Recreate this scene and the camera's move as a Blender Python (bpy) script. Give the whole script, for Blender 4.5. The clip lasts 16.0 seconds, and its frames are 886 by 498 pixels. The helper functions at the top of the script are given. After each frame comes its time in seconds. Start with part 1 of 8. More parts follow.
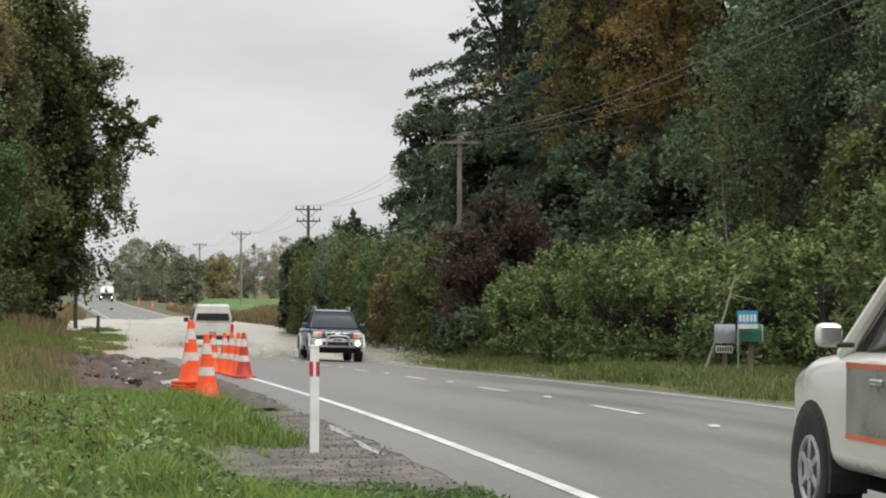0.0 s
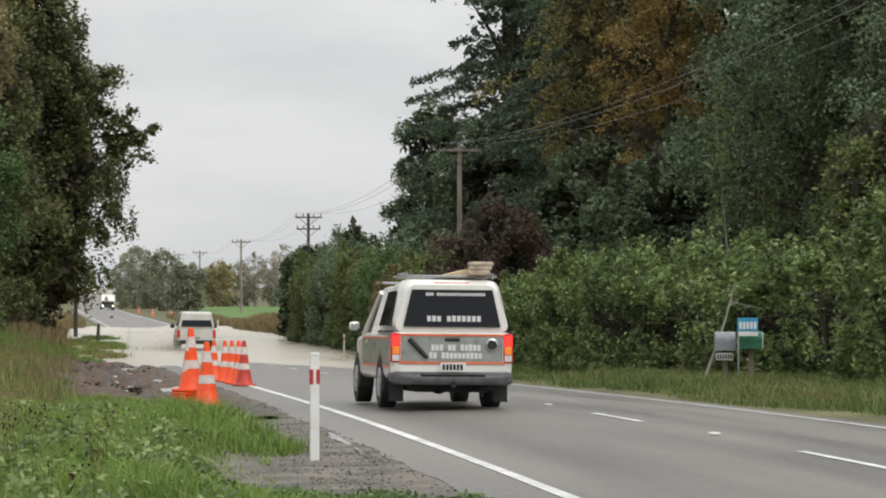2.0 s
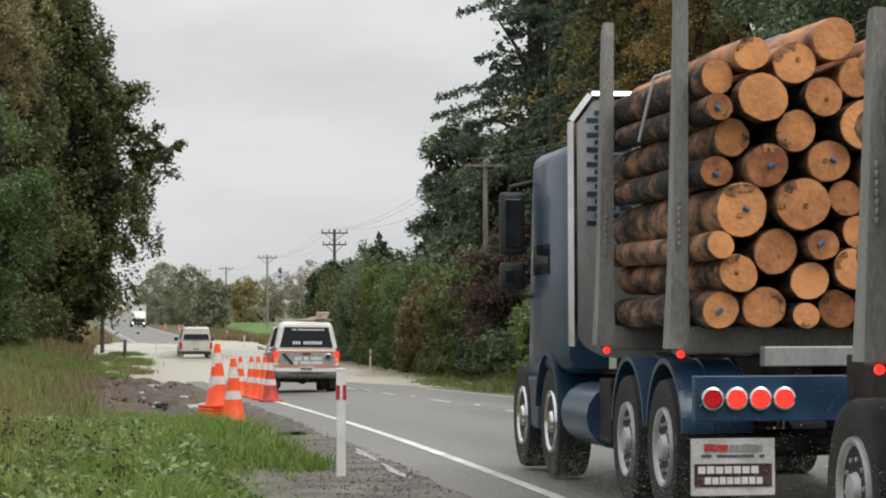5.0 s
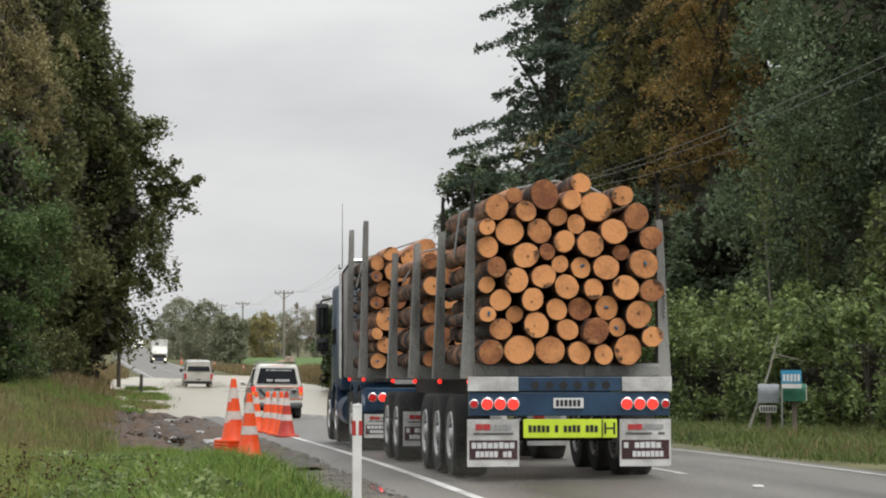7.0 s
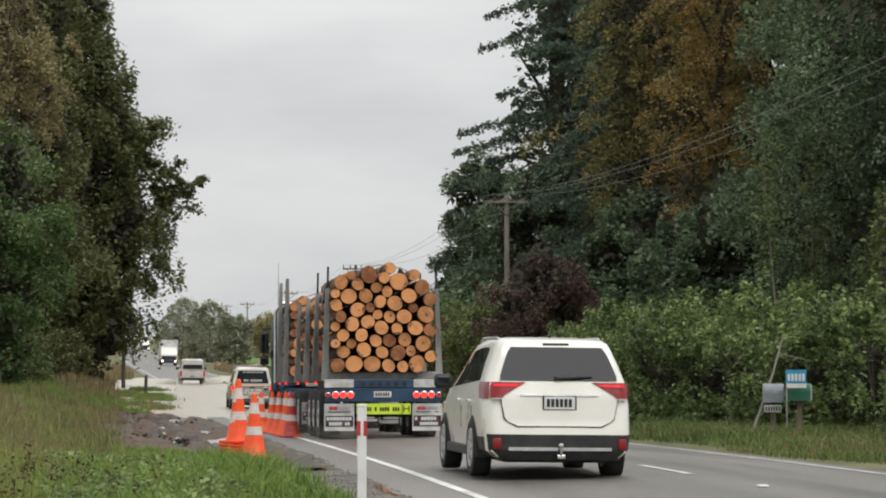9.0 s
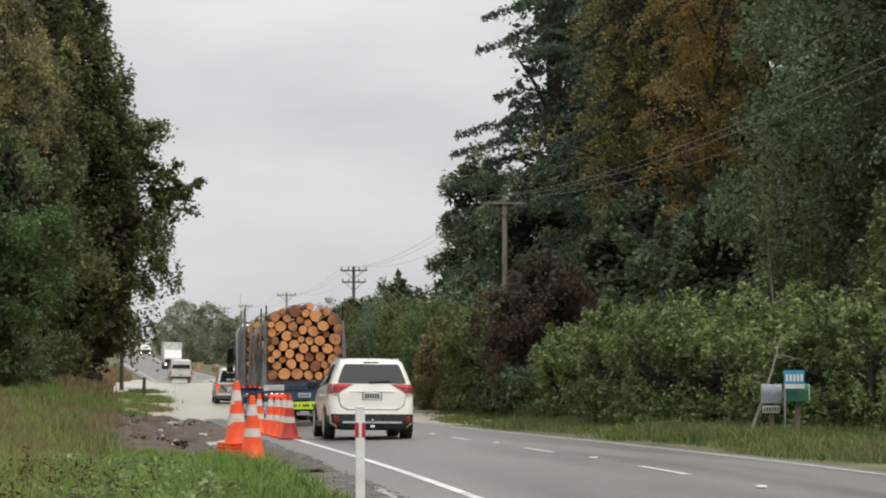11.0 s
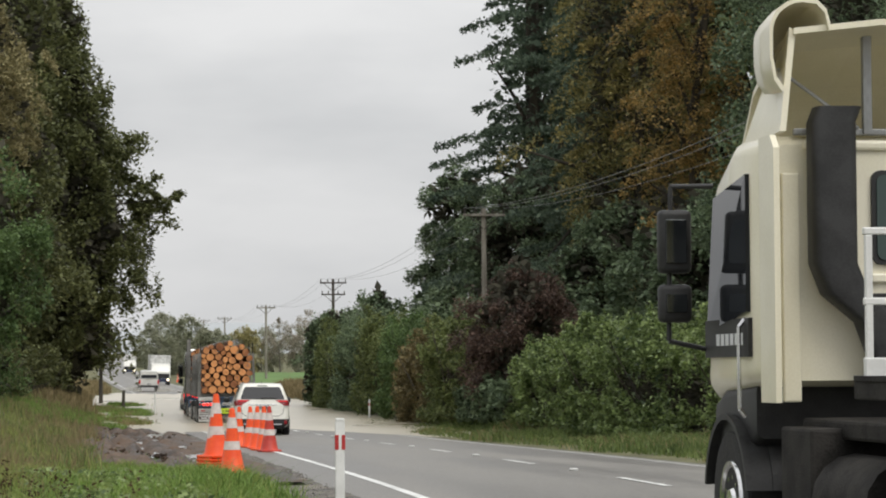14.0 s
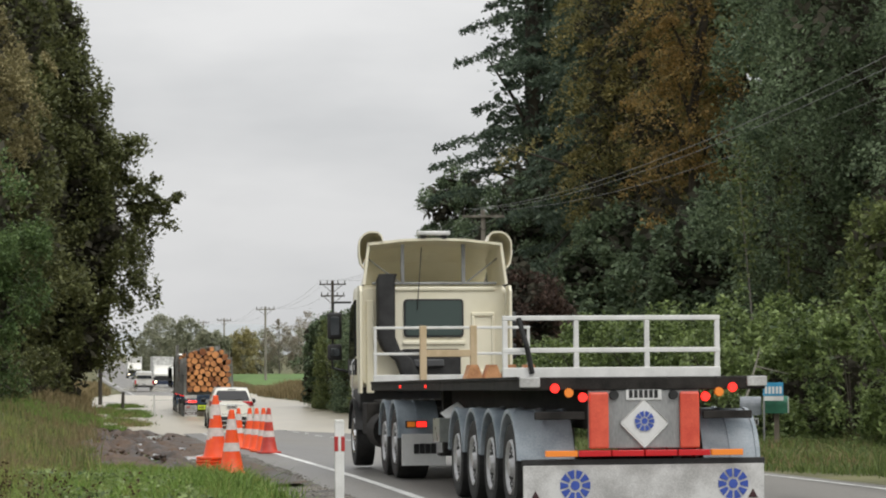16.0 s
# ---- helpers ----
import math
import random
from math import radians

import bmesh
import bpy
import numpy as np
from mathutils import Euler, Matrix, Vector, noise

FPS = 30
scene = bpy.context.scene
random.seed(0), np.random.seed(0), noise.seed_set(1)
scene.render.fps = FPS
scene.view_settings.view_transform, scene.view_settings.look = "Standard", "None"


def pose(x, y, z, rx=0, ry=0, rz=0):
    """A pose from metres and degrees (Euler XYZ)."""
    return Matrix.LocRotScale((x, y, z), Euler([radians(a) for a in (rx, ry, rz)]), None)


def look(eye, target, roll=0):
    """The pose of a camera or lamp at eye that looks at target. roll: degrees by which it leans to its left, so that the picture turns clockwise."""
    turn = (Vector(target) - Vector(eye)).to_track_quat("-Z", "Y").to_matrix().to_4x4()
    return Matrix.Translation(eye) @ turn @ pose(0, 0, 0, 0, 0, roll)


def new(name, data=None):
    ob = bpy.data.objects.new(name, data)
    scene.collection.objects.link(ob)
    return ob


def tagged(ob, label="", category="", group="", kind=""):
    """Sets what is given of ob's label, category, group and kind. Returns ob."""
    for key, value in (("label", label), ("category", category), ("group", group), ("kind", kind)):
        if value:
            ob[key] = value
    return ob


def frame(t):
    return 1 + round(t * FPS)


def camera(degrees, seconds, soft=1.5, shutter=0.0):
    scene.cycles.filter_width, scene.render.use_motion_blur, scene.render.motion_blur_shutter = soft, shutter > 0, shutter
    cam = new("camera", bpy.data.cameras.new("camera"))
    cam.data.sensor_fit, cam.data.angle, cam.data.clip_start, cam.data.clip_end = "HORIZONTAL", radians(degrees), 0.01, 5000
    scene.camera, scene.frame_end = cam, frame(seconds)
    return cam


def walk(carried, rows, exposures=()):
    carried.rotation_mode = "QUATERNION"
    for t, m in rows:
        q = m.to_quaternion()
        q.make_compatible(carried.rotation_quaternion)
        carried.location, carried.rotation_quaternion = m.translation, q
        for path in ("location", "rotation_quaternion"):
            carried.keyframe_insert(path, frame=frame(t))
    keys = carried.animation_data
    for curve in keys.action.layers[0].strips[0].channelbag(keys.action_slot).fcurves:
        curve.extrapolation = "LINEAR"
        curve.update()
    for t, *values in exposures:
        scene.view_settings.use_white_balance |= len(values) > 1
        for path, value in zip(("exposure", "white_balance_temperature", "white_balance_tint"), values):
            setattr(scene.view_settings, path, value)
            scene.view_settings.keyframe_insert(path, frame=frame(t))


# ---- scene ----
cam = camera(19.77, 16.0, soft=2.0)
PATH = [
    (0.0, pose(0, 0, 1.49, 90.968, -0.000, -8.157)),
    (0.5, pose(0, 0, 1.49, 90.928, 0.054, -8.212)),
    (1.0, pose(0, 0, 1.49, 90.959, 0.147, -8.184)),
    (1.5, pose(0, 0, 1.49, 91.003, 0.151, -8.085)),
    (2.0, pose(0, 0, 1.49, 91.141, 0.072, -8.154)),
    (2.5, pose(0, 0, 1.49, 91.251, 0.087, -7.968)),
    (3.0, pose(0, 0, 1.49, 91.431, 0.118, -7.701)),
    (5.5, pose(0, 0, 1.49, 91.532, 0.181, -7.544)),
    (6.0, pose(0, 0, 1.49, 91.821, 0.120, -7.486)),
    (6.5, pose(0, 0, 1.49, 92.109, 0.028, -7.463)),
    (7.0, pose(0, 0, 1.49, 92.300, -0.062, -7.194)),
    (7.5, pose(0, 0, 1.49, 92.238, 0.056, -7.021)),
    (8.0, pose(0, 0, 1.49, 92.165, 0.076, -7.105)),
    (8.5, pose(0, 0, 1.49, 92.118, 0.089, -7.121)),
    (9.0, pose(0, 0, 1.49, 92.304, 0.035, -7.090)),
    (11.5, pose(0, 0, 1.49, 92.330, 0.273, -7.137)),
    (12.0, pose(0, 0, 1.49, 92.323, 0.402, -7.144)),
    (12.5, pose(0, 0, 1.49, 92.412, 0.411, -7.275)),
    (13.0, pose(0, 0, 1.49, 92.526, 0.239, -7.404)),
    (13.5, pose(0, 0, 1.49, 92.615, 0.154, -7.495)),
    (14.0, pose(0, 0, 1.49, 92.604, 0.360, -7.590)),
    (14.5, pose(0, 0, 1.49, 92.616, 0.280, -7.624)),
    (15.0, pose(0, 0, 1.49, 92.682, 0.207, -7.632)),
    (15.5, pose(0, 0, 1.49, 92.587, 0.316, -7.701)),
    (16.0, pose(0, 0, 1.49, 92.636, 0.389, -7.602)),
]
walk(cam, PATH, exposures=[(0.0, 0.12), (3.2, 0.12), (6.5, 0.10), (8.5, 0.05), (16.0, 0.05)])

# ---------------------------------------------------------------- world, sun
world = bpy.data.worlds.new("overcast")
scene.world = world
world.use_nodes = True
wn, wl = world.node_tree.nodes, world.node_tree.links
wn.clear()
w_out = wn.new("ShaderNodeOutputWorld")
w_bg = wn.new("ShaderNodeBackground")
w_sky = wn.new("ShaderNodeTexSky")
w_sky.sky_type, w_sky.sun_disc = "NISHITA", False
w_sky.sun_elevation, w_sky.sun_rotation = radians(48), radians(20)
w_sky.dust_density, w_sky.air_density = 6.0, 1.5
w_hs = wn.new("ShaderNodeHueSaturation")
w_hs.inputs["Saturation"].default_value = 0.10
w_co = wn.new("ShaderNodeTexCoord")
w_map = wn.new("ShaderNodeMapping")
w_map.inputs["Scale"].default_value = (3.0, 3.0, 9.0)
w_no = wn.new("ShaderNodeTexNoise")
w_no.inputs["Scale"].default_value, w_no.inputs["Detail"].default_value, w_no.inputs["Roughness"].default_value = 1.6, 5.0, 0.5
w_ra = wn.new("ShaderNodeValToRGB")
w_ra.color_ramp.elements[0].position, w_ra.color_ramp.elements[1].position = 0.36, 0.64
w_ra.color_ramp.elements[0].color, w_ra.color_ramp.elements[1].color = (0.59, 0.605, 0.62, 1), (0.79, 0.795, 0.80, 1)
w_sc = wn.new("ShaderNodeVectorMath")
w_sc.operation = "SCALE"
w_sc.inputs["Scale"].default_value = 11.0
w_mix = wn.new("ShaderNodeMix")
w_mix.data_type = "RGBA"
w_mix.inputs[0].default_value = 0.90
wl.new(w_co.outputs["Generated"], w_map.inputs["Vector"])
wl.new(w_map.outputs[0], w_no.inputs["Vector"])
wl.new(w_no.outputs["Fac"], w_ra.inputs["Fac"])
wl.new(w_ra.outputs["Color"], w_sc.inputs[0])
wl.new(w_sky.outputs["Color"], w_hs.inputs["Color"])
wl.new(w_hs.outputs["Color"], w_mix.inputs[6])
wl.new(w_sc.outputs[0], w_mix.inputs[7])
# an overcast sky is darker towards the horizon
w_sep = wn.new("ShaderNodeSeparateXYZ")
w_grad = wn.new("ShaderNodeMapRange")
w_grad.inputs["From Min"].default_value, w_grad.inputs["From Max"].default_value = 0.0, 0.9
w_grad.inputs["To Min"].default_value, w_grad.inputs["To Max"].default_value = 0.80, 1.45
w_dim = wn.new("ShaderNodeVectorMath")
w_dim.operation = "SCALE"
wl.new(w_co.outputs["Generated"], w_sep.inputs[0])
wl.new(w_sep.outputs["Z"], w_grad.inputs["Value"])
wl.new(w_mix.outputs[2], w_dim.inputs[0])
wl.new(w_grad.outputs[0], w_dim.inputs["Scale"])
wl.new(w_dim.outputs[0], w_bg.inputs["Color"])
w_bg.inputs["Strength"].default_value = 0.10
wl.new(w_bg.outputs[0], w_out.inputs["Surface"])
sun = new("sun", bpy.data.lights.new("sun", "SUN"))
sun.data.energy, sun.data.angle, sun.data.color = 1.5, radians(40), (1.0, 0.97, 0.93)
sun.matrix_world = look((0, 0, 60), (-20, 38, 0))


# ---------------------------------------------------------------- materials
def nodes_of(name):
    m = bpy.data.materials.new(name)
    m.use_nodes = True
    nt = m.node_tree
    return m, nt, nt.nodes["Principled BSDF"]


def mat(name, c1, c2, scale=4.0, rough=0.6, metal=0.0, bump=0.0, fine=60.0, rvar=0.12, stretch=(1, 1, 1), lo=0.35, hi=0.65, random_by="", rnd=0.7):
    """A surface between two colours, with broad stains and fine grain."""
    m, nt, b = nodes_of(name)
    co = nt.nodes.new("ShaderNodeTexCoord")
    mp = nt.nodes.new("ShaderNodeMapping")
    mp.inputs["Scale"].default_value = stretch
    nt.links.new(co.outputs["Object"], mp.inputs["Vector"])
    n1 = nt.nodes.new("ShaderNodeTexNoise")
    n1.inputs["Scale"].default_value, n1.inputs["Detail"].default_value = scale, 6.0
    n2 = nt.nodes.new("ShaderNodeTexNoise")
    n2.inputs["Scale"].default_value, n2.inputs["Detail"].default_value = fine, 3.0
    for n in (n1, n2):
        nt.links.new(mp.outputs[0], n.inputs["Vector"])
    add = nt.nodes.new("ShaderNodeMath")
    add.operation = "MULTIPLY_ADD"
    nt.links.new(n2.outputs["Fac"], add.inputs[0])
    add.inputs[1].default_value = 0.4
    half = nt.nodes.new("ShaderNodeMath")
    half.operation = "MULTIPLY_ADD"
    nt.links.new(n1.outputs["Fac"], half.inputs[0])
    half.inputs[1].default_value, half.inputs[2].default_value = 1.0, -0.2
    nt.links.new(half.outputs[0], add.inputs[2])
    fac = add.outputs[0]
    if random_by:
        if random_by == "island":
            g = nt.nodes.new("ShaderNodeNewGeometry")
            src = g.outputs["Random Per Island"]
        else:
            g = nt.nodes.new("ShaderNodeObjectInfo")
            src = g.outputs["Random"]
        ad = nt.nodes.new("ShaderNodeMath")
        ad.operation = "MULTIPLY_ADD"
        nt.links.new(src, ad.inputs[0])
        ad.inputs[1].default_value = rnd
        h2 = nt.nodes.new("ShaderNodeMath")
        h2.operation = "MULTIPLY_ADD"
        nt.links.new(fac, h2.inputs[0])
        h2.inputs[1].default_value, h2.inputs[2].default_value = 0.8, -0.25
        nt.links.new(h2.outputs[0], ad.inputs[2])
        fac = ad.outputs[0]
    r = nt.nodes.new("ShaderNodeValToRGB")
    r.color_ramp.elements[0].position, r.color_ramp.elements[1].position = lo, hi
    r.color_ramp.elements[0].color, r.color_ramp.elements[1].color = (*c1, 1), (*c2, 1)
    nt.links.new(fac, r.inputs["Fac"])
    nt.links.new(r.outputs["Color"], b.inputs["Base Color"])
    ro = nt.nodes.new("ShaderNodeMapRange")
    ro.inputs["To Min"].default_value, ro.inputs["To Max"].default_value = max(0.02, rough - rvar), min(1.0, rough + rvar)
    nt.links.new(n1.outputs["Fac"], ro.inputs["Value"])
    nt.links.new(ro.outputs[0], b.inputs["Roughness"])
    b.inputs["Metallic"].default_value = metal
    if bump:
        bp = nt.nodes.new("ShaderNodeBump")
        bp.inputs["Strength"].default_value, bp.inputs["Distance"].default_value = bump, 0.02
        nt.links.new(n2.outputs["Fac"], bp.inputs["Height"])
        nt.links.new(bp.outputs[0], b.inputs["Normal"])
    return m


def leafmat(name, c1, c2, rough=0.55):
    """Leaves that differ one by one, and patch by patch."""
    m = mat(name, c1, c2, scale=0.35, rough=rough, fine=2.0, random_by="island", lo=0.05, hi=0.85)
    nt = m.node_tree
    b, out = nt.nodes["Principled BSDF"], nt.nodes["Material Output"]
    b.inputs["Specular IOR Level"].default_value = 0.3
    tr = nt.nodes.new("ShaderNodeBsdfTranslucent")
    ramp = [n for n in nt.nodes if n.type == "VALTORGB"][0]
    nt.links.new(ramp.outputs["Color"], tr.inputs["Color"])
    mx = nt.nodes.new("ShaderNodeMixShader")
    mx.inputs[0].default_value = 0.33
    nt.links.new(b.outputs[0], mx.inputs[1])
    nt.links.new(tr.outputs[0], mx.inputs[2])
    nt.links.new(mx.outputs[0], out.inputs["Surface"])
    return m


def glow(name, c, strength):
    m, nt, b = nodes_of(name)
    b.inputs["Base Color"].default_value = (*c, 1)
    b.inputs["Emission Color"].default_value = (*c, 1)
    b.inputs["Emission Strength"].default_value = strength
    b.inputs["Roughness"].default_value = 0.2
    return m


def coated(name, c1, c2, scale=1.5, rough=0.3, coat=0.6, **k):
    m = mat(name, c1, c2, scale=scale, rough=rough, **k)
    b = m.node_tree.nodes["Principled BSDF"]
    b.inputs["Coat Weight"].default_value, b.inputs["Coat Roughness"].default_value = coat, 0.08
    return m


def darkglass(name, c, rough=0.04):
    m, nt, b = nodes_of(name)
    b.inputs["Base Color"].default_value = (*c, 1)
    b.inputs["Roughness"].default_value = rough
    b.inputs["IOR"].default_value = 1.28
    return m


M_ASPHALT = mat("wet_asphalt", (0.105, 0.098, 0.087), (0.188, 0.176, 0.156), scale=0.6, rough=0.48, bump=0.6, fine=38, rvar=0.22, stretch=(1, 0.10, 1))
M_LINE = mat("worn_road_paint", (0.5, 0.5, 0.48), (0.8, 0.8, 0.77), scale=2.0, rough=0.5, bump=0.2)
M_SOIL = mat("verge_soil", (0.075, 0.075, 0.03), (0.15, 0.145, 0.06), scale=0.5, rough=0.9, bump=0.6, fine=14)
M_GRAVEL = mat("wet_gravel", (0.035, 0.03, 0.024), (0.20, 0.178, 0.145), scale=1.6, rough=0.7, bump=1.0, fine=34, rvar=0.25)
M_PEBBLE = mat("wet_pebbles", (0.045, 0.04, 0.034), (0.30, 0.28, 0.24), scale=2, rough=0.5, random_by="island", lo=0.1, hi=0.9)
M_MUD = mat("churned_mud", (0.018, 0.011, 0.007), (0.115, 0.070, 0.042), scale=1.3, rough=0.55, bump=0.9, fine=12, rvar=0.35, stretch=(1, 0.3, 1))
M_MUD.node_tree.nodes["Principled BSDF"].inputs["Specular IOR Level"].default_value = 0.2
M_PUDDLE = mat("puddle_water", (0.12, 0.115, 0.10), (0.18, 0.17, 0.15), scale=0.6, rough=0.06, rvar=0.03)
M_FLOOD = mat("silty_flood_water", (0.37, 0.325, 0.235), (0.49, 0.44, 0.335), scale=0.18, rough=0.30, rvar=0.1, bump=0.5, fine=1.6, stretch=(1, 0.5, 1))
M_FIELD = mat("pasture", (0.07, 0.14, 0.025), (0.12, 0.21, 0.045), scale=0.05, rough=0.9, bump=0.5, fine=2.0)
M_BLADE = leafmat("grass_blades", (0.05, 0.10, 0.02), (0.26, 0.39, 0.09), 0.6)
# darker copy of grass_blades: shade below the hedge put into the colour
M_BLADE_SHADED = leafmat("shaded_grass_blades", (0.045, 0.075, 0.022), (0.19, 0.245, 0.075), 0.6)
M_STALE = leafmat("yellowing_grass", (0.13, 0.17, 0.04), (0.36, 0.38, 0.12), 0.7)
M_DRY = leafmat("dry_grass", (0.13, 0.108, 0.05), (0.33, 0.258, 0.14), 0.8)
M_SEED = leafmat("dock_seed_heads", (0.035, 0.02, 0.012), (0.09, 0.05, 0.025), 0.8)
M_LEAF_DARK = leafmat("dark_leaves", (0.038, 0.065, 0.036), (0.265, 0.34, 0.195))
M_LEAF_LEFT = leafmat("poplar_leaves", (0.058, 0.068, 0.03), (0.20, 0.215, 0.085))
M_LEAF_MID = leafmat("olive_leaves", (0.055, 0.078, 0.03), (0.235, 0.275, 0.10))
M_LEAF_HEDGE = leafmat("hedge_leaves", (0.022, 0.05, 0.018), (0.34, 0.43, 0.16), 0.34)
M_LEAF_BLUE = leafmat("conifer_needles", (0.04, 0.066, 0.048), (0.165, 0.215, 0.145))
M_LEAF_FRESH = leafmat("fresh_leaves", (0.05, 0.09, 0.035), (0.18, 0.265, 0.095))
M_LEAF_BROWN = leafmat("browning_leaves", (0.07, 0.07, 0.033), (0.27, 0.215, 0.10))
M_LEAF_GOLD = leafmat("autumn_leaves", (0.11, 0.12, 0.048), (0.50, 0.325, 0.115))
M_LEAF_OLIVEGOLD = leafmat("turning_larch_needles", (0.075, 0.10, 0.042), (0.39, 0.325, 0.125))
M_LEAF_RED = leafmat("maroon_leaves", (0.05, 0.036, 0.03), (0.20, 0.13, 0.10))
M_LEAF_PALE = leafmat("bare_willow_twigs", (0.24, 0.215, 0.165), (0.42, 0.38, 0.30))
M_LEAF_DRYING = leafmat("drying_olive_leaves", (0.15, 0.135, 0.065), (0.42, 0.37, 0.19))
# far leaves paled: the haze of distance is put into their colours
M_LEAF_FAR = leafmat("hazed_distant_leaves", (0.23, 0.25, 0.175), (0.37, 0.37, 0.26))
M_LEAF_FARGOLD = leafmat("hazed_distant_gold_leaves", (0.27, 0.25, 0.11), (0.42, 0.38, 0.18))
# dark twig fill inside crowns and hedges, with inner shade in the colour
M_INNER_SHADE = leafmat("inner_foliage_shade", (0.036, 0.035, 0.026), (0.105, 0.098, 0.07), 0.9)
M_BARK = mat("bark", (0.035, 0.03, 0.024), (0.09, 0.075, 0.055), scale=3, rough=0.9, bump=0.8, fine=25, stretch=(1, 1, 0.2))
M_PALEBARK = mat("pale_bark", (0.14, 0.13, 0.11), (0.26, 0.24, 0.2), scale=3, rough=0.9, bump=0.6, stretch=(1, 1, 0.2))
M_POLE = mat("weathered_pole_wood", (0.19, 0.17, 0.14), (0.34, 0.31, 0.26), scale=3, rough=0.85, bump=0.5, stretch=(1, 1, 0.15))
M_POLEDARK = mat("dark_pole_wood", (0.045, 0.04, 0.032), (0.09, 0.08, 0.065), scale=3, rough=0.85, bump=0.5, stretch=(1, 1, 0.15))
M_WIRE = mat("power_cable", (0.22, 0.22, 0.22), (0.3, 0.3, 0.3), rough=0.5)
M_CONE = mat("orange_cone_plastic", (0.86, 0.075, 0.010), (0.97, 0.12, 0.018), scale=5, rough=0.45)
M_CONERED = mat("old_red_cone_plastic", (0.42, 0.03, 0.02), (0.6, 0.06, 0.03), scale=5, rough=0.5)
M_SLEEVE = mat("reflective_sleeve", (0.55, 0.47, 0.43), (0.74, 0.67, 0.62), scale=9, rough=0.35)
M_POST = mat("white_post_plastic", (0.68, 0.68, 0.65), (0.82, 0.82, 0.79), scale=4, rough=0.5)
M_POSTRED = mat("red_post_band", (0.35, 0.02, 0.02), (0.5, 0.04, 0.04), scale=6, rough=0.4)
M_WHITEPAINT = coated("white_vehicle_paint", (0.76, 0.75, 0.69), (0.85, 0.84, 0.78))
M_PEARL = coated("pearl_white_paint", (0.79, 0.775, 0.69), (0.87, 0.855, 0.78))
M_SILVER = coated("dusty_white_paint", (0.56, 0.55, 0.51), (0.70, 0.69, 0.65))
M_CREAM = coated("cream_cab_paint", (0.78, 0.73, 0.55), (0.88, 0.83, 0.66), rough=0.38, coat=0.35)
M_BLUE = coated("dark_blue_paint", (0.012, 0.022, 0.055), (0.025, 0.04, 0.085))
M_TRUCKBLUE = coated("truck_blue_paint", (0.008, 0.03, 0.07), (0.018, 0.06, 0.12), scale=2.5, rough=0.4, coat=0.2)
M_GREYPANEL = coated("grey_panel_wrap", (0.20, 0.215, 0.20), (0.33, 0.345, 0.32), scale=5, coat=0.3)
M_ORANGE = mat("orange_stripe", (0.62, 0.13, 0.05), (0.75, 0.18, 0.08), rough=0.4)
M_BLACK = mat("black_plastic", (0.012, 0.012, 0.012), (0.03, 0.03, 0.03), scale=6, rough=0.55)
M_RUBBER = mat("tyre_rubber", (0.012, 0.012, 0.012), (0.028, 0.027, 0.025), scale=9, rough=0.8, bump=0.4, fine=40)
M_CHASSIS = mat("grimy_chassis_steel", (0.015, 0.014, 0.013), (0.045, 0.042, 0.038), scale=4, rough=0.7, bump=0.3)
M_CHASSIS.node_tree.nodes["Principled BSDF"].inputs["Specular IOR Level"].default_value = 0.12
M_GREYPLASTIC = mat("grey_bumper_plastic", (0.05, 0.052, 0.055), (0.09, 0.092, 0.095), scale=5, rough=0.5)
M_CHROME = mat("chrome", (0.6, 0.6, 0.6), (0.75, 0.75, 0.75), rough=0.18, metal=1.0, rvar=0.06)
M_ALLOY = mat("alloy", (0.36, 0.36, 0.36), (0.55, 0.55, 0.55), scale=4, rough=0.38, metal=0.35)
M_GALV = mat("galvanised_steel", (0.26, 0.265, 0.26), (0.40, 0.405, 0.40), scale=3, rough=0.5, metal=0.5, bump=0.15, stretch=(1, 1, 0.3))
M_STANCHION = mat("weathered_stanchion_steel", (0.15, 0.15, 0.14), (0.33, 0.33, 0.31), scale=2.0, rough=0.6, metal=0.2, bump=0.3, stretch=(1, 1, 0.3))
M_GLASS = darkglass("tinted_glass", (0.02, 0.022, 0.026))
M_WINDSCREEN = darkglass("windscreen_glass", (0.05, 0.06, 0.065))
M_MIRROR = mat("mirror_glass", (0.05, 0.055, 0.055), (0.08, 0.085, 0.085), rough=0.06, metal=1.0, rvar=0.01)
M_TAILRED = glow("lit_tail_lamp", (0.95, 0.028, 0.02), 1.5)
M_TAILDIM = glow("dull_red_lens", (0.45, 0.012, 0.015), 0.25)
M_SUVTAIL = coated("deep_red_lens", (0.20, 0.004, 0.008), (0.30, 0.008, 0.012), rough=0.3, coat=0.15)
M_SUVLENS = glow("red_lens_band", (0.6, 0.015, 0.02), 0.45)
M_AMBER = glow("amber_lens", (0.75, 0.22, 0.03), 0.25)
M_HEAD = glow("lit_headlamp", (1.0, 0.82, 0.55), 5.0)
M_LENS = mat("clear_lens", (0.5, 0.5, 0.48), (0.7, 0.7, 0.68), rough=0.15)
M_WHITE = mat("white_sign_face", (0.66, 0.66, 0.64), (0.78, 0.78, 0.76), scale=4, rough=0.5)
M_DIRTYWHITE = mat("road_grimed_white", (0.38, 0.375, 0.36), (0.66, 0.66, 0.64), scale=3, rough=0.6)
M_INK = mat("black_ink", (0.012, 0.012, 0.012), (0.02, 0.02, 0.02), rough=0.5)
M_MAROON = mat("maroon_panel", (0.035, 0.012, 0.014), (0.06, 0.02, 0.022), rough=0.5)
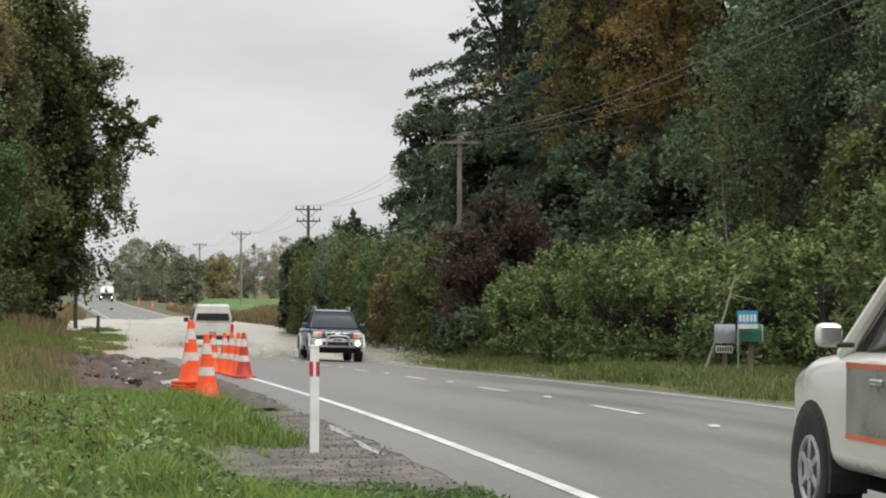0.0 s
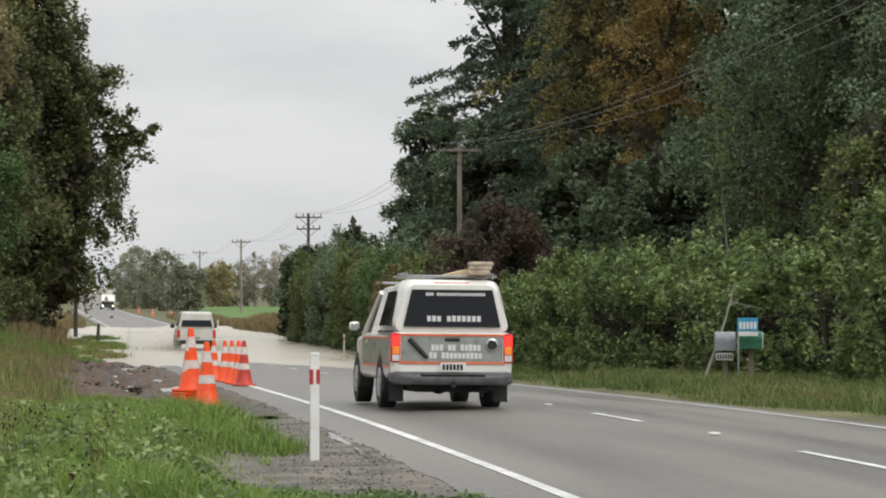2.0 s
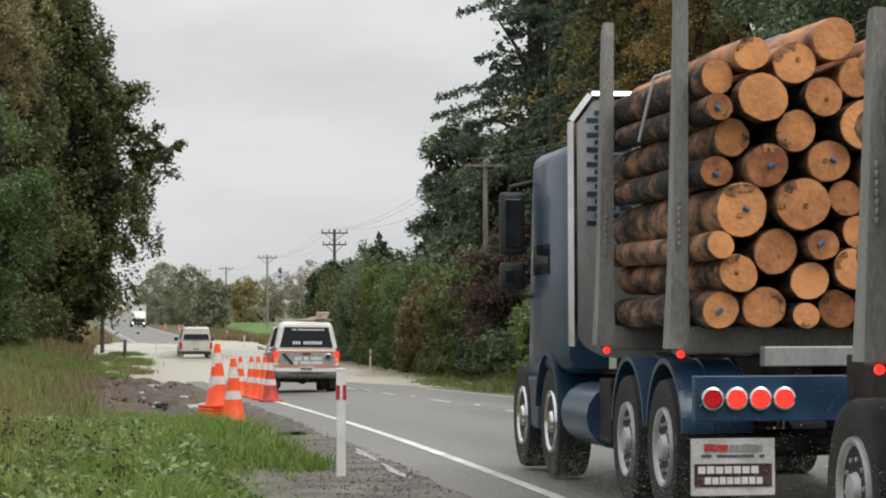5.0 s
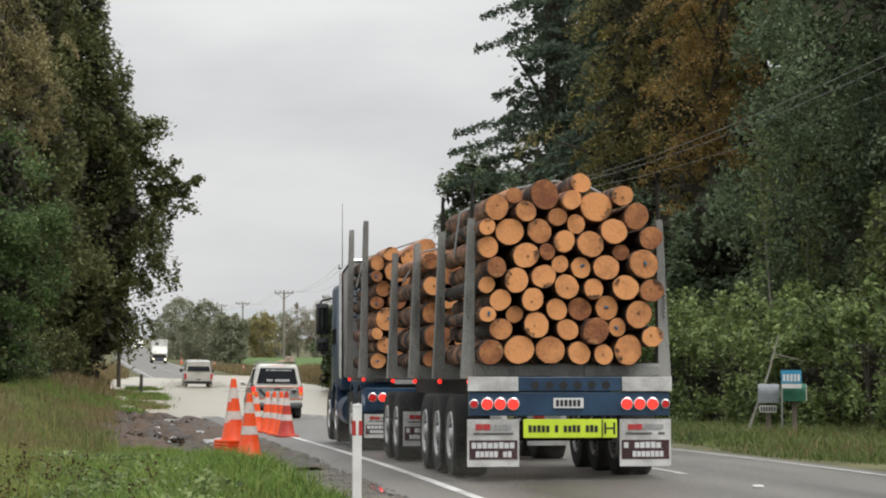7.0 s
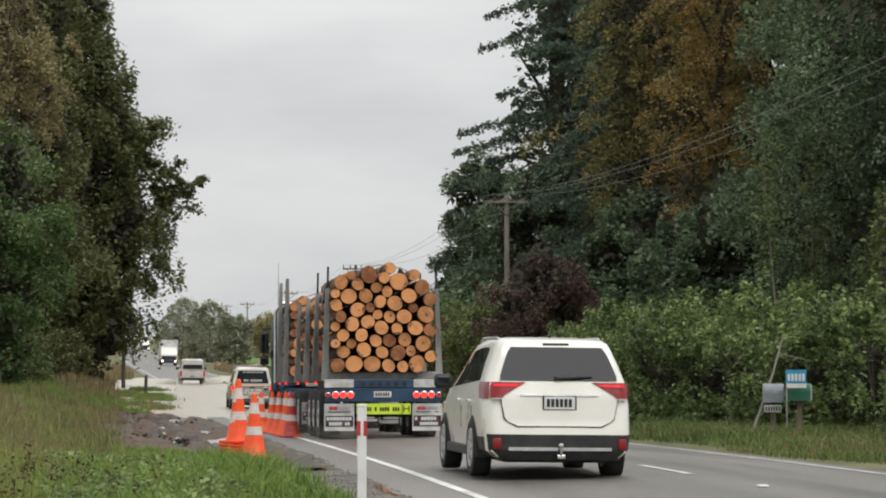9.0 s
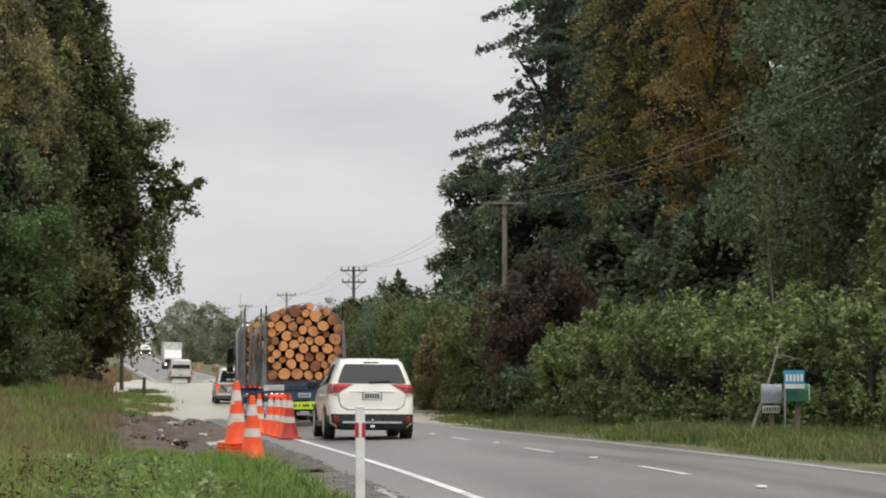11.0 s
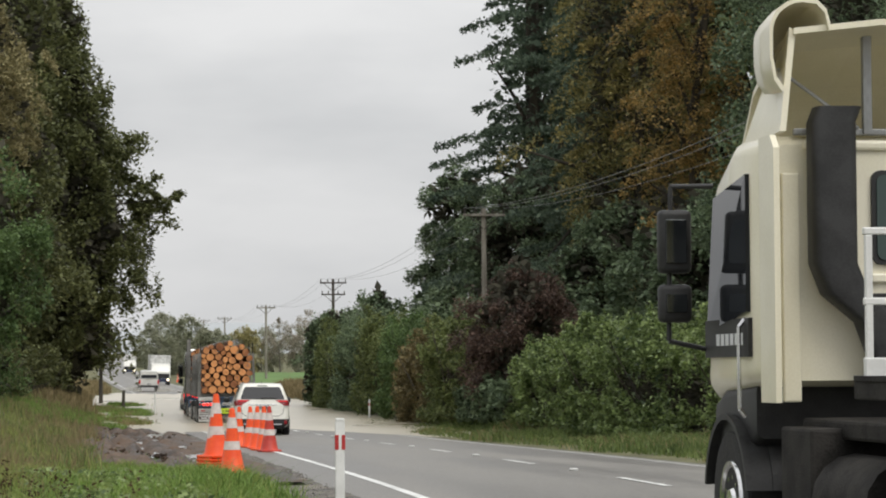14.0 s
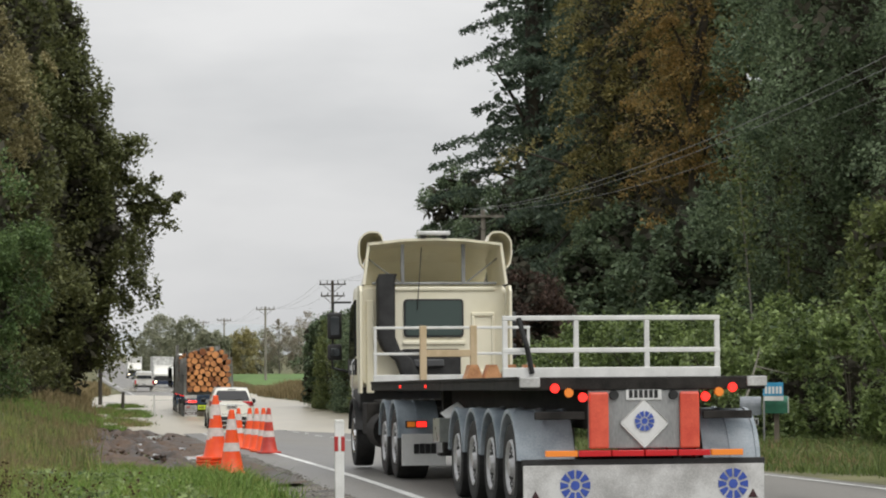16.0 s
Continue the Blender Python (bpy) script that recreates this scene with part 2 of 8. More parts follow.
M_LETTER = mat("pale_lettering", (0.6, 0.61, 0.61), (0.7, 0.71, 0.71), rough=0.5)
M_REDINK = mat("red_ink", (0.4, 0.03, 0.03), (0.5, 0.05, 0.05), rough=0.5)
M_YELLOW = mat("fluorescent_yellow", (0.55, 0.72, 0.03), (0.65, 0.82, 0.05), scale=4, rough=0.5)
M_SIGNBLUE = mat("blue_sign_face", (0.03, 0.25, 0.45), (0.05, 0.33, 0.55), rough=0.45)
M_WHEELBLUE = mat("blue_emblem", (0.03, 0.07, 0.35), (0.05, 0.1, 0.42), rough=0.45)
M_BOXGREEN = mat("green_mailbox_paint", (0.015, 0.11, 0.06), (0.03, 0.17, 0.10), scale=5, rough=0.45)
M_BOXGREY = mat("grey_mailbox_paint", (0.17, 0.19, 0.21), (0.26, 0.28, 0.30), scale=5, rough=0.5)
M_TIMBER = mat("grey_timber", (0.11, 0.09, 0.07), (0.22, 0.19, 0.15), scale=5, rough=0.85, stretch=(1, 1, 0.2))
M_CHOCK = mat("orange_sawn_timber", (0.30, 0.125, 0.05), (0.66, 0.34, 0.16), scale=4, rough=0.8, bump=0.3)
M_CANVAS = mat("buff_canvas", (0.34, 0.26, 0.19), (0.52, 0.43, 0.34), scale=7, rough=0.9, bump=0.5)
M_NEWTIMBER = mat("pine_timber", (0.5, 0.38, 0.22), (0.64, 0.5, 0.32), scale=5, rough=0.7, stretch=(1, 1, 0.3))
M_LOGEND = mat("cut_log_end", (0.20, 0.068, 0.026), (0.74, 0.33, 0.125), scale=5, rough=0.8, bump=0.4, fine=26, random_by="object", rnd=0.62, lo=0.08, hi=0.66)
M_LOGRIM = mat("bark_smeared_sapwood", (0.06, 0.032, 0.018), (0.42, 0.20, 0.085), scale=9, rough=0.85, bump=0.5, fine=30, lo=0.38, hi=0.6)
M_PEELED = mat("peeled_log_wood", (0.10, 0.045, 0.025), (0.62, 0.31, 0.17), scale=3.0, rough=0.85, bump=0.8, fine=14, lo=0.3, hi=0.62, stretch=(1, 0.4, 1))
M_BOARD = mat("orange_red_reflector_board", (0.62, 0.07, 0.04), (0.80, 0.13, 0.07), scale=4, rough=0.35)
M_LOGBARK = mat("pine_log_bark", (0.018, 0.013, 0.010), (0.42, 0.215, 0.125), scale=5.5, rough=0.9, bump=1.0, fine=20, random_by="object", rnd=0.15, lo=0.17, hi=0.42, stretch=(1, 0.5, 1))

M_DYE = mat("blue_log_dye", (0.03, 0.11, 0.2), (0.05, 0.16, 0.28), rough=0.8)
M_GUARD = mat("blue_grey_mudguard", (0.24, 0.29, 0.33), (0.40, 0.45, 0.49), scale=3, rough=0.45, bump=0.1)
M_CABWINDOW = darkglass("grey_green_cab_glass", (0.07, 0.095, 0.088))
M_SPRAY = mat("muddy_spray_drops", (0.5, 0.48, 0.42), (0.62, 0.6, 0.54), rough=0.3)
# hills in flat pale grey: distance haze painted as their colour
M_HAZE = mat("hazed_hills", (0.40, 0.42, 0.43), (0.46, 0.48, 0.49), scale=0.01, rough=1.0)


# ---------------------------------------------------------------- mesh tools
def finish(bm, name, material, smooth=False):
    me = bpy.data.meshes.new(name)
    bm.normal_update()
    bm.to_mesh(me)
    bm.free()
    me.materials.append(material)
    if smooth:
        me.polygons.foreach_set("use_smooth", [True] * len(me.polygons))
        me.set_sharp_from_angle(angle=radians(38))
    return me


def part(name, bm, material, parent=None, label="", smooth=False):
    ob = new(name, finish(bm, name, material, smooth))
    if parent:
        ob.parent = parent
    if label:
        tagged(ob, label)
    return ob


def thing(name, label, category, group="", m=None):
    ob = new(name)
    ob.empty_display_size = 0.2
    tagged(ob, label, category, group)
    if m is not None:
        ob.matrix_basis = m
    return ob


def box(bm, x0, x1, y0, y1, z0, z1, bev=0.0, seg=2, m=None):
    t = Matrix.Translation(((x0 + x1) / 2, (y0 + y1) / 2, (z0 + z1) / 2)) @ Matrix.Diagonal((abs(x1 - x0), abs(y1 - y0), abs(z1 - z0), 1))
    r = bmesh.ops.create_cube(bm, size=1.0, matrix=t)
    vs = r["verts"]
    if bev:
        es = list({e for v in vs for e in v.link_edges})
        rb = bmesh.ops.bevel(bm, geom=es, offset=bev, segments=seg, affect="EDGES", profile=0.5)
        vs = list({v for f in rb["faces"] for v in f.verts} | {v for v in vs if v.is_valid})
    if m is not None:
        bmesh.ops.transform(bm, matrix=m, verts=vs)
    return bm


def cyl(bm, p0, p1, r0, r1=None, n=12, caps=True):
    p0, p1 = Vector(p0), Vector(p1)
    d = p1 - p0
    m = Matrix.Translation((p0 + p1) / 2) @ d.to_track_quat("Z", "Y").to_matrix().to_4x4()
    bmesh.ops.create_cone(bm, cap_ends=caps, segments=n, radius1=r0, radius2=r0 if r1 is None else r1, depth=d.length, matrix=m)
    return bm


def tube(bm, pts, r, n=8):
    for a, b in zip(pts, pts[1:]):
        cyl(bm, a, b, r, n=n)
    return bm


def ball(bm, p, r, sx=1, sy=1, sz=1, u=10, v=8):
    bmesh.ops.create_uvsphere(bm, u_segments=u, v_segments=v, radius=r, matrix=Matrix.Translation(p) @ Matrix.Diagonal((sx, sy, sz, 1)))
    return bm


def loft(bm, rings, close=True, caps=True):
    """Skin over rings of points of equal count."""
    vs = [[bm.verts.new(p) for p in ring] for ring in rings]
    n = len(vs[0])
    for a, b in zip(vs, vs[1:]):
        for i in range(n if close else n - 1):
            j = (i + 1) % n
            bm.faces.new((a[i], a[j], b[j], b[i]))
    if caps and close:
        bm.faces.new(vs[0][::-1])
        bm.faces.new(vs[-1])
    bmesh.ops.recalc_face_normals(bm, faces=bm.faces[:])
    return bm


def prism(bm, outline, axis, a, b):
    """An outline of (u, v) pushed along x, y or z from a to b."""
    def p(u, v, w):
        return (w, u, v) if axis == "x" else (u, w, v) if axis == "y" else (u, v, w)
    return loft(bm, [[p(u, v, a) for u, v in outline], [p(u, v, b) for u, v in outline]])


def rounded(w, h, r, n=4, cx=0.0, cz=0.0):
    """Outline of a rectangle with rounded corners."""
    pts = []
    for sx, sz, a0 in ((1, 1, 0), (-1, 1, 90), (-1, -1, 180), (1, -1, 270)):
        for i in range(n + 1):
            a = radians(a0 + 90 * i / n)
            pts.append((cx + sx * (w / 2 - r) + r * math.cos(a), cz + sz * (h / 2 - r) + r * math.sin(a)))
    return pts


def text(name, words, size, m, material, parent, width=None, depth=0.004):
    """Built-in font lettering as a mesh, centred on m, reading along its x, facing its -y."""
    cu = bpy.data.curves.new(name, "FONT")
    cu.body, cu.size, cu.align_x, cu.align_y, cu.extrude = words, size, "CENTER", "CENTER", depth
    cu.resolution_u = 2
    tmp = bpy.data.objects.new(name, cu)
    me = bpy.data.meshes.new_from_object(tmp)
    bpy.data.objects.remove(tmp)
    bpy.data.curves.remove(cu)
    xs = [v.co.x for v in me.vertices]
    k = width / (max(xs) - min(xs)) if width else 1.0
    me.transform(m @ Matrix.Rotation(radians(90), 4, "X") @ Matrix.Diagonal((k, 1, 1, 1)))
    me.materials.clear()
    me.materials.append(material)
    ob = new(name, me)
    ob.parent = parent
    return ob


def raw_mesh(name, verts, faces, material):
    """A mesh from numpy arrays: verts (n, 3), faces (m, 4) or (m, 3)."""
    me = bpy.data.meshes.new(name)
    k = faces.shape[1]
    me.vertices.add(len(verts))
    me.vertices.foreach_set("co", verts.astype(np.float32).ravel())
    me.loops.add(faces.size)
    me.loops.foreach_set("vertex_index", faces.astype(np.int32).ravel())
    me.polygons.add(len(faces))
    me.polygons.foreach_set("loop_start", np.arange(0, faces.size, k, dtype=np.int32))
    me.materials.append(material)
    me.update(calc_edges=True)
    me.validate()
    return me


def leaf_mesh(name, p, size, material, rng, aspect=0.55, up=0.35, droop=0.0):
    """Small folded leaves, one at each point."""
    n = len(p)
    d = rng.normal(size=(n, 3))
    d[:, 2] = d[:, 2] * 0.7 - droop
    d /= np.linalg.norm(d, axis=1)[:, None]
    q = rng.normal(size=(n, 3)) + np.array([0, 0, up * 3])
    s = np.cross(d, q)
    s /= np.linalg.norm(s, axis=1)[:, None] + 1e-9
    nn = np.cross(s, d)
    L = (size * rng.uniform(0.6, 1.35, n))[:, None]
    W = L * aspect
    v = np.empty((n, 4, 3))
    v[:, 0] = p - d * L * 0.5
    v[:, 1] = p - s * W * 0.5 + nn * W * 0.18
    v[:, 2] = p + d * L * 0.5
    v[:, 3] = p + s * W * 0.5 + nn * W * 0.18
    return raw_mesh(name, v.reshape(-1, 3), np.arange(4 * n).reshape(n, 4), material)


# ---------------------------------------------------------------- the lie of the land
EYE = 1.49
_y = np.arange(-60.0, 1600.0)
_z = EYE - np.interp(_y, (-60, 0, 24, 34, 44, 54, 78, 104, 156, 208, 312, 432, 832, 1660), (1.40, 1.41, 1.46, 1.53, 1.66, 1.80, 2.18, 2.51, 2.64, 2.51, 2.02, 1.44, -1.8, -8.2))
_k = np.exp(-0.5 * (np.arange(-12, 13) / 5.0) ** 2)
_z = np.convolve(np.pad(_z, 12, mode="edge"), _k / _k.sum(), mode="valid")
WATER = EYE - 2.44
CENTRE, LANE, SEAL_L, SEAL_R = 6.9, 3.24, 2.95, 10.65


def zr(y):
    return np.interp(y, _y, _z)


def bend(y):
    """How far the road swings to the left of its straight line."""
    u = np.clip((np.asarray(y, float) - 125) / 343, 0, 1)
    return -4.03 * u * u * (3 - 2 * u)


def road_z(x, y):
    lat = x - bend(y) - CENTRE
    return zr(y) - np.where(lat > 0, 0.038 * lat, -0.012 * lat)


def hills(x, y):
    """Slow unevenness of open ground."""
    return 0.10 * np.sin(x * 0.31 + 0.6 * np.sin(y * 0.12)) * np.sin(y * 0.17 + 1.3) + 0.05 * np.sin(x * 1.1 + y * 0.7)


def ground_z(x, y):
    x, y = np.asarray(x, float), np.asarray(y, float)
    lat = x - bend(y)
    edge = road_z(np.clip(lat, SEAL_L, SEAL_R) + bend(y), y)
    out = np.maximum(SEAL_L - lat, lat - SEAL_R)
    o = np.clip(out, 0, None)
    left, right = lat < SEAL_L, lat > SEAL_R
    z = edge - np.where(left, 0.03, np.where(out > 0, 0.02, 0.09))
    z = z + np.where(left, 0.08 * np.clip(o - 0.9, 0, 1.5) + 0.025 * np.clip(o - 2.4, 0, 12), 0)
    dip = np.clip((y - 75) / 20, 0, 1) * np.clip((235 - y) / 20, 0, 1)
    z = z + np.where(right, 0.01 * np.clip(o, 0, 8), 0)
    z = z + dip * np.where(left, -0.02 * np.clip(o, 0, 3) + 0.28 * np.clip(o - 3.0, 0, 3), 0) + dip * np.where(right, -0.03 * np.clip(o, 0, 2) + 0.3 * np.clip(o - 2.2, 0, 3), 0)
    return z + hills(x, y) * np.clip(o / 4, 0, 1)


def gz(x, y):
    return float(ground_z(x, y))


# ---------------------------------------------------------------- ground, road, water
def grid_mesh(name, xs, ys, zfun, material):
    X, Y = np.meshgrid(xs, ys)
    v = np.stack([X, Y, zfun(X, Y)], -1).reshape(-1, 3)
    nx, ny = len(xs), len(ys)
    i = np.arange(nx * ny).reshape(ny, nx)
    f = np.stack([i[:-1, :-1], i[:-1, 1:], i[1:, 1:], i[1:, :-1]], -1).reshape(-1, 4)
    me = raw_mesh(name, v, f, material)
    me.polygons.foreach_set("use_smooth", [True] * len(me.polygons))
    return me


def build_ground():
    xs = np.unique(np.concatenate([np.linspace(-1500, -60, 12), np.linspace(-60, -8, 27), np.arange(-8, 24, 0.4), np.linspace(24, 80, 29), np.linspace(80, 1500, 14)]))
    ys = np.unique(np.concatenate([np.linspace(-300, -20, 8), np.arange(-20, 120, 0.7), np.linspace(120, 320, 80), np.linspace(320, 900, 60), np.linspace(900, 3500, 12)]))
    ob = new("ground", grid_mesh("ground", xs, ys, ground_z, M_SOIL))
    tagged(ob, "rough grassy verge and fields sloping to the dip", "ground", kind="structure")


def ribbon(name, lat0, lat1, y0, y1, material, lift, step=1.5, ragged=0.0, seed=1, cols=2):
    rng = np.random.default_rng(seed)
    ys = np.arange(y0, y1 + 1e-6, step)
    n = len(ys)
    ra = rng.normal(size=n) * ragged
    ra = np.convolve(np.pad(ra, 1, mode="edge"), (0.25, 0.5, 0.25), mode="valid")
    u = np.linspace(0, 1, cols)
    lat = (lat0 + ra)[:, None] * (1 - u) + lat1 * u
    X = lat + bend(ys)[:, None]
    Y = np.repeat(ys[:, None], cols, 1)
    v = np.stack([X, Y, road_z(X, Y) + lift], -1).reshape(-1, 3)
    i = np.arange(n * cols).reshape(n, cols)
    f = np.stack([i[:-1, :-1], i[:-1, 1:], i[1:, 1:], i[1:, :-1]], -1).reshape(-1, 4)
    return raw_mesh(name, v, f, material)


def build_road():
    road = new("road", ribbon("road", SEAL_L, SEAL_R, -260, 1500, M_ASPHALT, 0.0, step=0.5, ragged=0.05, cols=13))
    tagged(road, "wet grey asphalt two-lane road with worn wheel tracks", "road", kind="structure")
    for side, lat in (("left", CENTRE - LANE), ("right", CENTRE + LANE)):
        ln = new("edge_line", ribbon("edge_line", lat - 0.06, lat + 0.06, -200, 600, M_LINE, 0.006, step=1.5, ragged=0.006, seed=3))
        ln.parent = road
    y = 23.8 - 50
    while y < 420:
        d = new("centre_dash", ribbon("centre_dash", CENTRE - 0.055, CENTRE + 0.055, y - 3.0, y, M_LINE, 0.006, step=1.0))
        d.parent = road
        if y < 110:
            bm = bmesh.new()
            yc = y - 6.6
            box(bm, CENTRE - 0.06, CENTRE + 0.06, yc - 0.05, yc + 0.05, 0, 0.03, 0.012)
            p = part("reflector_stud", bm, M_LINE, road)
            p.location = (float(bend(yc)), 0, float(road_z(CENTRE + bend(yc), yc)))
        y += 10
    sh = new("gravel_shoulder", ribbon("gravel_shoulder", 1.55, SEAL_L + 0.25, 8, 86, M_GRAVEL, -0.004, step=0.5, ragged=0.22, seed=8, cols=5))
    tagged(sh, "wet grey gravel shoulder with crumbled edge", "gravel", kind="structure")
    sh2 = new("gravel_strip", ribbon("gravel_strip", SEAL_R + 0.5, SEAL_R - 0.2, 20, 90, M_GRAVEL, -0.012, step=0.8, ragged=0.16, seed=9, cols=3))
    tagged(sh2, "thin gravel strip beside the road", "gravel", kind="structure")
    wat = new("flood_water", grid_mesh("flood_water", np.linspace(-6, 20, 40), np.linspace(70, 262, 120), lambda x, y: WATER + 0.012 * np.sin(x * 1.7 + y * 0.5) * np.sin(y * 1.1), M_FLOOD))
    tagged(wat, "pale brown silty flood water across the road", "water", kind="structure")


def build_mud():
    xs, ys = np.arange(-1.3, 2.75, 0.08), np.arange(34, 98, 0.2)

    rg = np.random.default_rng(51)

    def rough(shape, w0, w1, amp):
        """Random relief, smoothed over w0 rows and w1 columns."""
        a = rg.normal(size=shape)
        for w, ax in ((w0, 0), (w1, 1)):
            k = np.hanning(w + 2)[1:-1]
            a = np.apply_along_axis(lambda v: np.convolve(np.pad(v, w, mode="edge"), k / k.sum(), mode="same")[w:-w], ax, a)
        return amp * a / a.std()

    def mud(x, y):
        e = np.clip(np.minimum.reduce([(x + 0.5) / 0.8, (2.9 - x) / 0.5, (y - 35 - 2.6 * (1.9 - x)) / 3.0, (97 - y) / 6.0]) + 0.5 * np.sin(x * 2.1 + y * 0.7) * np.sin(y * 0.9), -0.6, 1)
        ruts = rough(x.shape, 41, 6, 0.065) + rough(x.shape, 6, 3, 0.035) + rough(x.shape, 25, 11, 0.06) * np.clip(1.4 - x, 0, 1)
        return ground_z(x, y) + 0.03 * e + ruts * np.clip(e + 0.3, 0, 1) * np.clip((2.6 - x) / 1.2, 0.15, 1) + 0.045
    ob = new("mud_patch", grid_mesh("mud_patch", xs, ys, mud, M_MUD))
    tagged(ob, "churned dark mud with wheel ruts beside the road", "mud", kind="structure")
    gp = new("gravel_patch", grid_mesh("gravel_patch", np.arange(0.7, 2.3, 0.06), np.arange(19.6, 26.2, 0.1), lambda x, y: ground_z(x, y) + 0.012 + rough(x.shape, 5, 5, 0.008) - 0.08 * np.clip(((x - 1.6) / 0.85) ** 2 + ((y - 22.8) / 3.0) ** 2 - 0.8, 0, 1), M_GRAVEL))
    tagged(gp, "bare wet gravel patch in the grass", "gravel", kind="structure")
    rng = np.random.default_rng(5)
    for i in range(25):
        x, y = rng.uniform(0.1, 1.7), rng.uniform(44, 84)
        if i > 22:
            x, y = 2.80 + 0.05 * (i - 23), 24.6 + 3.4 * (i - 23)
        n = 20
        a = np.linspace(0, 2 * np.pi, n, endpoint=False)
        r = (0.22 + 0.16 * rng.random() + 0.15) * (1 + 0.25 * np.sin(3 * a + i) + 0.12 * rng.normal(size=n))
        bm = bmesh.new()
        zc = gz(x, y) + 0.088 if i < 23 else float(road_z(x, y)) + 0.003 
        top = [bm.verts.new((x + r[k] * math.cos(a[k]) * (0.55 if i < 23 else 0.11) + 0.16 * (i < 23) * math.sin(a[k]), y + (3.6 if i < 23 else 2.6) * r[k] * math.sin(a[k]), zc)) for k in range(n)]
        bm.faces.new(top)
        p = part("puddle", bm, M_PUDDLE)
        tagged(p, "shallow puddle lying in the wheel ruts", "puddle", "puddles on the verge", kind="structure")

    # clods thrown up along the ruts
    n = 1100
    x, y = rng.uniform(-0.2, 2.3, n), rng.uniform(38, 92, n)
    k = (y > 39 + 2.4 * (1.9 - x)) & (rng.random(n) < np.clip(1.05 - 0.42 * (x + 0.6), 0.12, 1))
    x, y = x[k], y[k]
    n = len(x)
    r = 0.02 + 0.06 * rng.random(n) ** 2.2
    c = np.stack([x, y, ground_z(x, y) + 0.07 + 0.03 * rng.random(n)], -1)
    d = np.array([(1, 0, 0), (0, 1, 0), (-1, 0, 0), (0, -1, 0), (0, 0, 0.8), (0, 0, -0.8)], float)
    v = c[:, None] + d[None] * r[:, None, None] * (0.6 + 0.8 * rng.random((n, 6, 1))) + 0.2 * r[:, None, None] * rng.normal(size=(n, 6, 3))
    tri = np.array([(0, 1, 4), (1, 2, 4), (2, 3, 4), (3, 0, 4), (1, 0, 5), (2, 1, 5), (3, 2, 5), (0, 3, 5)])
    f = (np.arange(n)[:, None, None] * 6 + tri[None]).reshape(-1, 3)
    cl = new("mud_clods", raw_mesh("mud_clods", v.reshape(-1, 3), f, M_MUD))
    tagged(cl, "dark clods of wet mud thrown up beside the road", "mud", kind="stuff")


def build_pebbles():
    """Loose stones on the shoulder and the bare patch."""
    rng = np.random.default_rng(61)
    n = 5200
    y = 15 + 45 * rng.random(n) ** 1.4
    x = np.where(rng.random(n) < 0.6, 1.9 + 1.1 * rng.random(n), 1.0 + 1.4 * rng.random(n))
    r = 0.006 + 0.013 * rng.random(n) ** 2.5
    c = np.stack([x, y, np.where(x > 1.75, road_z(x, y), ground_z(x, y) + 0.014) + 0.2 * r], -1)
    d = np.array([(1, 0, 0), (0, 1, 0), (-1, 0, 0), (0, -1, 0), (0, 0, 0.7), (0, 0, -0.7)], float)
    v = c[:, None] + d[None] * r[:, None, None] * (0.6 + 0.8 * rng.random((n, 6, 1)))
    tri = np.array([(0, 1, 4), (1, 2, 4), (2, 3, 4), (3, 0, 4), (1, 0, 5), (2, 1, 5), (3, 2, 5), (0, 3, 5)])
    f = (np.arange(n)[:, None, None] * 6 + tri[None]).reshape(-1, 3)
    ob = new("pebbles", raw_mesh("pebbles", v.reshape(-1, 3), f, M_PEBBLE))
    tagged(ob, "loose wet stones scattered on the gravel shoulder", "gravel", kind="stuff")


build_ground()
build_pebbles()
build_road()
build_mud()


# ---------------------------------------------------------------- trees and hedges
def crown_points(rng, n, c, rad, clumps, spread, lump=0.35, low=-1.0):
    """Leaf places in clumps over an uneven body round c."""
    k = rng.normal(size=(clumps, 3))
    k /= np.linalg.norm(k, axis=1)[:, None]
    k[:, 2] = np.where(k[:, 2] < low, -k[:, 2], k[:, 2])
    ph = rng.uniform(0, 6.28, 3)
    w = 1 + lump * np.sin(3.1 * k[:, 0] + ph[0] + 2.3 * k[:, 2]) * np.sin(2.7 * k[:, 1] + ph[1] + 4 * k[:, 2]) + lump * 0.5 * rng.normal(size=clumps)
    cc = np.asarray(c) + k * np.asarray(rad) * (w * rng.uniform(0.45, 1.0, clumps) ** 0.4)[:, None]
    pick = rng.integers(0, clumps, n)
    p = cc[pick] + rng.normal(size=(n, 3)) * np.array([1, 1, 0.62]) * (spread * rng.uniform(0.5, 1.4, clumps)[pick])[:, None]
    return p, cc


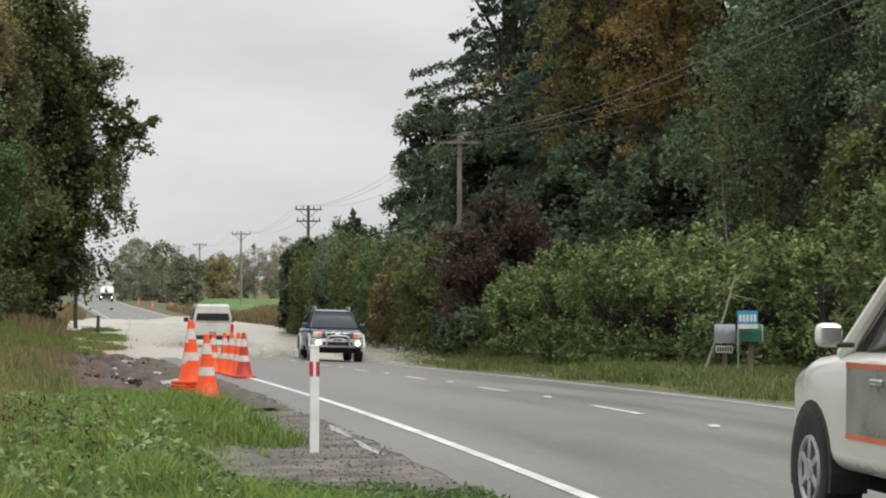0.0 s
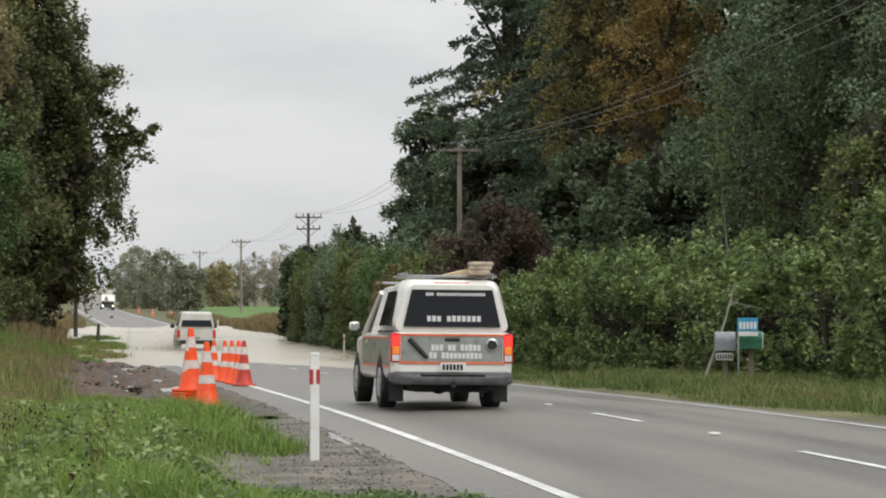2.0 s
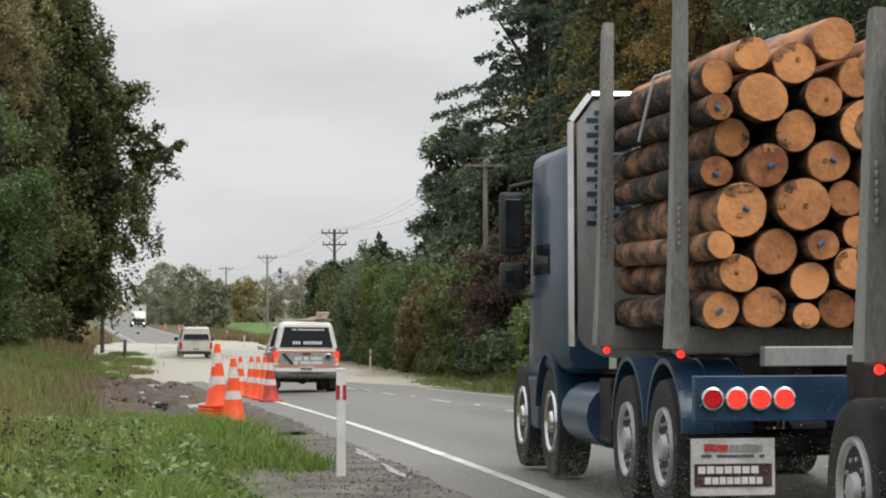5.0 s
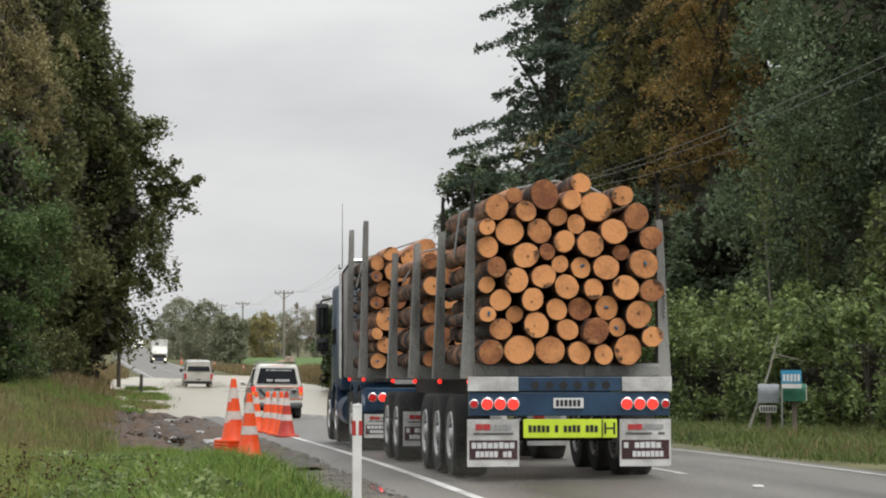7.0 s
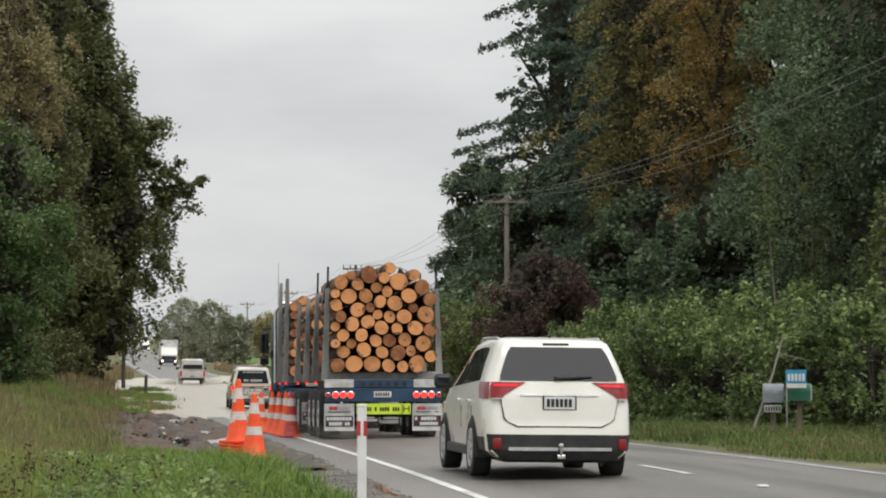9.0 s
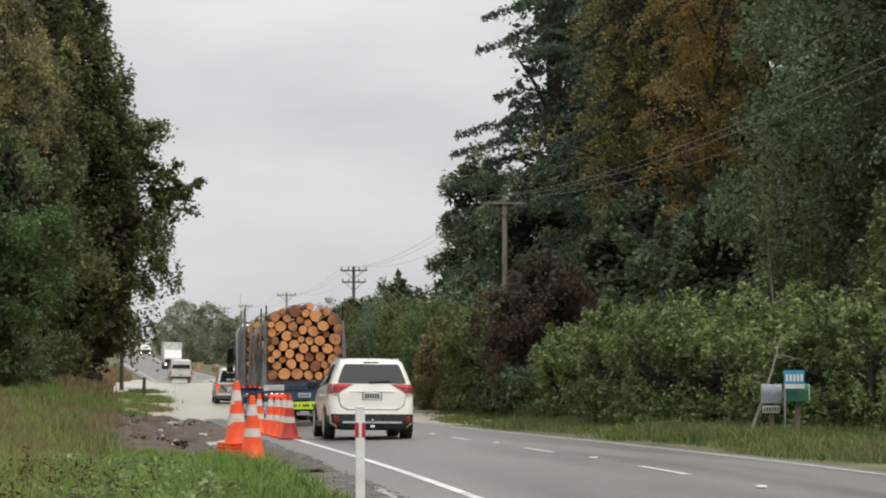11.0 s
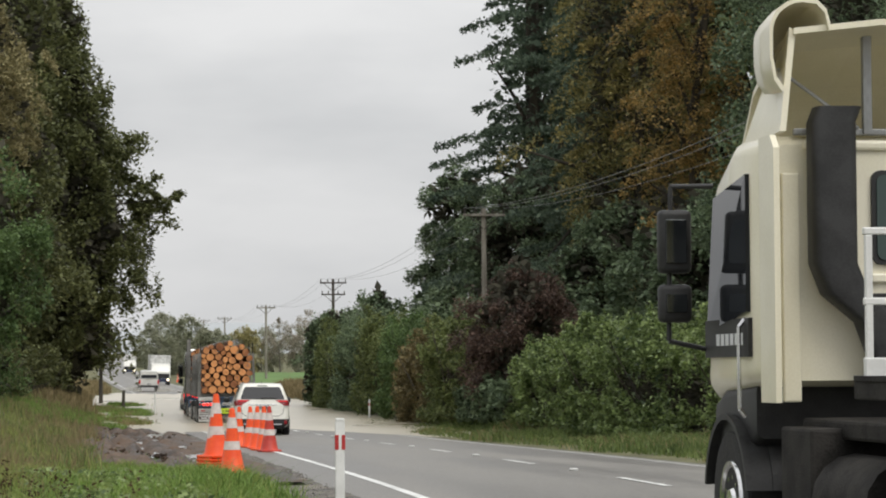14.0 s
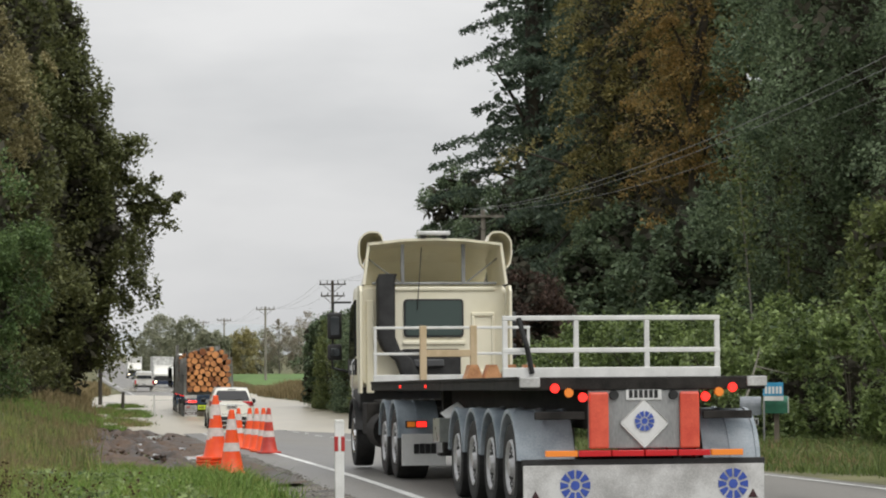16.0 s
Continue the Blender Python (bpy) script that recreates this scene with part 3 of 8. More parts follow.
def spray_points(rng, n, prof, clumps, reach, thick=0.16, droop=0.3, lump=0.25):
    """Leaf places on separate sprays that reach outwards; prof: rows of (height, radius) of the crown."""
    P = np.array(prof, float)
    zz = np.linspace(P[0, 0], P[-1, 0], 200)
    R = np.interp(zz, P[:, 0], P[:, 1])
    cdf = np.cumsum(R + 0.15 * R.max())
    zc = np.interp(rng.random(clumps), cdf / cdf[-1], zz)
    a = rng.uniform(0, 2 * np.pi, clumps)
    ph = rng.uniform(0, 6.28, 4)
    h = P[-1, 0] - P[0, 0]
    w = 1 + lump * np.sin(2 * a + ph[0] + 9 * zc / h) * np.sin(3 * a + ph[1] - 14 * zc / h) + lump * 0.36 * rng.normal(size=clumps)
    rc = np.interp(zc, P[:, 0], P[:, 1]) * w * rng.uniform(0.30, 1.0, clumps) ** 0.45
    o = np.stack([np.cos(a), np.sin(a)], -1)
    cc = np.concatenate([o * rc[:, None], zc[:, None]], 1)
    L = reach * rng.uniform(0.55, 1.45, clumps)
    rise = 0.10 + 0.22 * rng.normal(size=clumps)
    k = rng.integers(0, clumps, n)
    u = rng.beta(1.8, 1.3, n)
    side = rng.normal(size=n) * 0.30 * (1.15 - 0.75 * u)
    p = np.empty((n, 3))
    along = (u - 0.65) * L[k]
    p[:, 0] = cc[k, 0] + o[k, 0] * along - o[k, 1] * side * L[k]
    p[:, 1] = cc[k, 1] + o[k, 1] * along + o[k, 0] * side * L[k]
    p[:, 2] = cc[k, 2] + rise[k] * along + L[k] * (thick * rng.normal(size=n) - droop * u * u - 0.35 * np.abs(side)) + 0.25 * droop * L[k]
    return p, cc


def limbs_mesh(rng, base, top, r, ends, material, name="trunk"):
    bm = bmesh.new()
    base, top = Vector(base), Vector(top)
    pts = [base.lerp(top, i / 5) + Vector((rng.normal() * r * 0.5, rng.normal() * r * 0.5, 0)) * (0 < i < 5) for i in range(6)]
    for i, (a, b) in enumerate(zip(pts, pts[1:])):
        cyl(bm, a, b, r * (1 - i * 0.17), r * (1 - (i + 1) * 0.17), n=8)
    for e in ends:
        e = Vector(e)
        s = base.lerp(top, min(0.92, max(0.25, (e.z - base.z) / max(0.1, top.z - base.z) - 0.12)))
        mid = s.lerp(e, 0.5) + Vector((0, 0, 0.08 * (e - s).length))
        cyl(bm, s, mid, r * 0.30, r * 0.17, n=6)
        cyl(bm, mid, e, r * 0.17, r * 0.05, n=6)
    return finish(bm, name, material, True)


def broadleaf(name, x, y, h, rad, leaves, size, material, label, seed, crown_low=0.15, clumps=None, bark=None, category="tree", group="", lump=0.3, r=None, extra=None, inner=900, form=None, reach=None, thick=0.2, droop=0.3):
    """A tree of leafy sprays; form: rows of (height, radius) as shares of h and rad."""
    rng = np.random.default_rng(seed)
    z = gz(x, y)
    t = thing(name, label, category, group, pose(x, y, z))
    if form is None:
        q = np.linspace(0, 1, 12)
        form = [(crown_low + (1 - crown_low) * v, 0.12 + 0.88 * max(0.0, 1 - abs(2 * v - 0.9) ** 2.4 / 1.25) ** 0.6) for v in q]
    prof = [(h * v, rad * w) for v, w in form]
    reach = reach or 0.32 * rad + 0.25
    area = 6.28 * rad * h * (1 - crown_low)
    clumps = clumps or int(min(leaves / 70, 30 + 0.55 * area / (reach * reach * 0.55)))
    p, cc = spray_points(rng, leaves, prof, clumps, reach, thick, droop, lump)
    if extra is not None:
        for ex in extra:
            q, c2 = crown_points(rng, ex[4], ex[:3], (ex[3], ex[3], ex[3] * 0.7), max(10, int(ex[4] / 90)), ex[3] * 0.22, 0.4)
            p, cc = np.concatenate([p, q]), np.concatenate([cc, np.array([ex[:3]])])
    p = p[p[:, 2] > 0.05]
    tr = new("trunk", limbs_mesh(rng, (0, 0, -0.2), (0, 0, h * 0.8), r or max(0.06, h * 0.016), cc[rng.permutation(len(cc) - 1)[:22]].tolist() + [list(e[:3]) for e in (extra or [])], bark or M_BARK))
    tr.parent = t
    cr = new("crown", leaf_mesh("crown", p, np.full(len(p), size), material, rng, up=0.6))
    cr.parent = t
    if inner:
        # dark fill that stands for the shade deep in the crown
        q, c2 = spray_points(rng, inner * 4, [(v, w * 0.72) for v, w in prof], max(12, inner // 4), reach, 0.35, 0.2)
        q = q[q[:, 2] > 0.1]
        ci = new("inner_brush", leaf_mesh("inner_brush", q, np.full(len(q), max(0.35, size * 2.6)), M_INNER_SHADE, rng, aspect=0.5))
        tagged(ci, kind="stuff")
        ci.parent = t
    return t


def conifer(name, x, y, h, rad, size, material, label, seed, per=26, droop=0.25, start=0.08, group=""):
    """Tiers of drooping branches round one straight stem."""
    rng = np.random.default_rng(seed)
    t = thing(name, label, "tree", group, pose(x, y, gz(x, y)))
    pts, ends = [], []
    z = h * start
    while z < h * 0.99:
        f = (z / h - start) / (1 - start)
        L0 = rad * (1 - f) ** 0.75 + 0.25
        for a in rng.uniform(0, 6.283, 7):
            L = L0 * rng.uniform(0.5, 1.2)
            m = int(per * L / rad * 3) + 8
            u = rng.random(m) ** 0.6
            hang = -droop * L * u * u + 0.10 * L * u
            w = 0.24 * L * (1.05 - u) + 0.10
            side = rng.normal(size=m) * w
            px = math.cos(a) * u * L - math.sin(a) * side
            py = math.sin(a) * u * L + math.cos(a) * side
            zj = z + rng.normal() * 0.75
            pz = zj + hang + rng.normal(size=m) * 0.12 - np.abs(side) * 0.25
            pts.append(np.stack([px, py, pz], -1))
            if rng.random() < 0.12:
                ends.append((math.cos(a) * L * 0.6, math.sin(a) * L * 0.6, zj - droop * L * 0.32))
        z += rng.uniform(0.45, 0.8) * (h / 26)
    p = np.concatenate(pts)
    p = p[p[:, 2] > 0.1]
    tr = new("trunk", limbs_mesh(rng, (0, 0, -0.2), (0, 0, h), h * 0.014, ends[:40], M_BARK))
    tr.parent = t
    cr = new("crown", leaf_mesh("crown", p, np.full(len(p), size), material, rng, aspect=0.45, droop=0.4))
    cr.parent = t
    # inner fill in the colour of the needles themselves
    zz = h * (start + (0.97 - start) * rng.random(2600) ** 1.2)
    rr = 0.62 * rad * (1 - zz / h) ** 0.75 * rng.random(2600) ** 0.5
    aa = rng.uniform(0, 6.283, 2600)
    ci = new("inner_brush", leaf_mesh("inner_brush", np.stack([rr * np.cos(aa), rr * np.sin(aa), zz], -1), np.full(2600, size * 1.9), material, rng, aspect=0.5, droop=0.5))
    tagged(ci, kind="stuff")
    ci.parent = t
    return t


def hedge(name, pts, leaves, size, material, label, seed, category="hedge", group="", gaps=()):
    """A run of bushes: pts rows of (x, y, half depth, height); leafy shoots on the outside, upright ones along the top. gaps: (distance along, width) left open."""
    rng = np.random.default_rng(seed)
    P = np.array(pts, float)
    o = P[0]
    org = np.array([o[0], o[1], gz(o[0], o[1])])
    t = thing(name, label, category, group, pose(*org))
    s = np.concatenate([[0], np.cumsum(np.linalg.norm(np.diff(P[:, :2], axis=0), axis=1))])
    nc = max(60, leaves // 75)
    u = rng.uniform(0, s[-1], nc)
    for g, w in gaps:
        u = u[np.abs(u - g) > w * rng.uniform(0.6, 1.2, len(u))]
    nc = len(u)
    cx, cy, cd, ch = (np.interp(u, s, P[:, i]) for i in range(4))
    mound = 1 + 0.08 * np.sin(u * 0.9) + 0.07 * np.sin(u * 2.3 + 1) + 0.04 * np.sin(u * 5.1)
    # round the section: foot, face, shoulder, top
    a = np.where(rng.random(nc) < 0.85, rng.uniform(-0.15, 0.75, nc), rng.uniform(0.75, 1.15, nc)) * math.pi
    rr = rng.uniform(0.72, 1.06, nc) * (1 + 0.16 * np.sin(u * 1.7 + 3 * a) * np.sin(u * 0.6 + 5 * a))
    out = np.stack([-np.cos(a), np.zeros(nc), np.maximum(np.sin(a), 0.0)], -1)
    hz = np.clip(0.42 + 0.56 * np.sin(a) * rr - 0.40 * (a < 0.2) * rng.random(nc), 0.04, 1.1)
    C = np.stack([cx - np.cos(a) * np.abs(np.cos(a)) ** -0.45 * cd * rr, cy + 0.3 * rng.normal(size=nc), ground_z(cx, cy) + hz * ch * mound], -1)
    d = out * 0.55 + rng.normal(size=(nc, 3)) * 0.35 + np.array([0, 0, 0.55])
    d /= np.linalg.norm(d, axis=1)[:, None]
    L = (0.16 * ch + 0.12) * rng.uniform(0.5, 1.4, nc)
    k = rng.integers(0, nc, leaves)
    v = rng.random(leaves)
    p = C[k] + d[k] * ((v - 0.35) * L[k])[:, None] + rng.normal(size=(leaves, 3)) * (0.17 * L[k] * (1.2 - 0.8 * v) + 0.02)[:, None]
    p = p[p[:, 2] > ground_z(p[:, 0], p[:, 1]) + 0.03] - org
    cr = new("foliage", leaf_mesh("foliage", p, np.full(len(p), size), material, rng, aspect=0.5, up=0.55))
    cr.parent = t
    # dark fill painted in for the shade inside the hedge
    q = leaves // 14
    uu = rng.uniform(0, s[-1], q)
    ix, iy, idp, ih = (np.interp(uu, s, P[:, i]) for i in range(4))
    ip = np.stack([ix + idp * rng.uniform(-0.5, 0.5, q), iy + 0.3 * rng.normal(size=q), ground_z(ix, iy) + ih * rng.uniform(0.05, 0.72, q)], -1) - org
    ci = new("inner_brush", leaf_mesh("inner_brush", ip, np.full(q, max(0.3, size * 2.2)), M_INNER_SHADE, rng, aspect=0.5))
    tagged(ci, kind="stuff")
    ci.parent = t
    bm = bmesh.new()
    for i in range(int(s[-1] / 1.1) + 3):
        q = rng.uniform(0, s[-1])
        x, y, d, hh = (float(np.interp(q, s, P[:, j])) for j in range(4))
        b = Vector((x + rng.normal() * d * 0.3, y, gz(x, y))) - Vector(org)
        for j in range(3):
            cyl(bm, b, b + Vector((rng.normal() * d * 0.5, rng.normal() * 0.6, hh * rng.uniform(0.6, 0.95))), 0.05, 0.012, n=5)
    tagged(part("brushwood", bm, M_BARK, t), kind="stuff")
    return t


def build_trees():
    # the tall stand behind the hedge, from near to far
    st = "roadside stand"
    broadleaf("tree", 26.9, 86, 25.9, 5.8, 80000, 0.19, M_LEAF_DARK, "tall dark evergreen tree behind the hedge", 11, 0.12, group=st)
    broadleaf("tree", 31.7, 101, 28.8, 6.2, 56000, 0.24, M_LEAF_DARK, "tall dark-leaved tree with thin pale stems below", 12, 0.2, bark=M_PALEBARK, group=st)
    broadleaf("tree", 25.5, 108, 26.5, 2.5, 34000, 0.17, M_LEAF_GOLD, "tall autumn tree with sparse orange-brown leaves", 13, 0.16, group=st, lump=0.6, inner=200, reach=1.9, thick=0.11, droop=0.6, clumps=150)
    broadleaf("tree", 25.7, 121, 31, 3.3, 50000, 0.20, M_LEAF_OLIVEGOLD, "tall larch turning olive and gold in the stand", 14, 0.1, group=st, lump=0.5, reach=2.1, thick=0.11, droop=0.6, clumps=230)
    broadleaf("tree", 23.0, 73, 18.5, 3.8, 64000, 0.15, M_LEAF_DARK, "dark evergreen tree with drooping branch tips", 15, 0.2, group=st)
    broadleaf("tree", 24.5, 66, 17, 3.6, 56000, 0.14, M_LEAF_DARK, "dark green roadside tree behind the hedge", 16, 0.14, group=st)
    broadleaf("tree", 20.7, 63, 6.8, 2.3, 22000, 0.17, M_LEAF_MID, "leafy green tree with arching branches beside the hedge", 17, 0.02, inner=500)
    conifer("fir_tree", 27.3, 158, 50, 7.6, 0.33, M_LEAF_BLUE, "tall dark fir with drooping tiered branches", 21, per=150)
    conifer("fir_tree", 28.0, 140, 44, 5.8, 0.32, M_LEAF_BLUE, "tall dark fir standing in the roadside stand", 22, per=110)
    broadleaf("tree", 34.0, 165, 33, 6.5, 40000, 0.46, M_LEAF_BLUE, "dark conifer-green tree deep in the stand", 23, 0.02, group=st, inner=1600)
    broadleaf("tree", 38.0, 112, 31, 8.0, 40000, 0.44, M_LEAF_DARK, "dark tree deep in the stand", 24, 0.02, group=st, inner=1800)
    broadleaf("tree", 36.0, 135, 32, 7.0, 40000, 0.46, M_LEAF_MID, "olive tree deep in the stand", 28, 0.02, group=st, inner=1800)
    broadleaf("tree", 24.9, 179, 15.8, 3.1, 34000, 0.26, M_LEAF_DARK, "round-topped leafy tree at the end of the stand", 25, 0.08, inner=500)
    broadleaf("tree", 25.4, 150, 13, 4.4, 34000, 0.25, M_LEAF_DARK, "dark undergrowth tree under the firs", 26, 0.02)
    broadleaf("tree", 24.6, 118, 9.0, 4.0, 26000, 0.28, M_LEAF_DARK, "dark undergrowth tree behind the bushes", 29, 0.02)
    broadleaf("tree", 23.6, 96, 8.0, 3.8, 26000, 0.25, M_LEAF_DARK, "dark undergrowth tree behind the hedge", 27, 0.02)
    # hedge and bushes along the fence line
    hedge("hedge", [(17.9, 57.5, 1.0, 2.6), (17.7, 60, 1.4, 3.0), (17.5, 63, 1.4, 3.1), (16.7, 72, 1.5, 3.4), (16.0, 80, 1.4, 3.3), (15.5, 85, 1.2, 2.7), (15.2, 89, 1.0, 1.8)], 84000, 0.15, M_LEAF_HEDGE, "thick green leafy hedge beside the verge", 31, gaps=((9.1, 0.7),))
    hedge("bush", [(19.6, 45, 1.6, 3.4), (18.6, 50, 1.6, 3.7), (17.7, 54.6, 1.3, 3.5)], 34000, 0.15, M_LEAF_HEDGE, "tall leafy green bush standing apart from the hedge", 38, category="bush")
    hedge("undergrowth", [(20.2, 54, 0.8, 2.6), (19.6, 62, 0.8, 2.8)], 9000, 0.16, M_LEAF_DARK, "dark undergrowth in the gap of the hedge", 39, category="scrub")
    bt = thing("dead_branch", "bare grey dead branch leaning against the hedge", "branch")
    for a, b, r0, r1 in (((15.1, 57.6, 0.0), (15.75, 58.2, 1.35), 0.035, 0.028), ((15.75, 58.2, 1.35), (16.1, 58.6, 2.25), 0.028, 0.012), ((15.95, 58.4, 1.8), (16.75, 58.5, 1.62), 0.02, 0.008)):
        za = gz(15.1, 57.6)
        bm = bmesh.new()
        cyl(bm, (a[0] - 0.64, a[1] + 0.3, za + a[2]), (b[0] - 0.64, b[1] + 0.3, za + b[2]), r0, r1, n=7)
        part("limb", bm, M_PALEBARK, bt)
    broadleaf("maroon_bush", 15.3, 93, 5.3, 2.1, 34000, 0.13, M_LEAF_RED, "dark maroon-leaved bush beside the hedge", 32, 0.02, category="bush", inner=500)
    for i, (x, y0, y1, h, m, lab) in enumerate(((14.6, 89, 98, 1.5, M_LEAF_DARK, "low dark green bush in the overgrown hedge"), (14.2, 95, 106, 4.0, M_LEAF_MID, "olive green bush in the overgrown hedge"), (14.0, 103, 113, 3.7, M_LEAF_BROWN, "browning bush in the overgrown hedge"), (14.0, 110, 121, 4.4, M_LEAF_FRESH, "fresh green bush in the overgrown hedge"),
                                                (13.9, 118, 132, 4.6, M_LEAF_MID, "dull green bush in the overgrown hedge"), (13.8, 129, 143, 4.9, M_LEAF_DARK, "dark bush with ragged top in the overgrown hedge"), (13.7, 140, 156, 4.7, M_LEAF_MID, "tall olive bush in the overgrown hedge"))):
        ym = (y0 + y1) / 2
        hedge("hedge_bush", [(x + 0.2, y0, 0.8, h * 0.7), (x, ym, 1.3, h), (x + 0.1, y1, 0.8, h * 0.75)], 24000, 0.17, m, lab, 330 + i, category="bush", group="overgrown hedge")
    broadleaf("bush", 13.8, 158, 5.6, 1.7, 14000, 0.24, M_LEAF_DARK, "tall dark bush at the end of the hedge", 34, 0.02, category="bush", inner=300)
    broadleaf("bush", 15.6, 146, 6.2, 1.5, 10000, 0.24, M_LEAF_DARK, "dark bush rising above the hedge", 35, 0.02, category="bush", inner=300)
    hedge("undergrowth", [(17.5, 100, 1.8, 4.4), (17.0, 125, 1.8, 4.6), (16.8, 160, 1.8, 5.4), (16.8, 186, 1.5, 5.0)], 26000, 0.27, M_LEAF_DARK, "dark undergrowth behind the hedge bushes", 36, category="scrub")
    # slender pale stems rising behind the hedge
    for i, (x, y, h, lean) in enumerate(((18.8, 72.4, 8.2, -0.25), (19.95, 72.8, 7.4, 0.2), (20.5, 74.0, 8.8, -0.1))):
        t = thing("sapling", "slender pale sapling with few leaves behind the hedge", "tree", "saplings", pose(x, y, gz(x, y)))
        rng = np.random.default_rng(90 + i)
        bm = bmesh.new()
        pts = [(lean * q + 0.10 * math.sin(5 * q + i), 0.0, h * q) for q in np.linspace(0, 1, 9)]
        loft(bm, [[(a[0] + 0.05 * (1 - j * 0.1) * math.cos(v), a[1] + 0.05 * (1 - j * 0.1) * math.sin(v), a[2]) for v in np.linspace(0, 6.283, 8)[:-1]] for j, a in enumerate(pts)])
        part("trunk", bm, M_PALEBARK, t)
        q = rng.uniform(0.55, 1.05, 500)
        p = np.stack([lean * q + rng.normal(size=500) * 0.28, rng.normal(size=500) * 0.3, h * q], -1)
        cr = new("crown", leaf_mesh("crown", p, np.full(500, 0.15), M_LEAF_MID, rng, aspect=0.6))
        cr.parent = t
    # trees on the grass side
    ex = [(7.4, 0, 12.4, 1.5, 1500), (8.3, 0.5, 10.9, 1.2, 1000), (6.0, 0, 15.2, 1.5, 1200), (8.9, 0, 12.0, 0.8, 420)]
    side = [(0.05, 0.62), (0.15, 0.86), (0.28, 1.0), (0.38, 1.0), (0.50, 0.88), (0.60, 0.74), (0.70, 0.66), (0.80, 0.56), (0.90, 0.44), (1.0, 0.12)]
    broadleaf("tree", -5.0, 156, 27, 7.6, 110000, 0.30, M_LEAF_LEFT, "tall dark roadside tree with branches reaching over the road", 41, lump=0.10, extra=ex, inner=4200, form=side, reach=1.7, thick=0.3, droop=0.35)
    broadleaf("tree", -7.4, 133, 26, 5.2, 46000, 0.31, M_LEAF_LEFT, "tall dark tree beside the grass verge", 42, 0.04, inner=2400, reach=1.6, thick=0.3)
    broadleaf("tree", -5.6, 96, 10.4, 3.0, 40000, 0.17, M_LEAF_FRESH, "mid-green bushy tree with feathery foliage", 43, 0.02)
    broadleaf("tree", -5.5, 116, 18.2, 2.7, 26000, 0.17, M_LEAF_DRYING, "tree with dull olive drying foliage", 44, 0.58, inner=120, reach=1.2, thick=0.15, droop=0.9)
    broadleaf("tree", -5.2, 185, 17, 4.6, 26000, 0.36, M_LEAF_LEFT, "dark tree farther down the road", 45, 0.03)
    hedge("undergrowth", [(-7.2, 87, 2.4, 1.7), (-6.0, 108, 2.4, 2.3), (-4.8, 133, 2.4, 2.6), (-4.3, 156, 2.4, 3.0)], 26000, 0.22, M_LEAF_LEFT, "dark scrubby undergrowth beneath the trees", 46, category="scrub")


def build_distance():
    # F and G hold haze in their paled leaf colours
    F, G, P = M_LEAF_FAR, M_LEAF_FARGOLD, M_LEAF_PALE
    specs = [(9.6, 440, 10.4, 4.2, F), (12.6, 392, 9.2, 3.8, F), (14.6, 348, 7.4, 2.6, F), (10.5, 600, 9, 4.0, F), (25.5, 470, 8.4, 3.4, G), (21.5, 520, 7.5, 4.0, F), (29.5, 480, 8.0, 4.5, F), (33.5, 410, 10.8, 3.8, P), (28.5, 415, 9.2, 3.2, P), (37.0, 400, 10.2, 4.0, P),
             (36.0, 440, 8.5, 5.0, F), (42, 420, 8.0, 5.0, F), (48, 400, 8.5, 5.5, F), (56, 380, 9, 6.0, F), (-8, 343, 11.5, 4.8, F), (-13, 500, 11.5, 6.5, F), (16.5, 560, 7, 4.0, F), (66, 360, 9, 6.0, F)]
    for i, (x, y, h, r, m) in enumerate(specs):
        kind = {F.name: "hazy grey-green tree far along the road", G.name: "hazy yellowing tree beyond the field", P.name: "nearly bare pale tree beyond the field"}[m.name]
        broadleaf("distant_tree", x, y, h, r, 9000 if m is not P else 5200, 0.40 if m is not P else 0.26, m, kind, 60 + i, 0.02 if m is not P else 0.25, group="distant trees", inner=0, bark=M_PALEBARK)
    f = new("field", grid_mesh("field", np.linspace(15.5, 130, 60), np.linspace(225, 400, 60), lambda x, y: ground_z(x, y) + 0.10 + 0.5 * np.clip((x - 15.5) / 4, 0, 1) * np.clip((y - 225) / 60, 0, 1), M_FIELD))
    tagged(f, "bright green pasture beyond the hedge", "field", kind="structure")
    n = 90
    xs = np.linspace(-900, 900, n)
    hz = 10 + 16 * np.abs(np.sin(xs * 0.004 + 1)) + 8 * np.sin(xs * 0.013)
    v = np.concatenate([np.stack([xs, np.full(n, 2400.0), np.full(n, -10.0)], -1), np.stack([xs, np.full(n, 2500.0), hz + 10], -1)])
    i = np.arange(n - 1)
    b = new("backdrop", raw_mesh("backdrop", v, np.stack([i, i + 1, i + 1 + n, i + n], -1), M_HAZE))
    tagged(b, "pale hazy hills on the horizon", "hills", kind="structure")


build_trees()
build_distance()


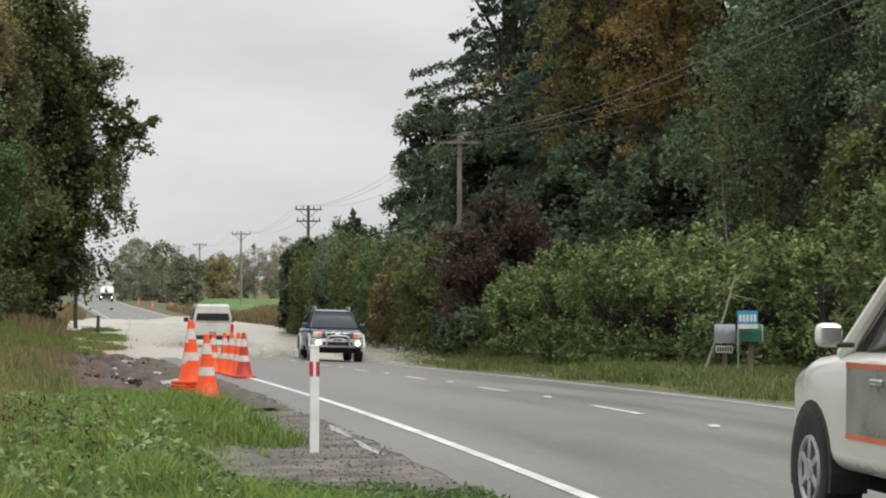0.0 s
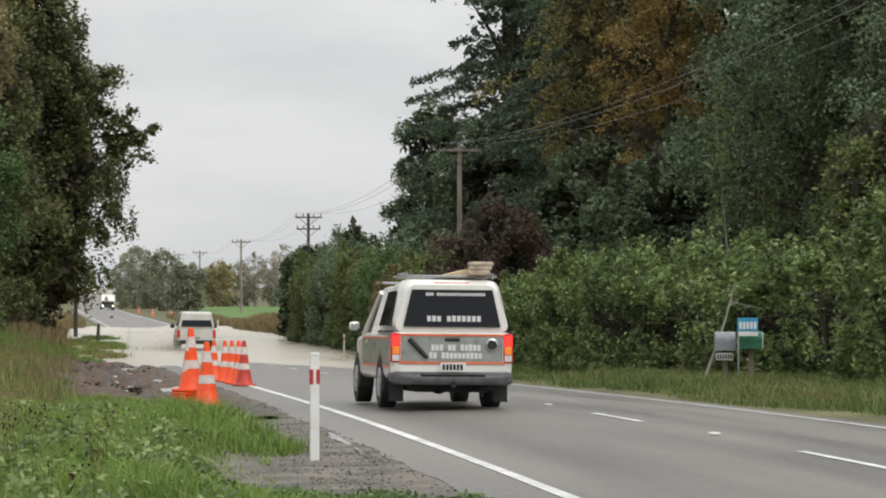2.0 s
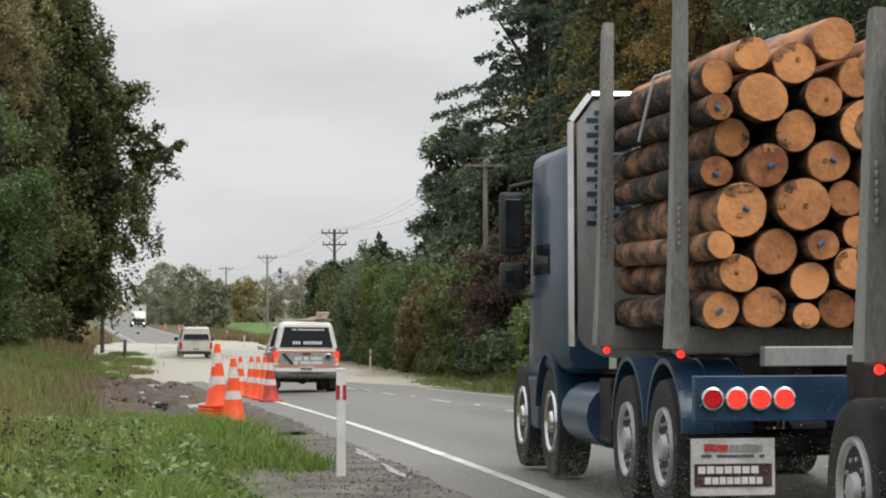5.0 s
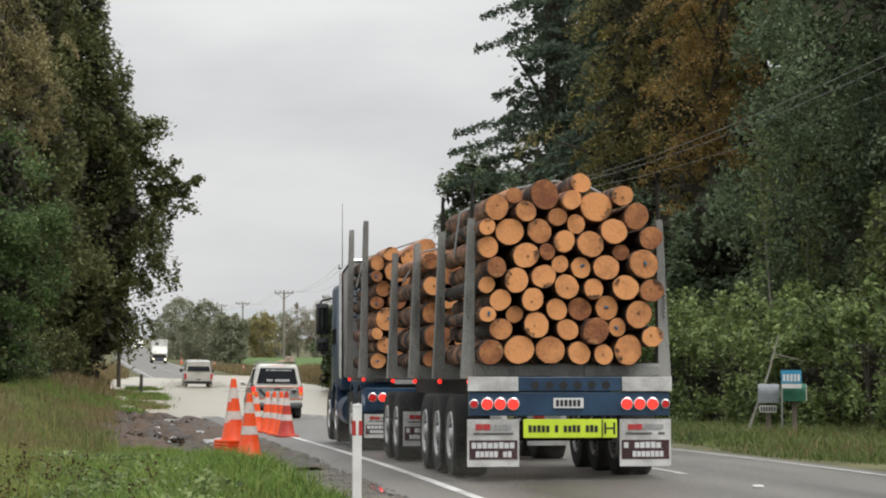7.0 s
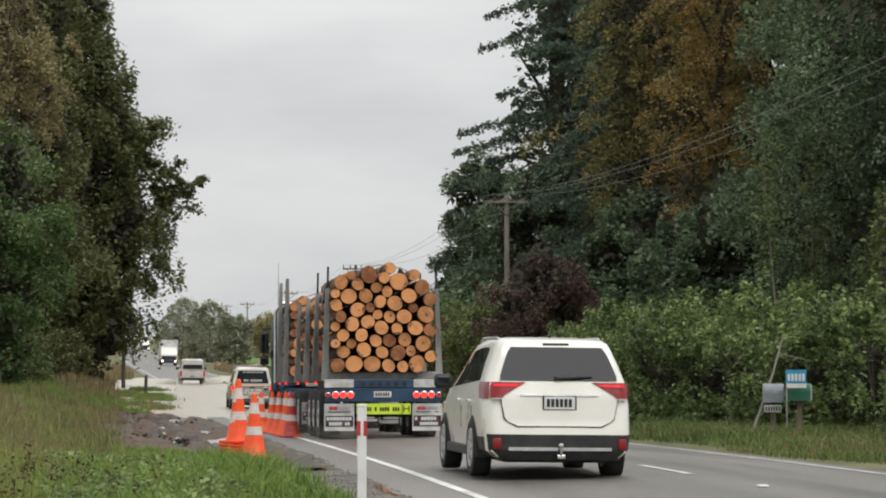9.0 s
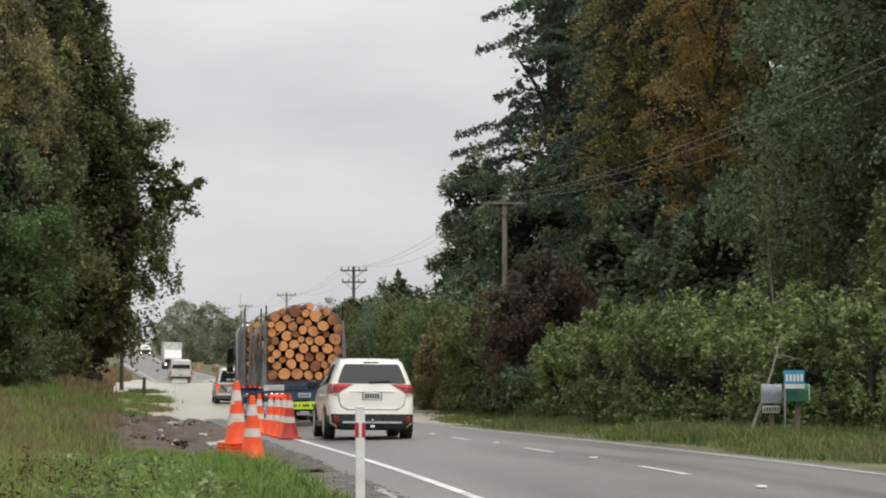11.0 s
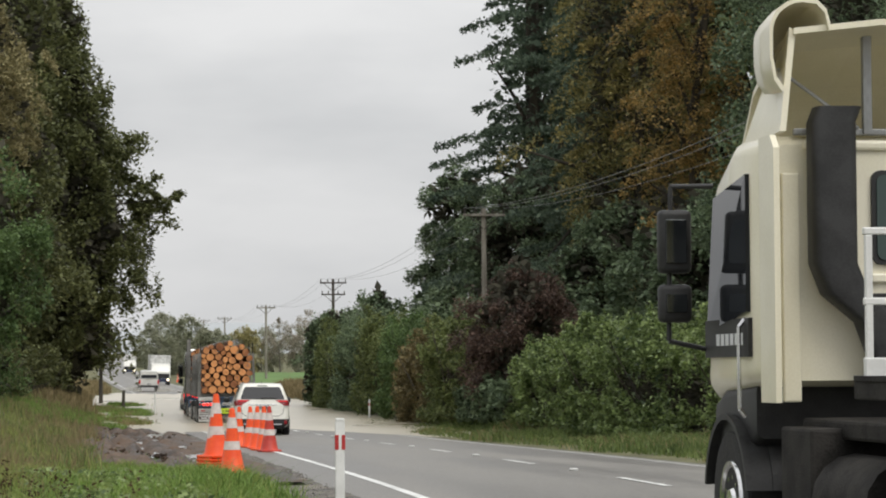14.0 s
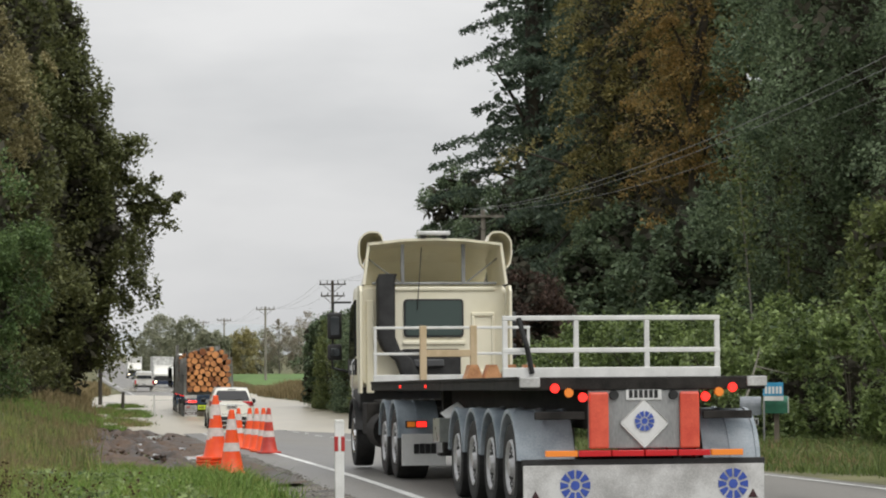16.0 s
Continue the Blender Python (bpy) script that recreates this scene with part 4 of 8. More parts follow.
# ---------------------------------------------------------------- grass
def blades(name, x, y, h, w, material, seed, label, lean=0.5, floor=None):
    rng = np.random.default_rng(seed)
    n = len(x)
    z = ground_z(x, y) - 0.01
    if floor is not None:
        z = np.maximum(z, floor)
    a = rng.uniform(0, 2 * np.pi, n)
    b = np.stack([x, y, z], -1)
    s = np.stack([np.cos(a), np.sin(a), np.zeros(n)], -1) * (w * 0.5)[:, None]
    a2 = rng.uniform(0, 2 * np.pi, n)
    l = np.abs(rng.normal(size=n)) * lean * h
    mid = b + np.stack([np.cos(a2) * l * 0.3, np.sin(a2) * l * 0.3, h * 0.6], -1)
    tip = b + np.stack([np.cos(a2) * l, np.sin(a2) * l, h * rng.uniform(0.75, 1.0, n)], -1)
    v = np.stack([b - s, b + s, mid + s * 0.7, tip, mid - s * 0.7], 1).reshape(-1, 3)
    i = np.arange(n) * 5
    f = np.concatenate([np.stack([i, i + 1, i + 2], -1), np.stack([i, i + 2, i + 4], -1), np.stack([i + 4, i + 2, i + 3], -1)])
    ob = new(name, raw_mesh(name, v, f, material))
    return tagged(ob, label, "grass", kind="stuff")


def build_grass():
    rng = np.random.default_rng(77)

    def edge(y):
        return 1.85 + 0.02 * np.clip(y - 25, -6, 8) + 0.22 * np.sin(y * 0.55) + 0.18 * np.sin(y * 1.7 + 1)

    # green verge in tufts, thin where mud and gravel lie
    n = 300000
    y = 14 + 76 * rng.random(n) ** 1.5
    x = -0.06 * y - 1.0 + rng.random(n) * (3.6 + 0.06 * y)
    ct = 2600
    ty = 14 + 34 * rng.random(ct) ** 1.3
    tx = -0.05 * ty - 0.6 + rng.random(ct) * (3.2 + 0.05 * ty)
    th = rng.uniform(0.5, 1.5, ct)
    pick = rng.integers(0, ct, n // 2)
    x[: n // 2], y[: n // 2] = tx[pick] + 0.07 * rng.normal(size=n // 2), ty[pick] + 0.09 * rng.normal(size=n // 2)
    hs = np.concatenate([th[pick] * 1.25, np.full(n - n // 2, 0.7)])
    mud = (y > 36.5 + 2.6 * (1.9 - x)) & (x > -0.15 + 0.3 * np.sin(y * 0.8)) & (x < 3)
    bare = ((x - 1.65) / 0.72) ** 2 + ((y - 22.6) / 3.0) ** 2 < 0.85 + 0.35 * np.sin(y * 3 + x * 5)
    k = (x < edge(y) + 0.10 * rng.normal(size=n)) & ~(mud & (rng.random(n) > 0.03)) & ~(bare & (rng.random(n) > 0.10 + 0.4 * (np.sin(x * 4 + 1) * np.sin(y * 1.3) > 0.55))) & (x > -1.25 + 0.35 * rng.normal(size=n) - 0.008 * y)
    x, y, hs = x[k], y[k], hs[k]
    big = 0.75 + 0.45 * np.sin(x * 2.1 + 1.7 * np.sin(y * 0.7)) * np.sin(y * 0.8 + 0.6)
    old = (rng.random(len(x)) < 0.12 + 0.25 * np.clip(-x, 0, 1) + 0.16 * (np.sin(x * 1.7 + y * 0.5) > 0.5)) | (x < -0.85 + 0.25 * rng.normal(size=len(x)))
    low = np.clip(np.hypot((x - 1.6) / 1.3, (y - 21.0) / 6.5), 0.22, 1.0) ** 1.5
    hh = low * (0.08 + 0.20 * rng.random(len(x))) * hs * big * np.clip(1 - 0.05 * (y - 28), 0.45, 1)
    for nm, sel, m, lab in (("verge_grass", ~old, M_BLADE, "lush green tufted grass on the verge"), ("faded_grass", old, M_STALE, "yellowing grass among the green verge")):
        blades(nm, x[sel], y[sel], hh[sel] + 0.02, 0.010 + 0.00013 * y[sel], m, 1, lab, 0.9)
    n = 100000
    y = 14 + 130 * rng.random(n) ** 1.6
    x = -0.06 * y - 1.4 + rng.random(n) * (1.6 + 0.06 * y)
    k = (x < -0.80 + 0.30 * rng.normal(size=n) - 0.012 * y) | ((y > 33) & (x < -0.35 + 0.25 * rng.normal(size=n)) & (rng.random(n) < 0.7))
    x, y = x[k], y[k]
    lush = np.sin(x * 1.9 + 1.3 * np.sin(y * 0.31)) * np.sin(y * 0.27 + x * 0.8) + 0.5 * rng.normal(size=len(x))
    hh = (0.10 + 0.42 * rng.random(len(x))) * np.clip(0.85 + 0.5 * np.sin(x * 3.1 + y * 0.9) * np.sin(y * 0.55 - x), 0.35, 1.5)
    for nm, sel, m, lab in (("dry_grass", lush < 0.25, M_DRY, "tall dry straw-coloured grass beside the trees"), ("rank_grass", (lush >= 0.25) & (lush < 0.9), M_BLADE_SHADED, "darker green grass among the dry stalks"), ("faded_grass", lush >= 0.9, M_STALE, "yellowing grass among the dry stalks")):
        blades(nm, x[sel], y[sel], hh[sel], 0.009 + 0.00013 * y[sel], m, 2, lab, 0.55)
    n = 420
    y = 16 + 14 * rng.random(n)
    x = -0.055 * y + 1.15 * rng.random(n) - 0.1
    c = rng.integers(0, 34, n)
    cx, cy = rng.uniform(-1.0, 0.25, 34), rng.uniform(16.5, 23, 34)
    p = np.stack([cx[c] + 0.035 * rng.normal(size=n), cy[c] + 0.025 * rng.normal(size=n), ground_z(cx[c], cy[c]) + 0.22 + 0.22 * rng.random(n) + (c % 7) * 0.02], -1)
    ob = new("dock_weeds", leaf_mesh("dock_weeds", p, np.full(n, 0.036), M_SEED, rng))
    tagged(ob, "dark brown dock seed heads among the grass", "weeds", kind="stuff")
    blades("dock_stems", cx, cy, np.full(34, 0.42), np.full(34, 0.008), M_SEED, 6, "thin brown weed stems", 0.1)
    n = 7000
    y = 15.5 + 5 * rng.random(n)
    x = 1.3 + 1.9 * rng.random(n) + 0.16 * (17 - y)
    k = ((x - 2.1) / 1.0) ** 2 + ((y - 17.6) / 1.6) ** 2 < 1 + 0.4 * np.sin(x * 9)
    x, y = x[k], y[k]
    wx, wy = -1.3 + 2.3 * rng.random(130) ** 1.4, 16 + 14 * rng.random(130)
    wc = rng.integers(0, 130, 5200)
    q = np.stack([wx[wc] + 0.09 * rng.normal(size=5200), wy[wc] + 0.11 * rng.normal(size=5200)], -1)
    dk = new("broad_weeds", leaf_mesh("broad_weeds", np.concatenate([q, (ground_z(q[:, 0], q[:, 1]) + 0.06 + 0.16 * rng.random(5200))[:, None]], 1), np.full(5200, 0.075), M_LEAF_HEDGE, rng))
    tagged(dk, "clumps of broad-leaved weeds in the verge grass", "weeds", kind="stuff")
    p = np.stack([x, y, ground_z(x, y) + 0.03 + 0.07 * rng.random(len(x))], -1)
    ob = new("verge_weeds", leaf_mesh("verge_weeds", p, np.full(len(x), 0.06), M_LEAF_FRESH, rng))
    tagged(ob, "low broad-leaved weeds at the seal edge", "weeds", kind="stuff")
    # far bank beyond the mud and right verge
    n = 90000
    y = 27 + 88 * rng.random(n) ** 1.4
    x = SEAL_R + 0.3 + rng.random(n) * 7
    k = (x > SEAL_R + 0.6 + 0.4 * np.sin(y * 0.4) + 0.15 * rng.normal(size=n)) & ~((y > 58) & (y < 78) & (x < 12.6 + 0.5 * np.sin(y)) & (rng.random(n) > 0.25))
    x, y = x[k], y[k]
    pale = rng.random(len(x)) < 0.14 + 0.16 * np.sin(x * 1.3 + y * 0.4)
    # the strip's shade is carried by its darker blade colour
    for nm, sel, m, lab in (("verge_grass", ~pale, M_BLADE_SHADED, "shade-darkened green grass strip below the hedge"), ("faded_grass", pale, M_DRY, "brownish dead grass below the hedge")):
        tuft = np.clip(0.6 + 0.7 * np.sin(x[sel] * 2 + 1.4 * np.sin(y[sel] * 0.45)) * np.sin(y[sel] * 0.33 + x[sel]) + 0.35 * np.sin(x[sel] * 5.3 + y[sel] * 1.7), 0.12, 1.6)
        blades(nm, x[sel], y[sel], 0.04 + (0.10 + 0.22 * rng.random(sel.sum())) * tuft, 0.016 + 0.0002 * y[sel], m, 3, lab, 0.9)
    n = 40000
    y = 90 + 45 * rng.random(n)
    x = -4.5 + 7.0 * rng.random(n) - 0.01 * (y - 90)
    k = (x < 2.2 + 0.3 * np.sin(y)) & ~((x > -0.6) & (y < 97)) & (ground_z(x, y) > WATER)
    blades("verge_grass", x[k], y[k], 0.12 + 0.25 * rng.random(k.sum()), np.full(k.sum(), 0.03), M_BLADE, 4, "green grass tongue beyond the mud", 0.6)
    # drowned grass standing out of the flood beside the road
    n, ct = 26000, 240
    ty, tx = 104 + 62 * rng.random(ct) ** 0.8, -4.6 + 7.3 * rng.random(ct)
    keep = (tx < 2.5 - 0.9 * rng.random(ct)) & (np.sin(tx * 1.4 + ty * 0.23) > -0.25)
    tx, ty = tx[keep], ty[keep]
    c = rng.integers(0, len(tx), n)
    x, y = tx[c] + 0.32 * rng.normal(size=n), ty[c] + 1.2 * rng.normal(size=n)
    for nm, sel, m, lab in (("verge_grass", c % 3 != 0, M_BLADE, "green grass tufts standing in the flood water"), ("faded_grass", c % 3 == 0, M_DRY, "brown dead grass standing in the flood water")):
        blades(nm, x[sel], y[sel], 0.08 + 0.22 * rng.random(sel.sum()), np.full(sel.sum(), 0.04), m, 14, lab, 0.8, WATER - 0.04)
    n = 40000
    y = 118 + 190 * rng.random(n)
    u = rng.random(n)
    x = np.where(u < 0.72, SEAL_R + 2.0 + 4.2 * rng.random(n), SEAL_L - 1.2 - 5 * rng.random(n)) + bend(y)
    k = ground_z(x, y) > WATER + 0.02
    blades("bank_grass", x[k], y[k], 0.3 + 0.6 * rng.random(k.sum()), np.full(k.sum(), 0.07), M_DRY, 5, "rank brown grass along the ditch banks", 0.5)


build_grass()


# ---------------------------------------------------------------- poles and wires
def power_pole(x, y, h, arm, material, label, second=False):
    z = gz(x, y)
    t = thing("power_pole", label, "power pole", "power poles", pose(x, y, z))
    bm = bmesh.new()
    cyl(bm, (0, 0, -0.3), (0, 0, h), 0.17, 0.12, n=10)
    part("shaft", bm, material, t, smooth=True)
    for zz, w in ((h - 0.35, arm),) + (((h - 1.35, arm * 0.9),) if second else ()):
        bm = bmesh.new()
        box(bm, -w / 2, w / 2, -0.18, -0.07, zz - 0.06, zz + 0.06, 0.01)
        cr = part("crossarm", bm, material, t)
        for sx in (-0.46, -0.2, 0.2, 0.46):
            bm = bmesh.new()
            cyl(bm, (sx * w, -0.12, zz + 0.06), (sx * w, -0.12, zz + 0.32), 0.05, 0.035, n=8)
            part("insulator", bm, M_POLEDARK, cr)
        for s in (-1, 1):
            bm = bmesh.new()
            cyl(bm, (0, -0.1, zz - 0.75), (s * w * 0.36, -0.1, zz - 0.05), 0.025, n=6)
            part("brace", bm, M_POLEDARK, cr)
    return t


POLES = [(19.5, 130, 9.9), (19.55, 218, 9.3), (19.45, 308, 9.5), (19.4, 413, 9.6), (19.6, 505, 10.2)]


def build_poles():
    for i, (x, y, h) in enumerate(POLES):
        power_pole(x, y, h, 2.3 if i else 2.2, M_POLE if i != 1 else M_POLEDARK, "weathered timber power pole with crossarm beside the road" if i != 1 else "dark timber power pole with double crossarm", i == 1)
    bm = bmesh.new()
    cyl(bm, (0, 0, -0.3), (0, 0, 8.6), 0.15, 0.11, n=10)
    t = thing("service_pole", "dark bare timber pole in front of the trees", "pole", "", pose(-0.2, 172, gz(-0.2, 172)))
    part("shaft", bm, M_POLEDARK, t, smooth=True)
    for x, y, h in ((14.2, 440, 7.0), (17.4, 395, 6.5)):
        t = thing("service_pole", "pale slender pole far along the road", "pole", "", pose(x, y, gz(x, y)))
        bm = bmesh.new()
        cyl(bm, (0, 0, -0.3), (0, 0, h), 0.16, 0.12, n=8)
        part("shaft", bm, M_PALEBARK, t)
    # spans of wire, sagging between the crossarms and on towards the camera side
    ends = [(19.5, 44, 9.6)] + POLES
    for (x0, y0, h0), (x1, y1, h1) in zip(ends, ends[1:]):
        z0, z1 = gz(x0, y0) + h0, gz(x1, y1) + h1
        for s in (-1.06, -0.46, 1.06):
            cu = bpy.data.curves.new("power_cable", "CURVE")
            cu.dimensions, cu.bevel_depth, cu.bevel_resolution = "3D", 0.009, 1
            sp = cu.splines.new("POLY")
            sp.points.add(16)
            for i in range(17):
                u = i / 16
                sp.points[i].co = (x0 + (x1 - x0) * u + s, y0 + (y1 - y0) * u - 0.12, z0 + (z1 - z0) * u - 4 * 1.1 * u * (1 - u), 1)
            me = bpy.data.meshes.new_from_object(bpy.data.objects.new("power_cable", cu))
            me.materials.clear()
            me.materials.append(M_WIRE)
            tagged(new("power_cable", me), "thin sagging power cable between the poles", "cable", "power cables")


build_poles()


# ---------------------------------------------------------------- cones, posts, mailboxes
def lathe(bm, prof, n=20):
    loft(bm, [[(r * math.cos(2 * math.pi * i / n), r * math.sin(2 * math.pi * i / n), z) for i in range(n)] for r, z in prof])
    return bm


def traffic_cone(x, y, z, material, label, turn=0.0, base=True):
    t = thing("traffic_cone", label, "traffic cone", "traffic cones on the shoulder", pose(x, y, z, 0, 0, turn))
    t.scale = (1.08, 1.08, 1.08)

    def r(h):
        return 0.165 - 0.128 * h / 0.9
    if base:
        bm = bmesh.new()
        box(bm, -0.205, 0.205, -0.205, 0.205, 0, 0.045, 0.018)
        part("base", bm, material, t, smooth=True)
    for name, a, b, m, g in (("body", 0.04, 0.33, material, 0), ("sleeve", 0.33, 0.45, M_SLEEVE, 0.004), ("body", 0.45, 0.63, material, 0), ("sleeve", 0.63, 0.78, M_SLEEVE, 0.004), ("tip", 0.78, 0.9, material, 0)):
        bm = bmesh.new()
        prof = [(r(a) + g, a), (r(b) + g, b)]
        if name == "body" and a < 0.1:
            prof = [(0.19, 0.04), (0.168, 0.07)] + prof[1:]
        if name == "tip":
            prof += [(0.030, 0.905), (0.018, 0.91)]
        lathe(bm, prof)
        part(name, bm, m, t, smooth=True)
    return t


def build_cones():
    for x, y, m, turn in ((3.36, 64.0, M_CONE, 10), (3.48, 61.2, M_CONE, 24), (3.55, 59.6, M_CONE, 5), (3.56, 57.2, M_CONE, 40), (3.55, 55.2, M_CONERED, 12)):
        traffic_cone(x, y, float(road_z(x, y)), m, "orange traffic cone with white reflective sleeves on the road edge" if m is M_CONE else "older dark red traffic cone with greyed sleeves on the road edge", turn)
    x, y = 1.92, 38.6
    z = gz(x, y) + 0.05
    traffic_cone(x, y, z, M_CONE, "orange traffic cone with white sleeves on the muddy shoulder", 15)
    x, y = 1.70, 39.2
    z = gz(x, y) + 0.05
    for i in range(5):
        traffic_cone(x + 0.006 * math.sin(i * 2), y, z + 0.052 * i, M_CONE, "orange traffic cone nested in a stack of five", 15 + 4 * i)


def marker_post(x, y, h, label, band=True, sink=0.0):
    t = thing("marker_post", label, "marker post", "roadside marker posts", pose(x, y, gz(x, y) - sink))
    bm = bmesh.new()
    prism(bm, [(-0.040, -0.018), (0.040, -0.018), (0.046, 0.012), (0.022, 0.026), (-0.022, 0.026), (-0.046, 0.012)], "z", -0.1, h - 0.03)
    bm2 = bmesh.new()
    part("post", bm, M_POST, t)
    box(bm2, -0.042, 0.042, -0.02, 0.028, h - 0.03, h, 0.008)
    part("cap", bm2, M_POST, t)
    if band:
        for s in (-1, 1):
            bm = bmesh.new()
            box(bm, s * 0.014, s * 0.049, -0.023, 0.030, h - 0.30, h - 0.16, 0.003)
            part("band", bm, M_POSTRED, t)
    return t


def build_posts():
    marker_post(2.23, 24.2, 1.05, "white plastic marker post with red bands on the verge")
    marker_post(2.6, 132, 1.3, "weathered marker post standing in the flood water", False)
    marker_post(12.2, 117.5, 1.15, "white marker post with red bands on the far shoulder")
    marker_post(10.6, 196, 1.2, "white marker post beside the flooded road", False)
    t = thing("fence_post", "dark timber fence post on the verge", "fence post", "", pose(1.1, 150, gz(1.1, 150)))
    bm = bmesh.new()
    cyl(bm, (0, 0, -0.2), (0.05, 0, 1.3), 0.11, 0.09, n=8)
    part("stake", bm, M_POLEDARK, t)
    # cones along the far roadworks
    for x, y in ((12.4, 262), (10.8, 300), (9.6, 335), (8.6, 372)):
        traffic_cone(x, y, gz(x, y), M_CONE, "orange traffic cone far along the roadworks", 0)


def mailbox(x, y, h, w, d, rad, material, post_m, label, plate=None):
    t = thing("mailbox", label, "mailbox", "roadside mailboxes", pose(x, y, gz(x, y), 0, 0, -18))
    bm = bmesh.new()
    box(bm, -0.06, 0.06, -0.05, 0.05, -0.2, h, 0.008)
    part("post", bm, post_m, t)
    bm = bmesh.new()
    out = [(-d / 2, 0), (d / 2, 0)] + [(d / 2 * math.cos(a), rad + (rad * 0.95) * math.sin(a)) for a in np.linspace(0, math.pi, 11)]
    prism(bm, [(u, v + h) for u, v in out], "x", -w / 2, w / 2)
    part("box", bm, material, t)
    bm = bmesh.new()
    prism(bm, [(u * 0.96, v * 0.96 + h + 0.005) for u, v in out], "x", w / 2, w / 2 + 0.012)
    part("door", bm, material if plate else M_DIRTYWHITE, t)
    if plate:
        bm = bmesh.new()
        box(bm, -w * 0.42, w * 0.42, -d / 2 - 0.02, -d / 2 - 0.005, h - 0.22, h - 0.06)
        part("plate", bm, M_DIRTYWHITE, t, "dark-lettered name plate")
        for i in range(6):
            bm = bmesh.new()
            u = -w * 0.36 + i * w * 0.13
            box(bm, u, u + w * 0.08, -d / 2 - 0.026, -d / 2 - 0.018, h - 0.19, h - 0.09)
            part("plate_mark", bm, M_INK, t)
    return t


def build_mailboxes():
    mailbox(15.2, 56.5, 0.75, 0.52, 0.36, 0.2, M_BOXGREEN, M_TIMBER, "green rounded metal mailbox on a timber post")
    mailbox(14.72, 57.0, 0.72, 0.46, 0.36, 0.22, M_BOXGREY, M_TIMBER, "grey rounded metal mailbox on a timber post", True)
    t = thing("number_sign", "blue roadside number plate on a thin stake", "sign", "", pose(14.95, 56.2, gz(14.95, 56.2), 0, 0, -12))
    bm = bmesh.new()
    cyl(bm, (-0.12, 0, -0.2), (-0.12, 0, 1.45), 0.022, n=8)
    part("stake", bm, M_GALV, t)
    bm = bmesh.new()
    box(bm, -0.14, 0.32, -0.035, -0.022, 1.17, 1.47, 0.004)
    pl = part("plate", bm, M_SIGNBLUE, t)
    bm = bmesh.new()
    box(bm, -0.12, 0.32, -0.035, -0.022, 1.06, 1.16, 0.004)
    part("lower_plate", bm, M_WHITE, t)
    for i in range(5):
        bm = bmesh.new()
        box(bm, -0.10 + i * 0.082, -0.045 + i * 0.082, -0.042, -0.034, 1.22, 1.38)
        part("plate_mark", bm, M_WHITE, pl)


build_cones()
build_posts()
build_mailboxes()


# ---------------------------------------------------------------- vehicles: x right, y forward, z up, origin under the tail
def panel(bm, pts, thick):
    """A flat plate on the given corners, thickened along its normal on both sides."""
    p = [Vector(q) for q in pts]
    n = (p[1] - p[0]).cross(p[2] - p[0]).normalized() * thick
    return loft(bm, [[q - n for q in p], [q + n for q in p]])


def section(y, hw, z0, z1, r=0.08, top=None, n=4):
    """A rounded cross-section; top: half width at the upper edge."""
    pts = rounded(2 * hw, z1 - z0, min(r, (z1 - z0) / 2.01), n, 0, (z0 + z1) / 2)
    k = (top if top is not None else hw) / hw
    return [(u * (1 + (k - 1) * (v - z0) / (z1 - z0)), y, v) for u, v in pts]


def shell(name, rings, material, parent, label="", r=0.08):
    bm = bmesh.new()
    loft(bm, [section(*a) if len(a) > 4 else section(*a, r) for a in rings])
    return part(name, bm, material, parent, label, True)


def tyre_mesh(r, w, rim_r):
    bm = bmesh.new()
    prof = [(rim_r, -w * 0.42), (r * 0.86, -w / 2), (r * 0.97, -w * 0.46), (r, -w * 0.36), (r, w * 0.36), (r * 0.97, w * 0.46), (r * 0.86, w / 2), (rim_r, w * 0.42)]
    n = 28
    loft(bm, [[(x, q * math.cos(2 * math.pi * i / n), q * math.sin(2 * math.pi * i / n)) for i in range(n)] for q, x in prof])
    return finish(bm, "wheel", M_RUBBER, True)


def rim_mesh(rim_r, w, spokes, material):
    bm = bmesh.new()
    n = 24
    one = [(rim_r * 1.03, 0.42), (rim_r * 0.98, 0.49), (rim_r * 0.90, 0.48), (rim_r * 0.80, 0.34 if spokes else 0.38), (rim_r * 0.36, 0.34 if spokes else 0.40), (rim_r * 0.30, 0.50), (0.01, 0.51)]
    both = [(q, -u * w) for q, u in reversed(one)] + [(q, u * w) for q, u in one]
    loft(bm, [[(x, q * math.cos(2 * math.pi * i / n), q * math.sin(2 * math.pi * i / n)) for i in range(n)] for q, x in both])
    for s in (-1, 1):
        for i in range(spokes):
            box(bm, s * w * 0.34, s * w * 0.47, -rim_r * 0.11, rim_r * 0.11, rim_r * 0.2, rim_r * 0.93, 0.005, 1, Matrix.Rotation(2 * math.pi * i / spokes, 4, "X"))
        if not spokes:
            for i in range(10):
                a = 2 * math.pi * i / 10
                cyl(bm, (s * w * 0.38, rim_r * 0.6 * math.cos(a), rim_r * 0.6 * math.sin(a)), (s * w * 0.45, rim_r * 0.6 * math.cos(a), rim_r * 0.6 * math.sin(a)), rim_r * 0.05, n=6)
    return finish(bm, "rim", material, True)


def wheels(veh, places, r, w, rim_r, spokes=6, material=None):
    tm, rm = tyre_mesh(r, w, rim_r), rim_mesh(rim_r, w, spokes, material or M_ALLOY)
    made = []
    for x, y in places:
        wh = new("wheel", tm)
        wh.parent, wh.location = veh, (x, y, r)
        rim = new("rim", rm)
        rim.parent = wh
        made.append(wh)
    return made


